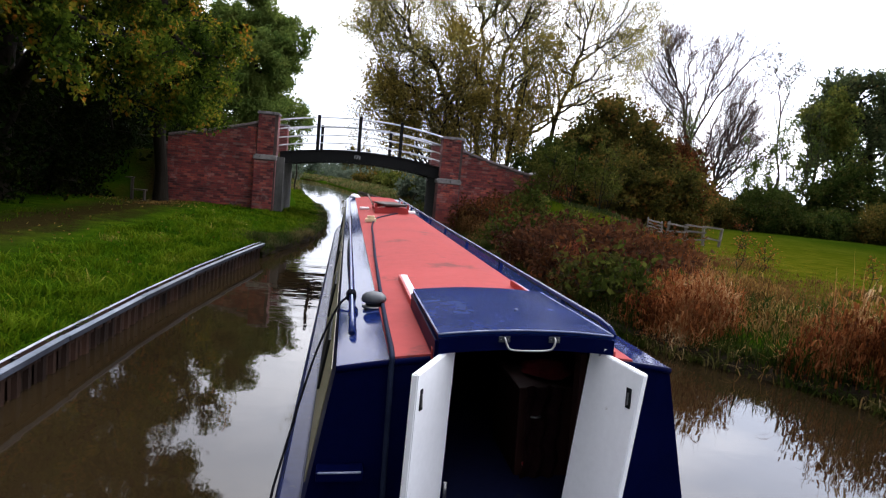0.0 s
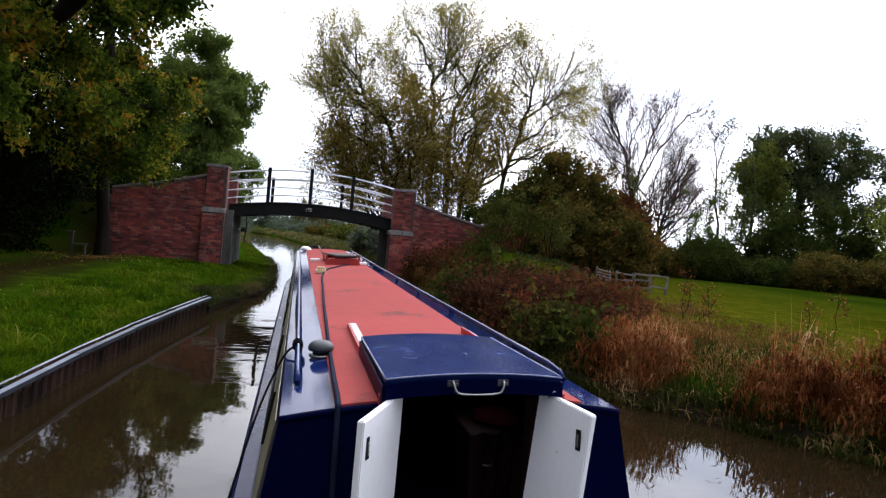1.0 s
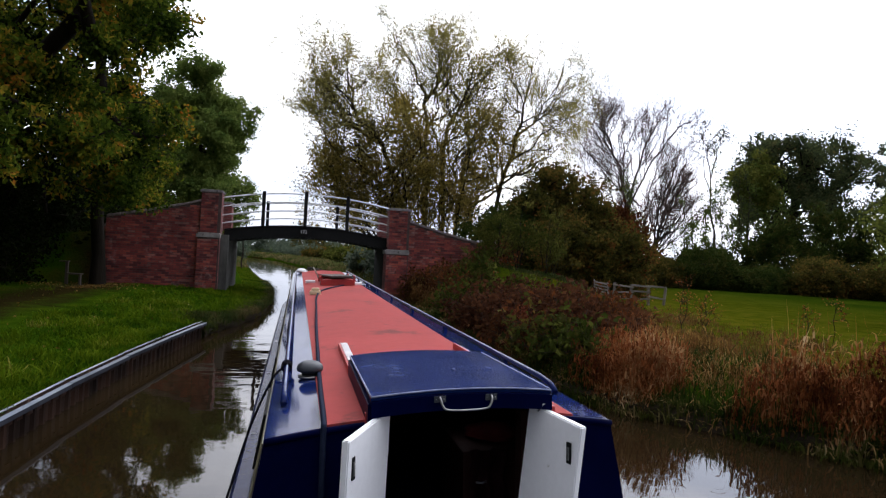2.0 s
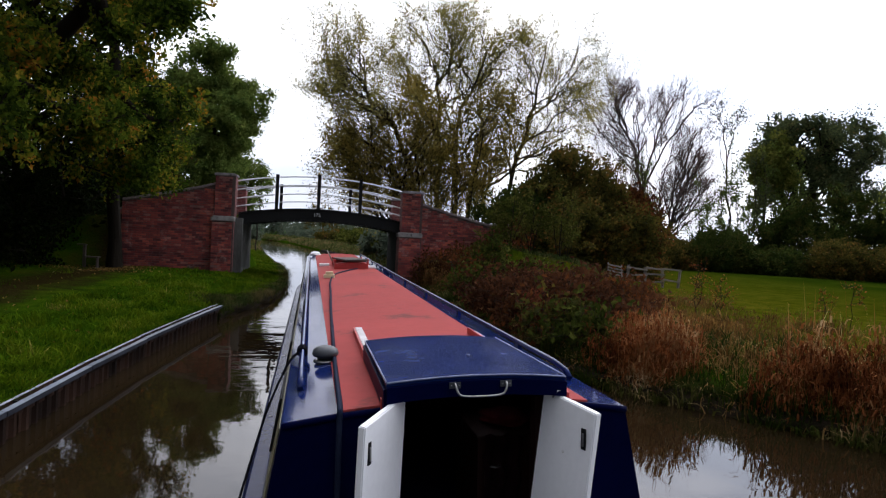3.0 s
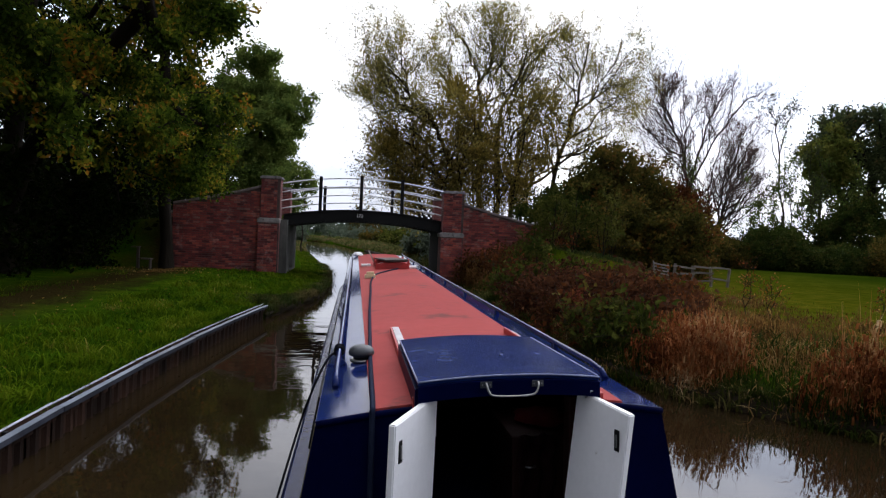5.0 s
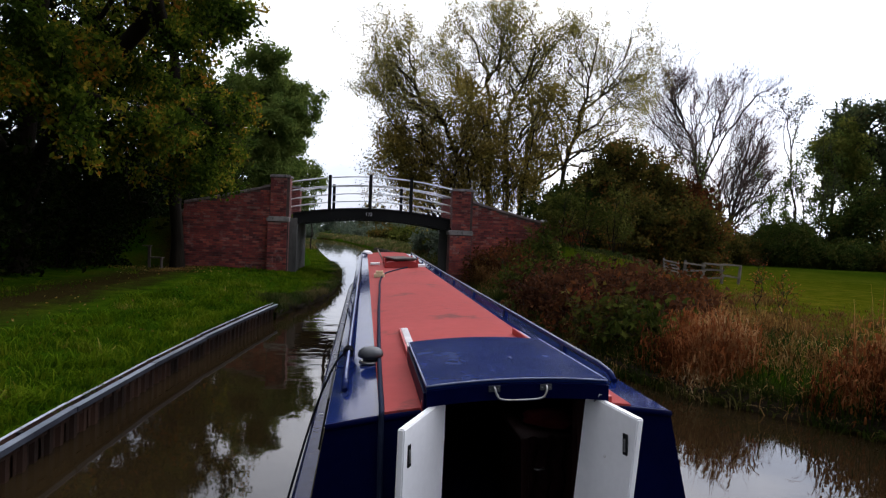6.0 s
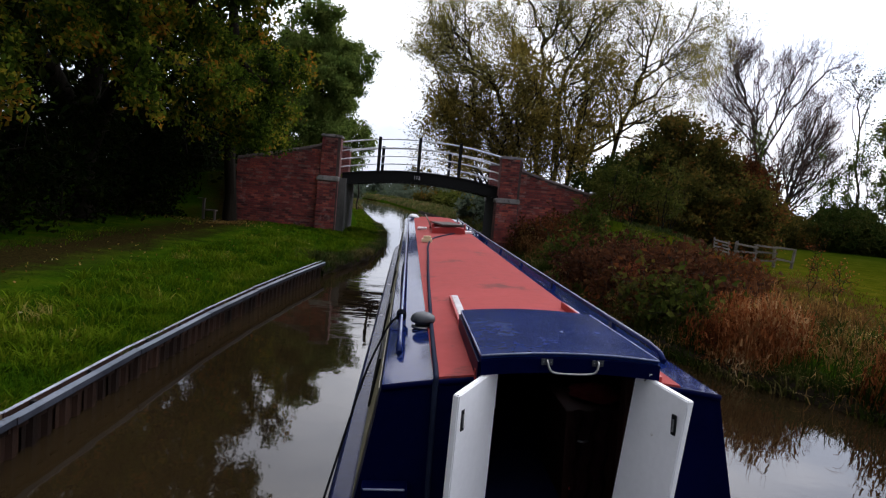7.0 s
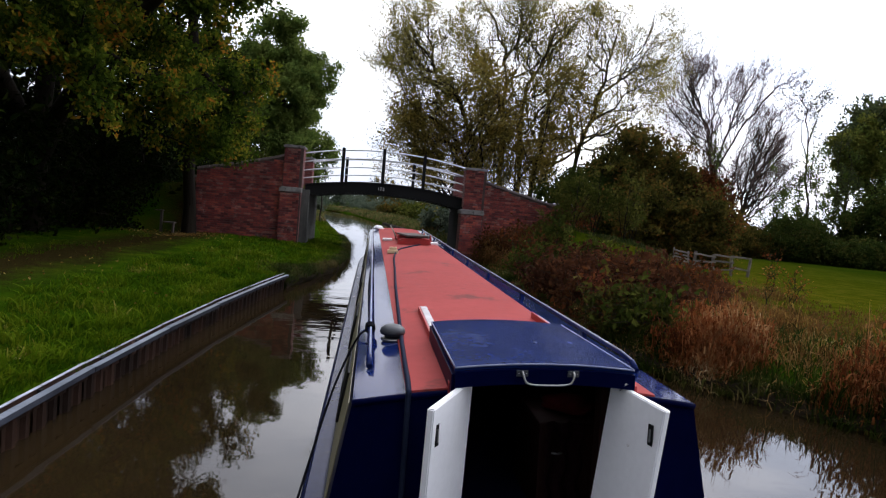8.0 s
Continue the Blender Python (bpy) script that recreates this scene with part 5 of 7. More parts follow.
def build_boat():
    b = thing("narrowboat", "navy and red steel narrowboat with open white stern doors", "boat", (0, 0, 0), turn=(0, -2.5, 0))
    # hull
    ys = list(np.linspace(-3.62, -2.2, 10)) + list(np.linspace(-1.5, 15, 16)) + list(np.linspace(15.3, 18.95, 14))
    bm = bmesh.new()
    rows = []
    for y in ys:
        h = half_beam(y)
        rise = 0.30 * max(0.0, (y - 14.5) / 4.4) ** 2
        rows.append([bm.verts.new((MIDX + s * h * k, y, z)) for s, k, z in ((-1, 0.9, -0.5), (-1, 0.985, 0.15), (-1, 1.0, 0.40 + rise), (-1, 0.97, 0.43 + rise), (1, 0.97, 0.43 + rise), (1, 1.0, 0.40 + rise), (1, 0.985, 0.15), (1, 0.9, -0.5))])
    for a, c in zip(rows, rows[1:]):
        for i in range(8):
            bm.faces.new((a[i], a[(i + 1) % 8], c[(i + 1) % 8], c[i]))
    bm.faces.new(rows[0])
    bm.faces.new(rows[-1][::-1])
    bmesh.ops.recalc_face_normals(bm, faces=bm.faces)
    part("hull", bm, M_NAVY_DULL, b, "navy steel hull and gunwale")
    for s in (-1, 1):
        bm = tube([(MIDX + s * (half_beam(y) + 0.006), y, 0.36 + 0.30 * max(0.0, (y - 14.5) / 4.4) ** 2) for y in np.linspace(-2.0, 17.5, 40)], 0.022, 6)
        part("rubbing_strake", bm, M_NAVY_DULL, b)
    for s in (-1, 1):
        bm = bmesh.new()
        rows = []
        for y in np.linspace(-1.9, 16.6, 38):
            h, z = half_beam(y), 0.433 + 0.30 * max(0.0, (y - 14.5) / 4.4) ** 2
            rows.append([bm.verts.new((MIDX + s * x, y, z + dz)) for x, dz in ((h * 0.9, 0.004), (h - 0.012, 0.004), (h + 0.002, -0.008), (h + 0.002, -0.03), (h * 0.9, -0.03))])
        for a, c in zip(rows, rows[1:]):
            for i in range(5):
                bm.faces.new((a[i], a[(i + 1) % 5], c[(i + 1) % 5], c[i]))
        bm.faces.new(rows[0])
        bm.faces.new(rows[-1][::-1])
        bmesh.ops.recalc_face_normals(bm, faces=bm.faces)
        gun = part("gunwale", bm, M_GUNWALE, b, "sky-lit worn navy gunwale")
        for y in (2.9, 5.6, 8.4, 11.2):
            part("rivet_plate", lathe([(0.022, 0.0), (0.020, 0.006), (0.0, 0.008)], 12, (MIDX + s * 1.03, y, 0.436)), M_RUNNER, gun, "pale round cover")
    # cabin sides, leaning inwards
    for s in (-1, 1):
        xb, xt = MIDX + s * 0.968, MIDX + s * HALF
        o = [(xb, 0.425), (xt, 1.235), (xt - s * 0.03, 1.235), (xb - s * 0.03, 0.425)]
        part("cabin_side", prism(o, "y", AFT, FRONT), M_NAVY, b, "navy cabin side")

        def side_x(z):
            return xb + (xt - xb) * (z - 0.425) / 0.81
        for y0, y1 in ((0.35, 4.9), (5.05, 10.2), (10.35, 15.9)):
            z0, z1 = 0.52, 1.12
            o = [(side_x(z0), z0), (side_x(z1), z1), (side_x(z1) + s * 0.005, z1), (side_x(z0) + s * 0.005, z0)]
            panel = part("side_panel", prism(o, "y", y0, y1), M_CREAM, b, "cream painted side panel")
            for yc in np.arange(y0 + 1.0, y1 - 0.8, 2.1):
                q = [(side_x(0.66) + s * 0.004, 0.66), (side_x(1.0) + s * 0.004, 1.0), (side_x(1.0) + s * 0.022, 1.0), (side_x(0.66) + s * 0.022, 0.66)]
                part("window", prism(q, "y", yc, yc + 0.8, 0.004), M_BLACK, panel, "dark framed side window")
    # roof skin: navy margins, red middle
    for x0, x1, y0, y1, nx, ny in ((MIDX - HALF, MIDX + HALF, 1.0, FRONT, 16, 32), (MIDX - HALF, -0.30, 0.0, 0.999, 10, 3), (0.44, MIDX + HALF, 0.0, 0.999, 5, 3)):
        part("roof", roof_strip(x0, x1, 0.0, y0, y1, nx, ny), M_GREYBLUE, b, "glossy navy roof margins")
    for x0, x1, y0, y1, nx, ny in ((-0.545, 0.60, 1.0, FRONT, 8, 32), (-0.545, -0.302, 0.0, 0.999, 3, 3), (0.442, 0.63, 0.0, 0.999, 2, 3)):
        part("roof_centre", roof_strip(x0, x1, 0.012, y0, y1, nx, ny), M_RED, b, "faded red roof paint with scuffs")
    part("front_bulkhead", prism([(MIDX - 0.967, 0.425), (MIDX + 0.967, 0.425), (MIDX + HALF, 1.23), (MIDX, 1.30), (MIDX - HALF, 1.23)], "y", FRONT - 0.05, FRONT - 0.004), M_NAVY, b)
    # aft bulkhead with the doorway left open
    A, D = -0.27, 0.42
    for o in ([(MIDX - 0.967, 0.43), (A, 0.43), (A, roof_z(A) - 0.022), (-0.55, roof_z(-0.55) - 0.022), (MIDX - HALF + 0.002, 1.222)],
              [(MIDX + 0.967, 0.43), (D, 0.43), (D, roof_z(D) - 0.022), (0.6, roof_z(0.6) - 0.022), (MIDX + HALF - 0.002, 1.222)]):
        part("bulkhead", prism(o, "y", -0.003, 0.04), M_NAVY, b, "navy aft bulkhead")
    part("eave", tube([(x, -0.006, roof_z(x) - 0.012) for x in np.linspace(MIDX - HALF, A - 0.05, 10)], 0.016, 6), M_NAVY, b, "rounded roof edge")
    part("eave", tube([(x, -0.006, roof_z(x) - 0.012) for x in np.linspace(D + 0.05, MIDX + HALF, 8)], 0.016, 6), M_NAVY, b, "rounded roof edge")
    part("door_sill", box(A, D, -0.03, 0.06, 0.30, 0.44, 0.006), M_NAVY, b)
    # stern deck
    part("stern_deck", prism([(MIDX + half_beam(y) * 0.93 * s, y) for s, seq in ((-1, (-3.4, -3.0, -2.4, -1.5, -0.05)), (1, (-0.05, -1.5, -2.4, -3.0, -3.4))) for y in seq], "z", 0.434, 0.445), M_NAVY_DULL, b, "dark stern deck plate")
    # handrails along the roof edges
    for s in (-1, 1):
        x = MIDX + s * 0.735
        pts = [(x, 0.50, roof_z(x) + 0.012), (x, 0.56, roof_z(x) + 0.045), (x, 0.72, roof_z(x) + 0.058)] + [(x, y, roof_z(x, y) + 0.058) for y in np.linspace(1.5, FRONT - 0.2, 24)]
        rail = part("handrail", tube(pts, 0.017, 8), M_GREYBLUE, b, "navy roof handrail")
        part("worn_top", tube([(px - s * 0.004, py, pz + 0.0145) for px, py, pz in pts[1:]], 0.006, 6), M_PALEBLUE, rail, "paint worn pale along the top")
        for y in np.arange(1.4, FRONT, 1.8):
            part("handrail_foot", box(x - 0.015, x + 0.015, y - 0.04, y + 0.04, roof_z(x, y) - 0.005, roof_z(x, y) + 0.05, 0.004), M_GREYBLUE, rail)
    # sliding hatch
    hx0, hx1 = -0.345, 0.468

    def hz(x, y):
        return 1.432 + 0.022 * (1 - ((x - 0.06) / 0.407) ** 2) - 0.012 * y
    bm = bmesh.new()
    xs, ysl = np.linspace(hx0, hx1, 13), np.linspace(-0.11, 1.0, 5)
    top = [[bm.verts.new((x, y, hz(x, y))) for x in xs] for y in ysl]
    bot = [[bm.verts.new((x, y, hz(x, y) - 0.02)) for x in xs] for y in ysl]
    for g in (top, bot):
        for j in range(4):
            for i in range(12):
                bm.faces.new((g[j][i], g[j][i + 1], g[j + 1][i + 1], g[j + 1][i]))
    for i in range(12):
        for j in (0, 4):
            bm.faces.new((top[j][i], top[j][i + 1], bot[j][i + 1], bot[j][i]))
    for j in range(4):
        for i in (0, 12):
            bm.faces.new((top[j][i], top[j + 1][i], bot[j + 1][i], bot[j][i]))
    bmesh.ops.recalc_face_normals(bm, faces=bm.faces)
    hatch = part("hatch", bm, M_HATCH, b, "glossy navy sliding hatch, lightened as under open sky")
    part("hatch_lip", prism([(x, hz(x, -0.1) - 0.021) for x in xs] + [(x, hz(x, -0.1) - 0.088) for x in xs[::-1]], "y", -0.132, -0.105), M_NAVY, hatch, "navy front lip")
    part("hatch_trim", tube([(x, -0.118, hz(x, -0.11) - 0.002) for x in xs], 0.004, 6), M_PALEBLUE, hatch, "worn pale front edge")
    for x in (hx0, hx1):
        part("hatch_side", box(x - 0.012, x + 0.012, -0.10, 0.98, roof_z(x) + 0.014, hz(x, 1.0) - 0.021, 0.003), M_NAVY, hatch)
        part("hatch_edge", tube([(x, -0.10, hz(x, -0.1)), (x, 0.99, hz(x, 0.99))], 0.004, 6), M_PALEBLUE, hatch)
    part("hatch_bolt", lathe([(0.0, 0.006), (0.009, 0.005), (0.011, 0.0)][::-1], 10, (0.125, 0.33, hz(0.125, 0.33))), M_VENT, hatch)
    pull = [(-0.05, -0.134, 1.424), (-0.05, -0.150, 1.418), (-0.042, -0.158, 1.392), (-0.02, -0.160, 1.374), (0.065, -0.161, 1.370), (0.15, -0.160, 1.374), (0.172, -0.158, 1.392), (0.18, -0.150, 1.418), (0.18, -0.134, 1.424)]
    handle = part("handle", tube(smooth_line(pull, 32), 0.0050, 8), M_CHROME, hatch, "dull chrome pull handle")
    for x in (-0.05, 0.18):
        part("handle_plate", box(x - 0.026, x + 0.026, -0.1375, -0.1335, 1.402, 1.430, 0.0015), M_VENT, handle, "tarnished fixing plate")
        for dx in (-0.017, 0.017):
            part("screw", lathe([(0.0035, 0.0), (0.0025, 0.0015), (0.0, 0.002)], 8, (x + dx, -0.1385, 1.416)), M_CHROME, handle)
    stay = [(0.452, -0.125, 1.372), (0.425, -0.130, 1.372), (0.418, -0.128, 1.360), (0.414, -0.10, 1.335)]
    part("stay_hook", tube(stay, 0.0045, 6), M_CHROME, hatch, "small bent steel stay")
    # hatch runners
    part("runner", box(-0.335, -0.285, 1.01, 2.02, roof_z(-0.3) + 0.012, roof_z(-0.3) + 0.045, 0.004), M_RUNNER, b, "scuffed white hatch runner")
    part("runner_side", box(-0.352, -0.337, 0.0, 2.0, roof_z(-0.34) + 0.008, roof_z(-0.34) + 0.05, 0.003), M_RED_DEEP, b, "red runner side")
    part("runner", box(0.53, 0.565, 1.01, 1.85, roof_z(0.55) + 0.012, roof_z(0.55) + 0.045, 0.004), M_RUNNER, b, "scuffed white hatch runner")
    part("runner_side", box(0.512, 0.528, 1.05, 1.9, roof_z(0.52) + 0.010, roof_z(0.52) + 0.06, 0.003), M_RED_DEEP, b, "red runner side")
    for x0, x1 in ((-0.36, -0.30), (0.475, 0.52)):
        part("runner_end", box(x0, x1, -0.045, -0.006, roof_z(x0) - 0.01, roof_z(x0) + 0.05, 0.004), M_RED_DEEP, b, "red painted runner end")
    # doors swung open
    for hinge, tip, tilt in (((-0.262, -0.02), (-0.47, -0.36), 0.05), ((0.412, -0.02), (0.515, -0.36), 0.12)):
        h, t = Vector((*hinge, 0)), Vector((*tip, 0))
        along = (t - h).normalized()
        out = Vector((-along.y, along.x, 0))
        L = (t - h).length
        bm = bmesh.new()
        vs = []
        for u, z1 in ((0.0, 1.352), (L, 1.328)):
            for d in (-0.016, 0.016):
                for z in (0.46, z1):
                    vs.append(bm.verts.new(h + along * u + out * d + Vector((tilt * (z - 1.32), 0, z))))
        for f in ((0, 1, 3, 2), (4, 6, 7, 5), (0, 4, 5, 1), (2, 3, 7, 6), (0, 2, 6, 4), (1, 5, 7, 3)):
            bm.faces.new([vs[i] for i in f])
        bmesh.ops.recalc_face_normals(bm, faces=bm.faces)
        bmesh.ops.bevel(bm, geom=list(bm.edges), offset=0.005, segments=2, affect="EDGES")
        door = part("stern_door", bm, M_WHITE, b, "open white-painted stern door")
        inward = 1 if hinge[0] < 0 else -1
        side = out * (0.0175 * (1 if out.x * inward > 0 else -1))
        c = h + along * (L - 0.05) + side + Vector((tilt * -0.14, 0, 0))
        turn = Matrix.Translation(c) @ Matrix.Rotation(math.atan2(along.y, along.x), 4, "Z")
        bm = box(-0.014, 0.014, -0.003, 0.003, 1.165, 1.255, 0.002)
        bm.transform(turn)
        latch = part("latch", bm, M_BLACK, door, "black bolt plate")
        bm = box(-0.005, 0.005, -0.007, 0.007, 1.18, 1.235, 0.002)
        bm.transform(turn)
        part("bolt", bm, M_CHROME, latch)
        for z in (0.65, 1.2):
            bm = tube([h + Vector((0, 0.004, z - 0.04)), h + Vector((0, 0.004, z + 0.04))], 0.009, 8)
            part("hinge", bm, M_CHROME, door)
    # fixed mushroom vent
    vx, vy = -0.575, 1.12
    vent = part("roof_vent", lathe([(0.050, 0.0), (0.050, 0.026), (0.058, 0.030), (0.076, 0.038), (0.080, 0.052), (0.073, 0.074), (0.051, 0.090), (0.02, 0.098), (0.0, 0.099)], 24, (vx, vy, roof_z(vx) + 0.004)), M_VENT, b, "grey mushroom roof vent")
    part("vent_collar", lathe([(0.072, 0.0), (0.072, 0.012), (0.058, 0.016)], 24, (vx, vy, roof_z(vx) + 0.002)), M_CHROME, vent)
    # low locker on the stern bulkhead
    pad = part("step_pad", box(-0.86, -0.65, -0.10, -0.006, 0.745, 0.79, 0.008), M_NAVY, b, "small blue bulkhead shelf")
    # pale bar stands in for the gleam along the shelf top
    part("pad_edge", tube([(-0.85, -0.098, 0.789), (-0.66, -0.098, 0.789)], 0.005, 6), M_PALEBLUE, pad, "worn pale edge")
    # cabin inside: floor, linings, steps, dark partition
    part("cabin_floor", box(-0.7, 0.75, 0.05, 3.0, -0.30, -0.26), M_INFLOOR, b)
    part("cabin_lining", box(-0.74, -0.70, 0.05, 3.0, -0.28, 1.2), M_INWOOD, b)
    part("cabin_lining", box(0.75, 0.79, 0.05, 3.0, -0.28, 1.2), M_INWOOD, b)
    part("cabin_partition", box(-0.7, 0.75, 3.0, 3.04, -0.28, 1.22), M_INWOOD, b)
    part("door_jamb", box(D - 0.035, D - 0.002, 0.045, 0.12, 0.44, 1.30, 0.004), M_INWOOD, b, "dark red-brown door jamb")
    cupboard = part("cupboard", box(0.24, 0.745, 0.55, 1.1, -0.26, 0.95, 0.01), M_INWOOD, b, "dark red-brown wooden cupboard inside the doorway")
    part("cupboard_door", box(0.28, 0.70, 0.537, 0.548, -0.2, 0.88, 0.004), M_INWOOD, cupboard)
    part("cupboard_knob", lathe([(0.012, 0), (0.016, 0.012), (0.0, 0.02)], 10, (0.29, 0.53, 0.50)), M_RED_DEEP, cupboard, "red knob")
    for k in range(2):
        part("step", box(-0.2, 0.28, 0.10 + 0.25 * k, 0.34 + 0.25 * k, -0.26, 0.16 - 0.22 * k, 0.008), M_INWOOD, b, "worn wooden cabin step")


def heeled(name, label, category, kind=""):
    """A thing that lies on the heeled boat, in the boat's own measure."""
    return thing(name, label, category, (0, 0, 0), kind=kind, turn=(0, -2.5, 0))


build_boat()


def crumpled(x, y, z, r, h, seed):
    """A loose heap of cloth."""
    bm = bmesh.new()
    bmesh.ops.create_icosphere(bm, subdivisions=3, radius=1.0)
    for v in bm.verts:
        k = 1 + 0.35 * noise.noise(v.co * 2.1 + Vector((seed, 0, 0))) + 0.15 * noise.noise(v.co * 6 + Vector((0, seed, 0)))
        v.co = Vector((x + v.co.x * r * k, y + v.co.y * r * k, z + max(0.0, v.co.z * 0.7 + 0.5) * h * k))
    for f in bm.faces:
        f.smooth = True
    return bm


# loose things on and in the boat
c = heeled("jacket", "crumpled dark red jacket on the cabin cupboard", "jacket")
part("cloth", crumpled(0.48, 0.80, 0.952, 0.16, 0.05, 3.0), M_CLOTH, c)
c = heeled("towel", "dull mauve towel hung over the cabin cupboard", "towel")
bm = bmesh.new()
cloth = [[bm.verts.new((0.27 + 0.21 * i / 14 + 0.012 * math.sin(1.7 * j), 0.519 - 0.014 * math.sin(1.1 * i + 0.12 * j), 0.965 - 0.62 * j / 12 + 0.012 * math.sin(0.9 * i))) for i in range(15)] for j in range(13)]
for r0, r1 in zip(cloth, cloth[1:]):
    for i in range(14):
        bm.faces.new((r0[i], r0[i + 1], r1[i + 1], r1[i]))
bmesh.ops.solidify(bm, geom=list(bm.faces), thickness=0.006)
part("cloth", bm, M_TOWEL, c)
part("peg", tube([(0.30, 0.500, 0.80), (0.33, 0.496, 0.795), (0.36, 0.500, 0.80)], 0.006, 6), M_CHROME, c, "dull metal peg")
c = heeled("bag", "purple-grey soft bag on the cabin steps", "bag")
part("cloth", crumpled(-0.06, 0.22, 0.16, 0.12, 0.22, 8.0), M_CLOTH2, c)

hose = heeled("hose", "slate-blue hose lying along the red roof", "hose")
line = [(0.20, 9.30), (0.0, 8.75), (-0.27, 7.9), (-0.385, 6.6), (-0.43, 5.0), (-0.475, 3.4), (-0.50, 2.2), (-0.52, 1.2), (-0.53, 0.5), (-0.535, 0.03)]
pts = [(x, y, roof_z(x, y) + 0.024) for x, y in line] + [(-0.54, -0.035, 1.24), (-0.55, -0.045, 0.9), (-0.56, -0.05, 0.50)]
part("length", tube(smooth_line(pts, 90), 0.013, 8), M_RUBBER, hose)

rope = heeled("mooring_rope", "dark mooring rope looped from the roof handrail", "rope")
hx = MIDX - 0.735
rp = [(hx + 0.022, 1.33, roof_z(hx) + 0.06), (hx - 0.025, 1.30, roof_z(hx) + 0.045), (hx - 0.085, 1.24, roof_z(hx) - 0.01), (-0.895, 1.15, 1.05), (-0.97, 1.03, 0.84), (-1.085, 0.64, 0.465), (-1.105, 0.45, 0.40), (-1.10, 0.2, 0.37)]
part("strand", tube(smooth_line(rp, 50), 0.0075, 7), M_ROPE, rope)
for k in range(4):
    yy = 1.25 + 0.035 * k
    ring = [(hx + 0.027 * math.cos(a), yy + 0.006 * math.sin(3 * a), roof_z(hx) + 0.058 + 0.026 * math.sin(a)) for a in np.linspace(0, 2 * math.pi, 13)]
    part("hitch", tube(ring, 0.008, 6), M_ROPE, rope)
part("tail", tube(smooth_line([(hx, 1.3, roof_z(hx) + 0.015), (hx - 0.02, 4.0, roof_z(hx, 4) + 0.020), (hx + 0.03, 8.0, roof_z(hx, 8) + 0.02), (hx - 0.01, 12.0, roof_z(hx, 12) + 0.02)], 40), 0.011, 6), M_ROPE, rope)

blk = heeled("wood_block", "small pale wooden block on the red roof", "wood block")
z = roof_z(-0.38, 7.4) + 0.013
part("block", box(-0.47, -0.30, 7.30, 7.46, z, z + 0.055, 0.008), M_PALEWOOD, blk)
part("offcut", box(-0.44, -0.32, 7.33, 7.42, z + 0.056, z + 0.10, 0.008), M_PALEWOOD, blk)

rack = heeled("plank_rack", "red wooden roof rack holding a dark plank", "roof rack")
for y, tall in ((9.35, 0.12), (10.85, 0.09)):
    z = roof_z(0.1, y) + 0.013
    bar = part("cradle", prism([(-0.24, z), (0.42, z), (0.40, z + tall * 0.8), (0.30, z + tall), (-0.14, z + tall), (-0.23, z + tall * 0.7)], "y", y - 0.035, y + 0.035, 0.006), M_RED_DEEP, rack, "red painted cradle board")
    for x in (-0.22, 0.40):
        part("cheek", prism([(x - 0.025, z + tall * 0.7), (x + 0.025, z + tall * 0.7), (x + 0.015, z + tall + 0.07), (x - 0.015, z + tall + 0.07)], "y", y - 0.03, y + 0.03, 0.004), M_RED_DEEP, bar)
for x in (-0.19, 0.35):
    part("side_rail", box(x - 0.02, x + 0.02, 9.39, 10.81, roof_z(0.1, 10) + 0.03, roof_z(0.1, 10) + 0.075, 0.005), M_RED_DEEP, rack)
plank = heeled("gang_plank", "weathered dark gangplank lying askew in the red rack", "plank")
z = roof_z(0.1, 10) + 0.14
for k in range(2):
    bm = box(-0.17 + 0.22 * k, 0.045 + 0.22 * k, -0.85, 1.05, 0.0, 0.035, 0.005)
    bm.transform(pose(0.06, 10.1, z, -1.2, 0, 5))
    part("board", bm, M_PLANK, plank)
for y in (-0.6, 0.8):
    bm = box(-0.16, 0.25, y - 0.03, y + 0.03, -0.022, -0.001, 0.003)
    bm.transform(pose(0.06, 10.1, z, -1.2, 0, 5))
    part("batten", bm, M_PLANK, plank)
pole = heeled("boat_pole", "thin grey pole propped on the rack", "pole")
part("shaft", tube([(-0.27, 9.5, z + 0.02), (-0.30, 10.3, z + 0.10), (-0.33, 11.0, z + 0.16)], 0.014, 8), M_FENCE, pole)
for x, y in ((-0.40, 10.6), (0.50, 9.9)):
    pad = heeled("roof_pad", "white painted wooden pad on the red roof", "pad")
    z = roof_z(x, y) + 0.013
    part("pad_top", box(x - 0.10, x + 0.10, y - 0.10, y + 0.10, z, z + 0.045, 0.008), M_WHITE, pad)
fend = heeled("cushion", "pale folded cover lying at the front of the roof", "cover")
part("fold", crumpled(-0.55, 15.7, roof_z(-0.55, 15.7), 0.14, 0.10, 5.0), M_WHITE, fend)


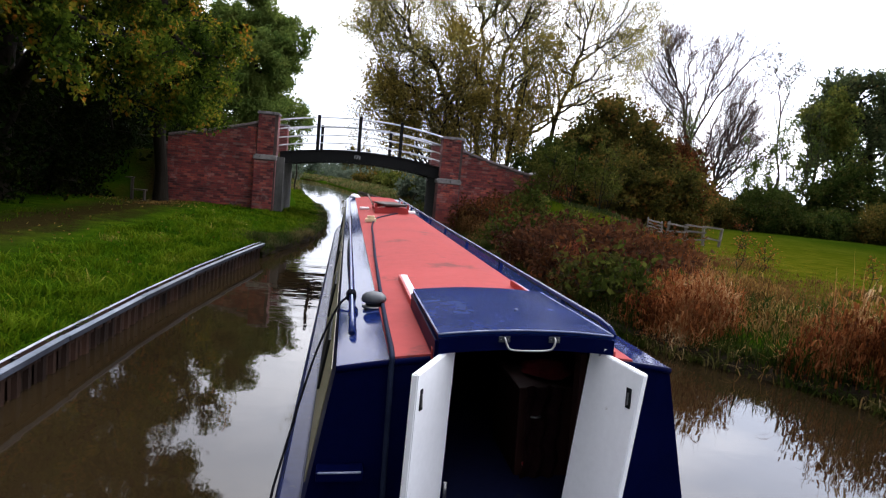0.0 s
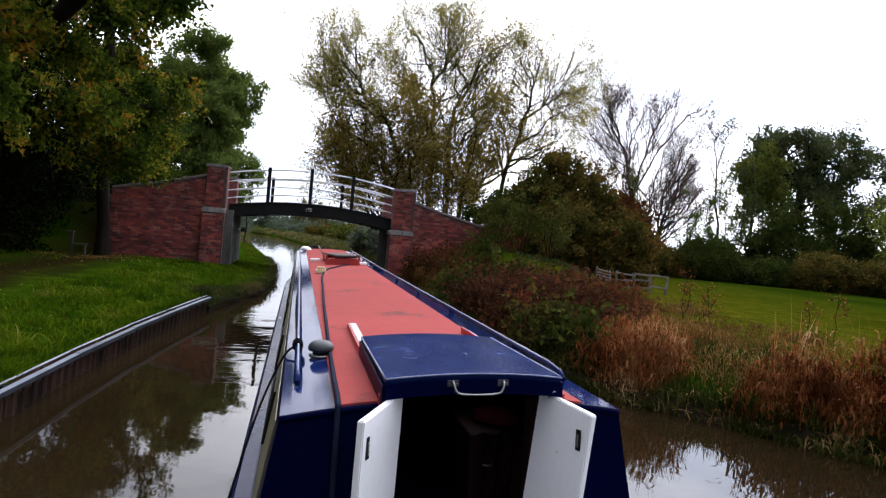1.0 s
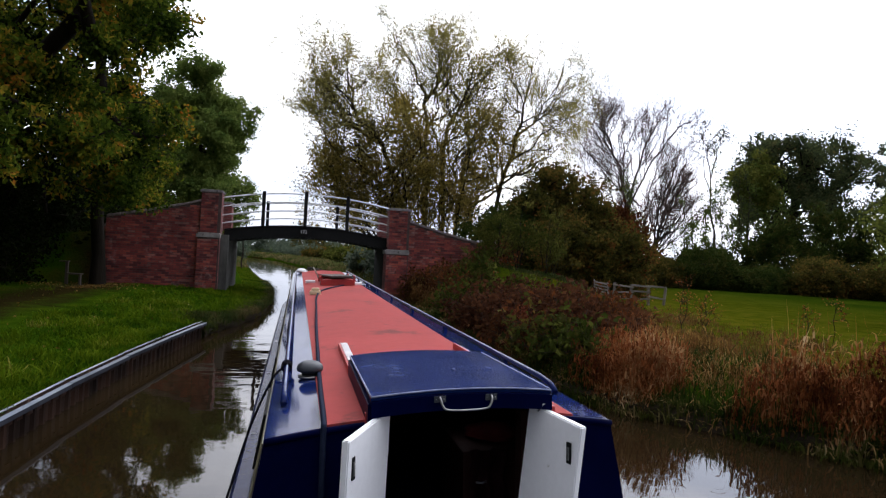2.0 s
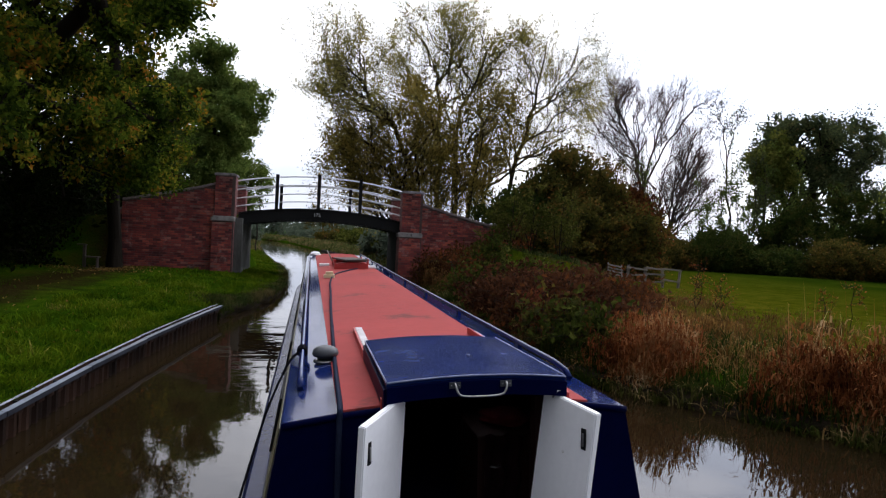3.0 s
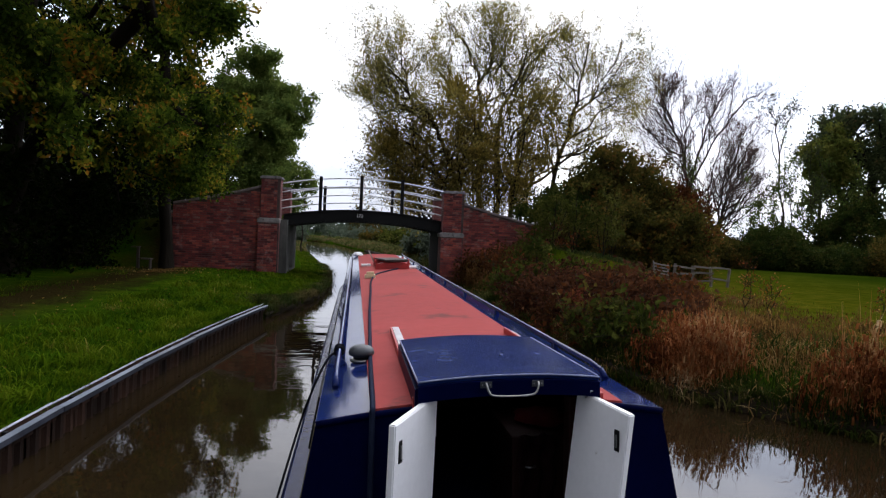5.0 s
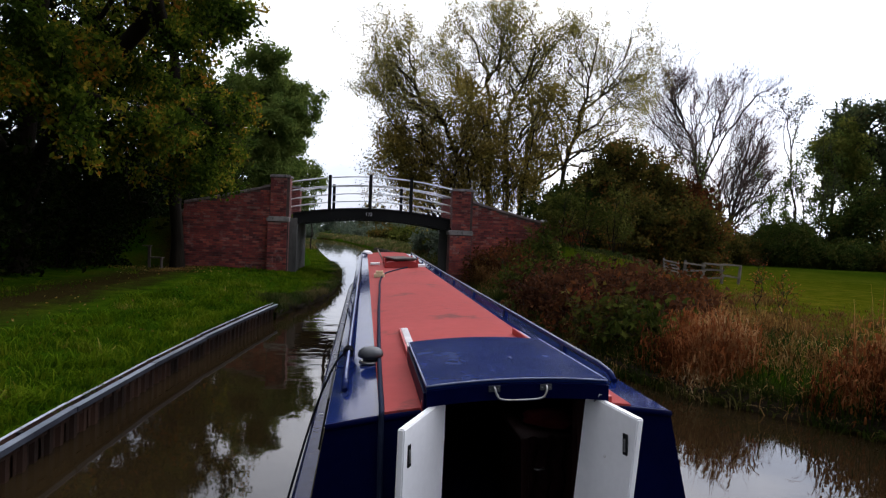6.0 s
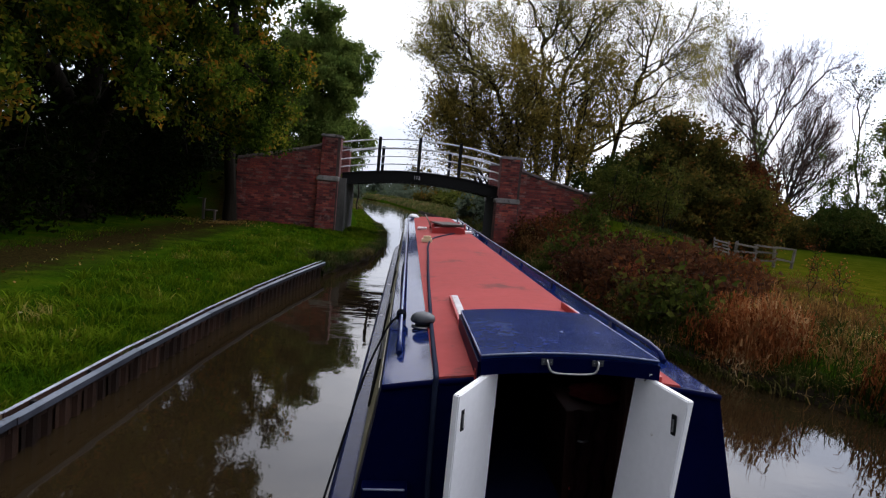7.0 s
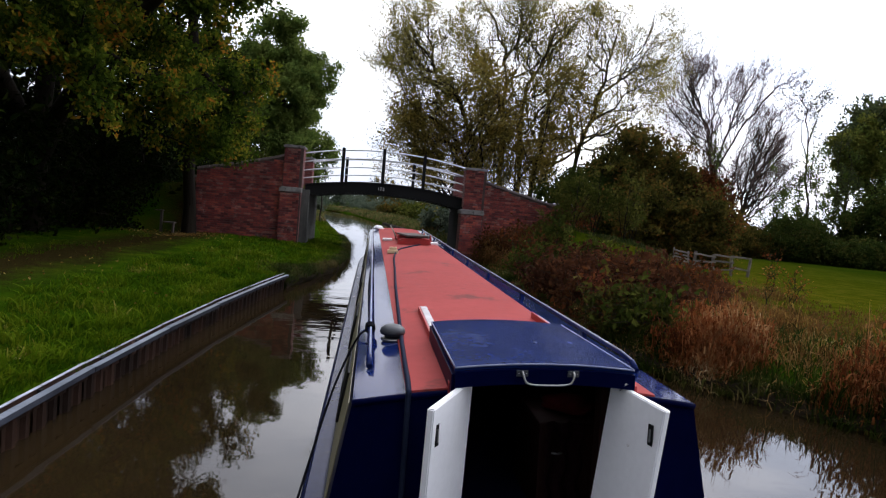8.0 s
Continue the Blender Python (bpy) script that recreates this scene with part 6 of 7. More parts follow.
# ---- steel piling that edges the towpath ----
def build_piling():
    wallp = thing("bank_piling", "rusty steel bank piling with a blue-grey steel waling", "piling", kind="structure")
    y = -8.0
    k = 0
    while y < 11.35:
        y1 = min(y + 1.9, 11.4)
        (xa, xb) = (float(left_edge(y)), float(left_edge(y1 - 0.012)))
        w = 0.006 * math.sin(5 * k)

        def strip(a, c, z0, z1, bevel):
            return prism([(xa + a, y), (xa + c, y), (xb + c, y1 - 0.012), (xb + a, y1 - 0.012)], "z", z0 + w, z1 + w, bevel)
        cap = part("waling", strip(0.052, 0.112, 0.262, 0.312, 0.004), M_CAPFACE, wallp, "steel waling with its face darkened as shaded")
        part("top_plate", strip(0.050, 0.116, 0.314, 0.320, 0.0015), M_CAP, cap, "blue-grey worn top plate")
        part("cap_lip", strip(0.0, 0.024, 0.342, 0.352, 0.003), M_CAPLIP, cap, "worn top lip, lightened as lit from above")
        # web takes the dark pile colour so only the lip's top looks lit
        part("lip_web", strip(0.003, 0.016, 0.296, 0.340, 0), M_PILE, cap)
        part("groove", strip(0.016, 0.050, 0.19, 0.296, 0), M_PILE, cap)
        for yb in (y + 0.3, y + 1.1):
            if yb < y1:
                xbolt = float(left_edge(yb)) + 0.022
                part("bracket", box(xbolt, xbolt + 0.034, yb - 0.022, yb + 0.022, 0.296 + w, 0.333 + w, 0.003), M_BLACK, cap, "dark bracket between lip and waling")
        y, k = y1, k + 1
    proto = array_mesh("pile", *pile_shape(), M_PILE)
    for j, yy in enumerate(np.arange(-8.0, 11.3, 0.21)):
        ob = new("pile", proto)
        ob.parent = wallp
        slope = math.degrees(math.atan2(-(float(left_edge(yy + 0.2)) - float(left_edge(yy))), 0.2))
        ob.matrix_basis = pose(float(left_edge(yy)) + 0.035 + 0.008 * math.sin(3.3 * j), yy, -0.6 + 0.01 * math.sin(7.7 * j), 0, 0, slope)


def pile_shape():
    """One trough-shaped steel sheet, 0.2 m wide."""
    prof = [(0.0, 0.0), (0.0, 0.05), (0.028, 0.085), (0.028, 0.135), (0.0, 0.165), (0.0, 0.2)]
    V, F = [], []
    for x, y in prof:
        V += [(x, y, -0.1), (x, y, 0.86), (x - 0.02, y, -0.1), (x - 0.02, y, 0.86)]
    for k in range(len(prof) - 1):
        a, c = 4 * k, 4 * k + 4
        F += [(a, c, c + 1, a + 1), (a + 2, a + 3, c + 3, c + 2), (a + 1, c + 1, c + 3, a + 3)]
    return V, F


build_piling()

# earth bank face past the piling and along the far side
def bank_face(name, label, edge, y0, y1, sgn, top):
    ys = np.arange(y0, y1, 0.35)
    rng = np.random.default_rng(5)
    V, n = [], len(ys)
    for o, z in ((-0.18, 1.0), (0.02, 0.75), (0.08, 0.35), (0.05, 0.1), (0.16, -0.2)):
        V.append(np.stack([edge(ys) + sgn * (o + rng.normal(size=n) * 0.035), ys, z * top + (0.01 if z > 0.9 else 0) - (0.15 if z < 0 else 0) + rng.normal(size=n) * 0.02], -1))
    V = np.concatenate(V)
    i, j = np.meshgrid(np.arange(4), np.arange(n - 1), indexing="ij")
    a = (i * n + j).ravel()
    ob = new(name, array_mesh(name, V, np.stack([a, a + n, a + n + 1, a + 1], -1), M_MUD, True))
    tagged(ob, label, "bank", kind="structure")


bank_face("bank_left", "worn muddy earth bank below the towpath grass", left_edge, 11.43, 60, 1, 0.24)
bank_face("bank_right", "wet dark earth bank under the reeds", right_edge, -20, 60, -1, 0.2)


# ---- grass, reeds and weeds ----
def blades(X, Y, height, width, rng, lean=0.35, bend=0.5, base=None):
    """Curved blades: three quads' worth of tapering strip each, as two quads and a tip."""
    n = len(X)
    Z = ground_height(X, Y) if base is None else base
    h = height * rng.uniform(0.55, 1.25, n)
    a = rng.uniform(0, 2 * np.pi, n)
    l = lean * rng.uniform(0.1, 1.2, n) * h
    dx, dy = np.cos(a), np.sin(a)
    sx, sy = -np.sin(a + rng.normal(size=n) * 0.8), np.cos(a + rng.normal(size=n) * 0.8)
    w = width * rng.uniform(0.6, 1.3, n)
    rows = []
    for u, ww in ((0.0, 1.0), (0.45, 0.85), (0.8, 0.55), (1.0, 0.08)):
        off = l * u ** 1.8
        zz = Z - 0.03 + h * (u - bend * 0.3 * u ** 3)
        for s in (-0.5, 0.5):
            rows.append(np.stack([X + dx * off + sx * w * ww * s, Y + dy * off + sy * w * ww * s, zz], -1))
    V = np.stack(rows, 1).reshape(-1, 3)
    f = np.array([[0, 1, 3, 2], [2, 3, 5, 4], [4, 5, 7, 6]])
    F = (f[None] + (8 * np.arange(n))[:, None, None]).reshape(-1, 4)
    return V, F


def stuff(name, label, category, V, F, material):
    ob = new(name, array_mesh(name, V, F, material))
    return tagged(ob, label, category, kind="stuff")


rng = np.random.default_rng(77)
# towpath turf, thick near the water and thin on the worn path
n = 60000
Y = rng.uniform(0, 1, n) ** 1.2 * 30 - 1.0
D = 0.06 + rng.exponential(1.6, n)
X = left_edge(Y) - D
keep = (D < 9) & ((np.abs(X + 6.2) > 1.0) | (rng.uniform(size=n) < 0.05))
X, Y, D = X[keep], Y[keep], D[keep]
V, F = blades(X, Y, 0.075 + 0.05 * np.exp(-D * 2), 0.013 + 0.0006 * Y, rng, 0.8)
stuff("grass", "short green towpath grass with longer tufts by the water", "grass", V, F, L_GRASS)
# taller tufts scattered through the turf
n = 620
cy, cd = rng.uniform(0, 1, n) ** 1.3 * 22 - 0.5, 0.15 + rng.exponential(1.3, n)
per = 34
Y = np.repeat(cy, per) + rng.normal(size=n * per) * 0.09
X = left_edge(Y) - np.repeat(cd, per) + rng.normal(size=n * per) * 0.09
keep = (X < left_edge(Y) - 0.05) & (np.abs(X + 6.2) > 0.9)
H = np.repeat(rng.uniform(0.12, 0.26, n), per)
V, F = blades(X[keep], Y[keep], H[keep], 0.016, rng, 0.9, 1.2)
stuff("grass_tufts", "coarse yellow-green tufts in the towpath turf", "grass", V, F, L_TUFT)
# ragged blades lying over the steel lip
n = 2600
Y = rng.uniform(-1, 11.4, n)
X = left_edge(Y) - 0.05 + 0.03 * np.sin(2.3 * Y) + rng.normal(size=n) * 0.02
V, F = blades(X, Y, 0.13 + 0.05 * np.sin(1.7 * Y), 0.012, rng, 0.9, 1.8, base=0.31 + 0 * X)
stuff("edge_grass", "ragged grass lying over the piling edge", "grass", V, F, L_GRASS)
# tufts that hang over the earth bank
n = 5000
Y = rng.uniform(11.2, 30, n)
X = left_edge(Y) + rng.normal(size=n) * 0.10 - 0.05
V, F = blades(X, Y, 0.28, 0.016, rng, 1.0, 1.6, base=0.17 + 0 * X)
stuff("bank_grass", "brown dead stems and rough grass hanging over the bank", "grass", V, F, L_FARREED)
# meadow
n = 5000
Y = rng.uniform(0, 20, n)
X = right_edge(Y) + 1.6 + rng.uniform(0, 1, n) ** 2.2 * 9
keep = hump(X, Y) < 0.4
V, F = blades(X[keep], Y[keep], 0.10, 0.016, rng, 0.9)
stuff("meadow_grass", "yellow-green meadow grass", "grass", V, F, L_MEADOW)


def clumps(n, per, spread, yr, dr, rng):
    cy = rng.uniform(*yr, n)
    cd = rng.uniform(*dr, n)
    Yc = np.repeat(cy, per) + rng.normal(size=n * per) * spread
    Dc = np.repeat(cd, per) + rng.normal(size=n * per) * spread
    return right_edge(Yc) + Dc, Yc, np.repeat(rng.uniform(0.6, 1.25, n), per)


for name, label, material, args, tall, wide, lean, bend in (
        ("bent_reeds", "broken straw-coloured reeds bent over the water", L_STRAW, (40, 16, 0.12, (1.8, 7.0), (-0.05, 0.45)), 0.42, 0.014, 1.0, 2.0),
        ("sedge", "green and straw-coloured sedge drooping into the water", L_REEDGREEN, (120, 50, 0.16, (5.6, 19), (-0.15, 0.3)), 0.36, 0.018, 0.9, 1.6),
        ("low_sedge", "dull green sedge tufts at the foot of the bank", L_REEDGREEN, (170, 50, 0.15, (-6, 6), (-0.10, 0.25)), 0.30, 0.020, 1.0, 1.8),
        ("dry_grass", "straw-coloured rank grass behind the reeds", L_STRAW, (110, 55, 0.30, (2.5, 13), (0.9, 2.6)), 0.34, 0.014, 0.9, 1.3),
        ("rank_grass", "coarse green grass on the bank behind the reeds", L_REEDGREEN, (150, 60, 0.25, (-6, 19), (0.2, 3.2)), 0.42, 0.016, 0.7, 1.1)):
    X, Y, S = clumps(*args, rng)
    V, F = blades(X, Y, tall * S, wide, rng, lean, bend, base=np.maximum(ground_height(X, Y), 0.0))
    stuff(name, label, "reeds" if "reed" in name else "weeds" if "weed" in name else "grass", V, F, material)


n = 7000
X, Y = rng.uniform(5.0, 10.8, n), rng.uniform(15.4, 20.2, n)
keep = (rng.uniform(size=n) < 0.5 + 0.5 * np.sin(3.1 * X) * np.sin(2.3 * Y)) & ~((Y > 19.85) & (X < 6.75))
V, F = blades(X[keep], Y[keep], 0.26, 0.022, rng, 0.8, 1.0)
stuff("bank_top_grass", "rough green and straw grass on the bridge embankment", "grass", V, F, L_FARREED)


def stands(places, per, spread, rng):
    """Stalk feet gathered in stands; each place is y, distance from the water and height."""
    P = np.repeat(np.array(places), per, axis=0)
    Y = P[:, 0] + rng.normal(size=len(P)) * spread
    return right_edge(Y) + np.maximum(P[:, 1] + rng.normal(size=len(P)) * spread, -0.05), Y, P[:, 2]


def leafy_stalks(X, Y, H, rng, count, leaf, wide):
    """Upright stalks with drooping leaves all the way up."""
    foot = np.maximum(ground_height(X, Y), 0.0)
    V1, F1 = blades(X, Y, H, 0.008, rng, 0.18, 0.2, base=foot)
    n = len(X) * count
    u = rng.uniform(0.12, 0.86, n)
    Xl, Yl = np.repeat(X, count) + rng.normal(size=n) * 0.05, np.repeat(Y, count) + rng.normal(size=n) * 0.05
    V2, F2 = blades(Xl, Yl, leaf, wide, rng, 0.9, 2.2, base=np.repeat(foot, count) + u * np.repeat(H, count) * 0.92)
    return np.concatenate([V1, V2]), np.concatenate([F1, F2 + len(V1)])


REED_STANDS = [(5.75, 0.15, 0.7), (5.6, 0.45, 0.9), (5.35, 0.1, 0.8), (5.2, 0.35, 1.0), (5.05, 0.1, 0.75), (5.1, 0.6, 0.85), (3.75, 0.15, 0.85), (3.7, 0.5, 1.1), (3.4, 0.2, 1.0), (3.25, 0.55, 1.12), (3.0, 0.15, 0.85), (2.8, 0.6, 1.1), (6.3, 0.9, 0.7), (2.5, 0.1, 0.7), (0.2, 0.5, 0.5)]
X, Y, H = stands(REED_STANDS, 70, 0.12, rng)
H = H * rng.uniform(0.62, 1.24, len(H))
V, F = leafy_stalks(X, Y, H, rng, 10, 0.18, 0.019)
stuff("reeds", "russet dead reeds in leafy stands along the water's edge", "reeds", V, F, L_REED)
X, Y, H = stands([(4.2, 0.05, 0.5), (3.8, 0.0, 0.6), (3.4, 0.0, 0.55), (3.0, 0.0, 0.55), (4.6, 0.05, 0.35), (6.4, 0.1, 0.5), (7.2, 0.1, 0.5), (7.9, 0.2, 0.6), (2.4, 0.1, 0.5), (1.4, 0.2, 0.4)], 70, 0.16, rng)
V, F = blades(X, Y, H, 0.018, rng, 0.35, 0.5, base=np.maximum(ground_height(X, Y), 0.0))
stuff("green_rushes", "upright dark green rushes at the foot of the reeds", "rushes", V, F, L_REEDGREEN)
WEED_STANDS = [(2.6, 0.45, 1.1), (2.3, 0.75, 1.15), (2.0, 0.5, 1.1), (1.7, 0.85, 1.1), (1.4, 0.5, 0.95), (1.1, 0.7, 0.8), (2.8, 0.9, 1.0), (7.6, 0.6, 0.75), (8.2, 0.4, 0.7), (8.9, 0.6, 0.8), (9.6, 0.9, 0.7), (10.4, 0.6, 0.7), (11.2, 1.1, 0.65), (12.0, 0.6, 0.65), (10.0, 1.6, 0.6), (0.4, 0.4, 0.4)]
X, Y, H = stands(WEED_STANDS, 44, 0.15, rng)
H = H * rng.uniform(0.7, 1.08, len(H))
foot = np.maximum(ground_height(X, Y), 0.0)
V, F = blades(X, Y, H, 0.010, rng, 0.12, 0.0, base=foot)
n = len(X) * 46
u = rng.uniform(0.25, 1.0, n)
C = np.stack([np.repeat(X, 46) + rng.normal(size=n) * 0.04, np.repeat(Y, 46) + rng.normal(size=n) * 0.04, np.repeat(foot, 46) + u * np.repeat(H, 46)], -1)
V2, F2 = leaf_quads(C, 0.05, rng, 0.5, -0.4)
Xs, Ys, Hs = stands(WEED_STANDS, 40, 0.2, rng)
V3, F3 = leafy_stalks(Xs, Ys, Hs * 0.6, rng, 5, 0.2, 0.024)
V, F = np.concatenate([V, V2, V3]), np.concatenate([F, F2 + len(V), F3 + len(V) + len(V2)])
stuff("red_weeds", "dark red-brown seeding weeds among the reeds", "weeds", V, F, L_REDWEED)
WALL_WEEDS = [(19.3, 0.25, 1.35), (18.7, 0.45, 1.3), (18.0, 0.3, 1.1), (19.4, 0.9, 1.5), (18.5, 1.2, 1.35), (17.3, 0.5, 0.95), (19.4, 1.7, 1.6), (16.4, 0.4, 0.8), (19.2, 2.5, 1.5)]
X, Y, H = stands(WALL_WEEDS, 34, 0.20, rng)
V, F = leafy_stalks(X, Y, H * rng.uniform(0.6, 1.05, len(H)), rng, 12, 0.12, 0.034)
stuff("tall_weeds", "tall withered russet weeds below the bridge wall", "weeds", V, F, L_WALLWEED)
places = [(y, d, h) for y, d, h in zip(rng.uniform(7.2, 17.0, 46), rng.uniform(0.1, 2.6, 46), rng.uniform(0.35, 0.8, 46))]
X, Y, H = stands(places, 20, 0.16, rng)
V, F = leafy_stalks(X, Y, H * rng.uniform(0.6, 1.1, len(H)), rng, 9, 0.11, 0.022)
stuff("bank_weeds", "straggling brown and green weeds among the brambles", "weeds", V, F, L_WALLWEED)
places = [(y, d, h) for y, d, h in zip(rng.uniform(4.2, 9.5, 30), rng.uniform(0.9, 3.6, 30), rng.uniform(0.3, 0.65, 30))]
X, Y, H = stands(places, 24, 0.17, rng)
V, F = leafy_stalks(X, Y, H * rng.uniform(0.5, 1.1, len(H)), rng, 6, 0.15, 0.014)
stuff("dry_weeds", "rank dull straw-coloured weeds between reeds and meadow", "weeds", V, F, L_DRYWEED)
places = [(y, d, h) for y, d, h in zip(rng.uniform(6.5, 15, 60), rng.uniform(2.2, 7.5, 60), rng.uniform(0.2, 0.5, 60))]
X, Y, H = stands(places, 22, 0.3, rng)
V, F = leafy_stalks(X, Y, H * rng.uniform(0.5, 1.1, len(H)), rng, 7, 0.12, 0.018)
stuff("withered_weeds", "low brown withered weeds at the edge of the meadow", "weeds", V, F, L_WALLWEED)
n = 420
Y = 11.45 + rng.uniform(0, 1, n) ** 1.8 * 7.0
X = left_edge(Y) + 0.05 - np.abs(rng.normal(size=n)) * 0.22
V, F = leafy_stalks(X, Y, 0.15 + 0.20 * np.exp(-(Y - 11.45) / 1.6), rng, 7, 0.10, 0.014)
stuff("dead_weeds", "brown withered weeds at the end of the piling", "weeds", V, F, L_FARREED)
# brambles and weeds
BRAMBLES = [(4.2, 12.4, 0.8, 0.65, L_BRAMBLE), (5.2, 11.2, 0.9, 0.62, L_BRAMBLE), (4.5, 15.5, 0.8, 0.9, L_RUST), (4.4, 17.8, 0.7, 1.0, L_RUST), (5.8, 13.6, 0.9, 0.5, L_BRAMBLE), (5.4, 17.6, 0.8, 0.55, L_HAW), (4.2, 9.8, 0.8, 0.75, L_BRAMBLE),
            (3.7, 19.2, 0.5, 1.2, L_RUST), (4.9, 19.4, 0.6, 1.2, L_RUST), (5.2, 8.6, 0.7, 0.7, L_RUST), (5.1, 13.0, 0.8, 0.55, L_BRAMBLE), (3.75, 9.2, 0.6, 0.7, L_BRAMBLE), (3.65, 7.6, 0.45, 0.55, L_HAW), (3.6, 8.3, 0.5, 0.55, L_RUST), (4.4, 7.7, 0.6, 0.75, L_BRAMBLE),
            (4.5, 8.9, 0.7, 0.85, L_BRAMBLE), (3.65, 10.6, 0.6, 0.8, L_BRAMBLE), (3.7, 12.0, 0.6, 0.7, L_BRAMBLE), (4.7, 10.3, 0.8, 0.7, L_BRAMBLE), (4.0, 14.6, 0.6, 0.8, L_SHRUB), (6.6, 20.6, 1.0, 1.2, L_RUST), (6.2, 10.8, 0.8, 0.6, L_RUST), (3.9, 6.9, 0.4, 0.5, L_SHRUB)]
for k, (x, y, w, h, lf) in enumerate(BRAMBLES):
    g = on_ground(x, y, -0.05)
    tree("bramble", "tangled bramble with rusty autumn leaves" if lf is L_RUST else "dark red-brown withered bramble on the bank" if lf is L_BRAMBLE else "dark green tangled bramble on the bank", [[g, (x, y, g[2] + h * 0.3), (x + 0.1, y, g[2] + h * 0.6)]], [(x, y, g[2] + h * 0.42, w, w, h * 0.5, 60)],
         lf, M_BARK_GREY, 150 + k, "bramble", clump=4, tight=0.22, inner=0.3, leaves=26, spread=0.26, size=0.13, twigs=4, twig_len=0.45, twig_r=0.004, trunk_r=0.02, tip_r=0.005, step=0.4, group="bank brambles")
for k, (x, y, h, lf) in enumerate([(4.2, 14.0, 1.75, L_SHRUB), (4.9, 13.2, 1.2, L_SHRUB), (6.3, 19.0, 2.2, L_ASH), (7.2, 19.3, 2.7, L_ASH), (8.3, 19.2, 2.6, L_ASH), (5.5, 18.8, 2.2, L_ASH), (4.9, 18.4, 1.5, L_ASH), (9.3, 20.8, 2.8, L_HAW)]):
    g = on_ground(x, y, -0.05)
    grown("sapling", "leafy green sapling on the canal bank" if lf is L_SHRUB else "young ash with drooping pale yellow-green leaves", [(0.022, [(x, g[2]), (x + 0.05, g[2] + h * 0.5), (x + 0.1, g[2] + h)]), (0.016, [(x + 0.1, g[2]), (x + 0.3, g[2] + h * 0.4), (x + 0.55, g[2] + h * 0.8)]), (0.016, [(x, g[2]), (x - 0.2, g[2] + h * 0.4), (x - 0.45, g[2] + h * 0.75)])],
          lf, M_BARK, 170 + k, y, shoots=(7, 5, 4), angle=(58, 52, 50), ratio=(0.34, 0.55, 0.6), rise=0.1, leaves=5, size=0.13, slim=0.4, spread=0.07, thin=0.003, first=0.2, droop=0.4, depth=0.2, group="bank saplings")
g = on_ground(8.0, 3.2, -0.05)
tree("sallow_bush", "tall pale-green sallow bush standing over the reeds", [[g, (8.0, 3.2, 2.0), (7.9, 3.2, 4.2)], [g, (8.5, 3.0, 1.8), (8.9, 2.9, 3.8)]],
     [(8.0, 3.2, 3.4, 1.2, 1.2, 1.6, 120), (8.3, 3.1, 2.2, 1.2, 1.1, 1.1, 80)], L_SHRUB, M_BARK, 290, "bush", leaves=60, spread=0.26, size=0.085, slim=0.45, droop=0.3, twigs=5, twig_len=0.5, twig_r=0.004, trunk_r=0.05, tip_r=0.006, step=0.5)
for k, (x, y, h) in enumerate([(7.2, 9.0, 1.35), (7.0, 8.6, 1.0), (7.75, 9.0, 1.0), (8.0, 9.2, 0.8), (9.3, 7.2, 1.1), (9.0, 7.6, 0.9), (6.4, 9.2, 0.8)]):
    g = on_ground(x, y, -0.05)
    tree("dock_stalk", "thin brown seeding dock stalk above the reeds", [[g, (x, y, g[2] + h * 0.5), (x + 0.04, y, g[2] + h)]], [(x + 0.03, y, g[2] + h * 0.78, 0.2, 0.2, h * 0.26, 14)],
         L_REED, M_BARK, 180 + k, "weed", leaves=6, spread=0.08, size=0.045, twigs=2, twig_len=0.14, twig_r=0.003, trunk_r=0.008, tip_r=0.003, step=0.3, group="dock stalks")
# rough growth on both banks beyond the bridge
n = 20000
Y = 24.5 + rng.uniform(0, 1, n) ** 1.5 * 95
left = rng.uniform(size=n) < 0.25
X = np.where(left, left_edge(Y) - 0.1 - np.abs(rng.normal(size=n)) * 0.9, right_edge(Y) + np.abs(rng.normal(size=n)) * 2.0)
tall = np.where(left, 0.3, 0.5) * (0.7 + 0.5 * np.sin(0.7 * Y) ** 2)
keep = ~left | (Y > 46)
V, F = blades(X[keep], Y[keep], tall[keep], 0.03 + 0.0008 * Y[keep], rng, 0.6, 1.0)
stuff("far_reeds", "brown and green rough growth along the far banks", "reeds", V, F, L_FARBANK)
n = 9000
Y = 22.5 + rng.uniform(0, 1, n) ** 1.3 * 26
X = left_edge(Y) - 0.05 - np.abs(rng.normal(size=n)) * 1.6
V, F = blades(X, Y, 0.14, 0.03, rng, 0.8, 1.0)
stuff("far_grass", "bright green towpath grass past the bridge", "grass", V, F, L_TUFT)
# fallen leaves on the towpath
n = 450
Y = rng.uniform(3, 26, n)
X = left_edge(Y) - 0.4 - np.abs(rng.normal(size=n)) * 2.6
C = np.stack([X, Y, ground_height(X, Y) + 0.02], -1)
m = 900
Xd, Yd = -7.1 + rng.normal(size=m) * 0.8, 18.6 + rng.normal(size=m) * 0.6
C = np.concatenate([C, np.stack([Xd, Yd, ground_height(Xd, Yd) + 0.02], -1)])
V, F = leaf_quads(C, 0.05, rng, 0.7)
stuff("leaf_litter", "scattered brown and yellow fallen leaves", "fallen leaves", V, F, L_LITTER)


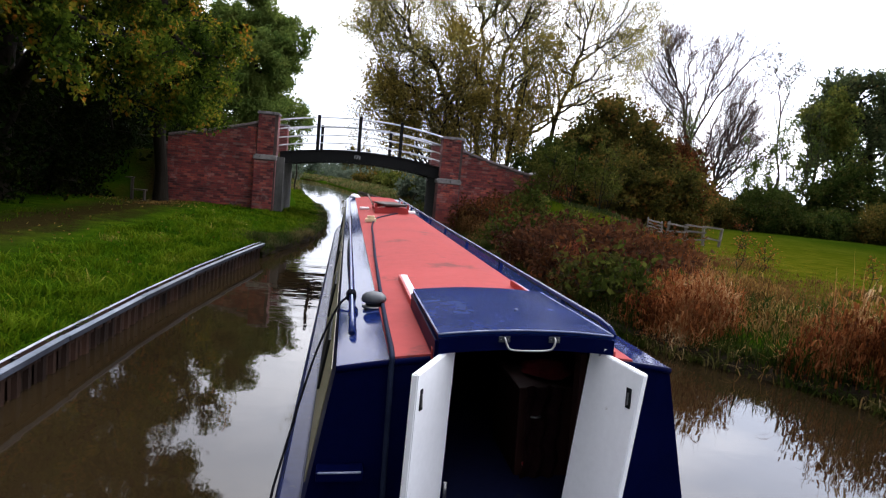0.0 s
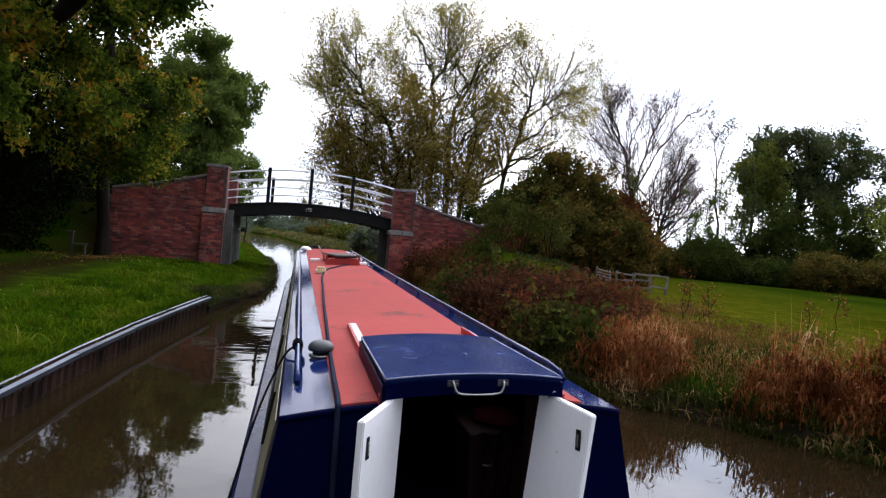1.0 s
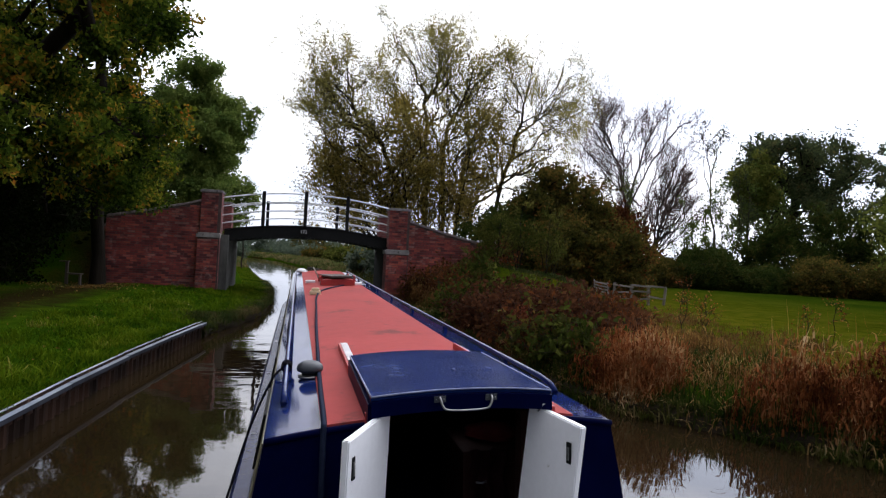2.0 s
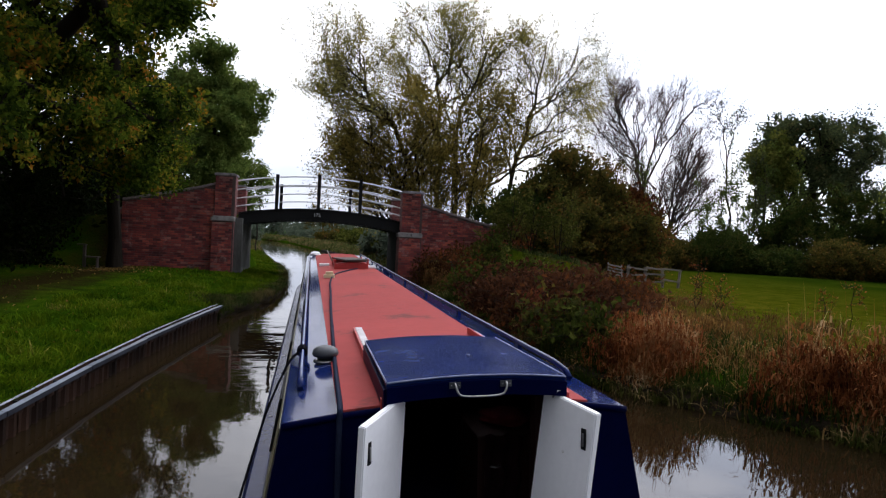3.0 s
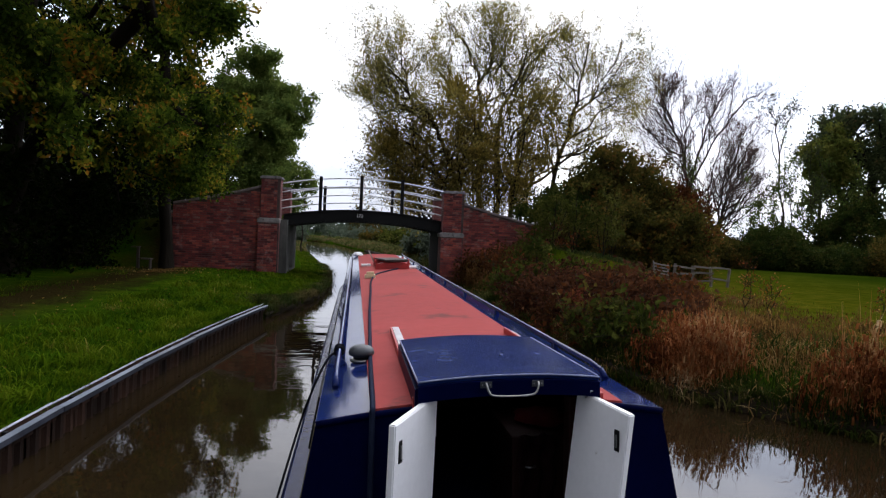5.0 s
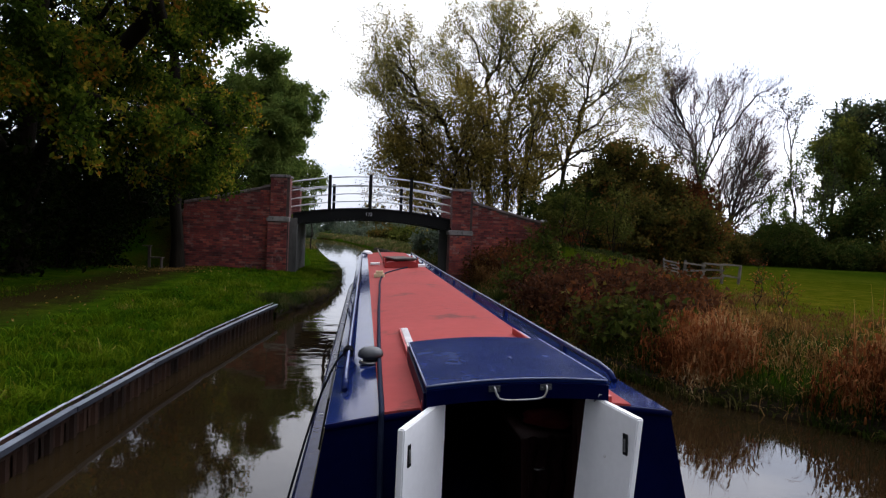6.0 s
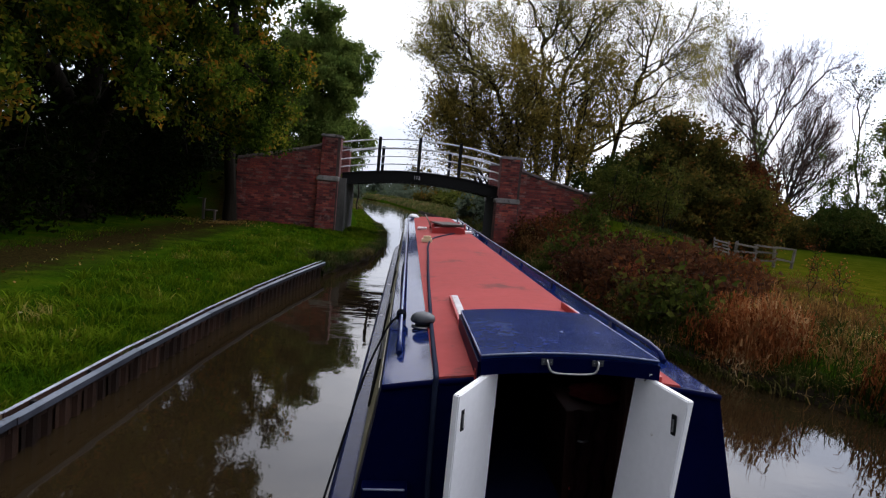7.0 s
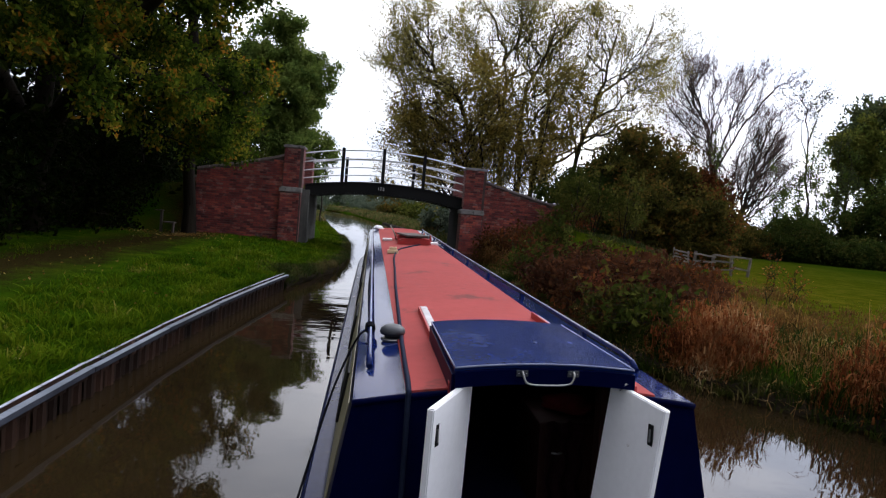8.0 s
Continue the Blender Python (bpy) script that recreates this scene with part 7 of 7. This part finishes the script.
# ---- broken fence in the meadow ----
def build_fence():
    f = thing("field_fence", "old silvered wooden rail fence leaning at the meadow", "fence")
    pts = [(11.75, 20.4), (12.7, 20.6), (13.6, 20.8), (14.45, 21.0)]
    for k, (x, y) in enumerate(pts):
        g = float(ground_height(x, y))
        bm = box(-0.045, 0.045, -0.045, 0.045, -0.2, 0.88 - 0.06 * k, 0.012)
        bm.transform(pose(x, y, g, 3 * math.sin(5 * k), 5 * math.sin(2.3 * k + 1), 9 * k))
        part("post", bm, M_FENCE, f)
    for j, (a, c) in enumerate(zip(pts, pts[1:])):
        for i, (z0, dz) in enumerate(((0.78, -0.07), (0.53, -0.03), (0.26, -0.05))):
            if (i, j) == (1, 2):
                continue
            ga, gc = float(ground_height(*a)), float(ground_height(*c))
            drop = 0.05 * math.sin(4.1 * i + 2.7 * j)
            bm = prism([(-0.02, -0.04), (0.02, -0.04), (0.02, 0.034), (-0.02, 0.04)], "x", -0.06, 1.05, 0.006)
            for v in bm.verts:
                u = v.co.x
                v.co = Vector((a[0] + (c[0] - a[0]) * u, a[1] + (c[1] - a[1]) * u - 0.068 - 0.006 * j + v.co.y, ga + z0 + drop * (1 - u) + (gc - ga + dz) * u + v.co.z * (1 - 0.2 * u)))
            part("rail", bm, M_FENCE, f)
    h = thing("hurdle", "slatted grey wooden hurdle leaning by the fence", "hurdle", on_ground(10.75, 19.4), turn=(-12, 8, 20))
    for k in range(6):
        part("slat", box(-0.42, 0.42, -0.012, 0.012, 0.04 + 0.115 * k, 0.10 + 0.115 * k, 0.004), M_FENCE, h)
    for x in (-0.40, 0.36):
        part("stile", box(x, x + 0.06, 0.013, 0.05, 0.0, 0.74, 0.004), M_FENCE, h)


build_fence()


def build_stile():
    x, y = -7.75, 19.0
    g = float(ground_height(x, y))
    s = thing("stile", "small weathered wooden stile under the trees", "stile", (x, y, g), turn=(0, 0, -8))
    part("post", box(-0.04, 0.04, -0.04, 0.04, -0.2, 0.72, 0.01), M_PLANK, s)
    part("hand_board", box(-0.22, 0.06, -0.06, 0.06, 0.722, 0.76, 0.008), M_PLANK, s)
    step = part("step", box(0.043, 0.46, -0.10, 0.10, 0.34, 0.38, 0.008), M_PLANK, s, "worn step board")
    part("step_leg", box(0.38, 0.43, -0.05, 0.05, -0.2, 0.338, 0.006), M_PLANK, step)


build_stile()


# ---- the bricks of the bridge front, laid in courses ----
def brick_shape(length):
    """A brick's weathered front: a shallow block with chamfered edges, centred."""
    a, h, d, c = length / 2, 0.0325, 0.014, 0.004
    V = [(-a, 0, -h), (a, 0, -h), (a, 0, h), (-a, 0, h), (-a + c, -d, -h + c), (a - c, -d, -h + c), (a - c, -d, h - c), (-a + c, -d, h - c)]
    F = [(4, 5, 6, 7), (0, 1, 5, 4), (1, 2, 6, 5), (2, 3, 7, 6), (3, 0, 4, 7)]
    return np.array(V), np.array(F)


STRETCHER, HEADER = brick_shape(0.215), brick_shape(0.1025)
BRICK_MESH = {k: array_mesh("brick", *shape, M_BRICK_ONE) for k, shape in (("s", STRETCHER), ("h", HEADER))}


def lay_bricks(parent, x0, x1, y, z0, top, single, seed):
    """Courses of bricks on a wall front at y; single(x) tells where each brick is an object of its own."""
    rng = np.random.default_rng(seed)
    xa, xb = min(x0, x1), max(x0, x1)
    bed = [(xa + 0.004, z0), (xb - 0.004, z0), (xb - 0.004, top(xb) - 0.004), ((xa + xb) / 2, top((xa + xb) / 2) - 0.004), (xa + 0.004, top(xa) - 0.004)]
    part("mortar_bed", prism(bed, "y", y - 0.003, y - 0.0005), M_MORTAR, parent, "old grey lime mortar")
    vs, fs, n0 = [], [], 0
    row = 0
    z = z0 + 0.04
    while z < max(top(xa), top(xb)):
        x = xa + 0.006
        first = True
        while x < xb - 0.05:
            kind = "h" if (first and row % 2) or x + 0.215 > xb - 0.004 else "s"
            L = 0.215 if kind == "s" else 0.1025
            if x + L > xb - 0.002:
                break
            xc = x + L / 2
            if z + 0.034 < min(top(x), top(x + L)):
                jx, jy, jz = rng.normal(size=3) * np.array([0.0012, 0.0015, 0.001])
                if single(xc):
                    ob = new("brick", BRICK_MESH[kind])
                    ob.parent = parent
                    ob.matrix_basis = pose(xc + jx, y - 0.002 + jy, z + jz)
                else:
                    V, F = STRETCHER if kind == "s" else HEADER
                    vs.append(V + np.array([xc + jx, y - 0.002 + jy, z + jz]))
                    fs.append(F + n0)
                    n0 += len(V)
            x += L + 0.010
            first = False
        z += 0.075
        row += 1
    if vs:
        tagged(apart("brickwork", np.concatenate(vs), np.concatenate(fs), M_BRICK_MANY, parent), kind="stuff")


def slope_top(x0, x1, z0, z1):
    return lambda x: z0 + (z1 - z0) * min(1.0, max(0.0, (x - x0) / (x1 - x0))) ** 0.85


wing_walls = [o for o in bpy.data.objects if o.name.split(".")[0] == "wing_wall"]
for k, o in enumerate(sorted(wing_walls, key=lambda o: o.name)[:2]):
    if k == 0:
        lay_bricks(o, -4.055, -7.0, 20.05, 0.42, slope_top(-4.05, -7.0, 3.42, 2.70), lambda x: x > -5.75, 1)
    else:
        lay_bricks(o, 3.205, 5.945, 20.05, 0.42, slope_top(3.20, 5.95, 3.16, 2.48), lambda x: x < 4.6, 2)
piers = [o for o in bpy.data.objects if o.name.split(".")[0] == "pillar"]
for k, o in enumerate(sorted(piers, key=lambda o: o.name)[:2]):
    x0, x1, ztop, zl = ((-4.05, -3.38, 3.75, 2.36), (2.44, 3.20, 3.55, 2.12))[k]
    lay_bricks(o, x0, x1, 19.95, zl + 0.004, lambda x: ztop, lambda x: True, 3 + k)
    pier = [c for c in o.children if c.name.split(".")[0] == "pier"][0]
    lay_bricks(pier, x0 - 0.06, x1 - 0.005, 19.90, 0.42, lambda x: zl - 0.172, lambda x: True, 5 + k)
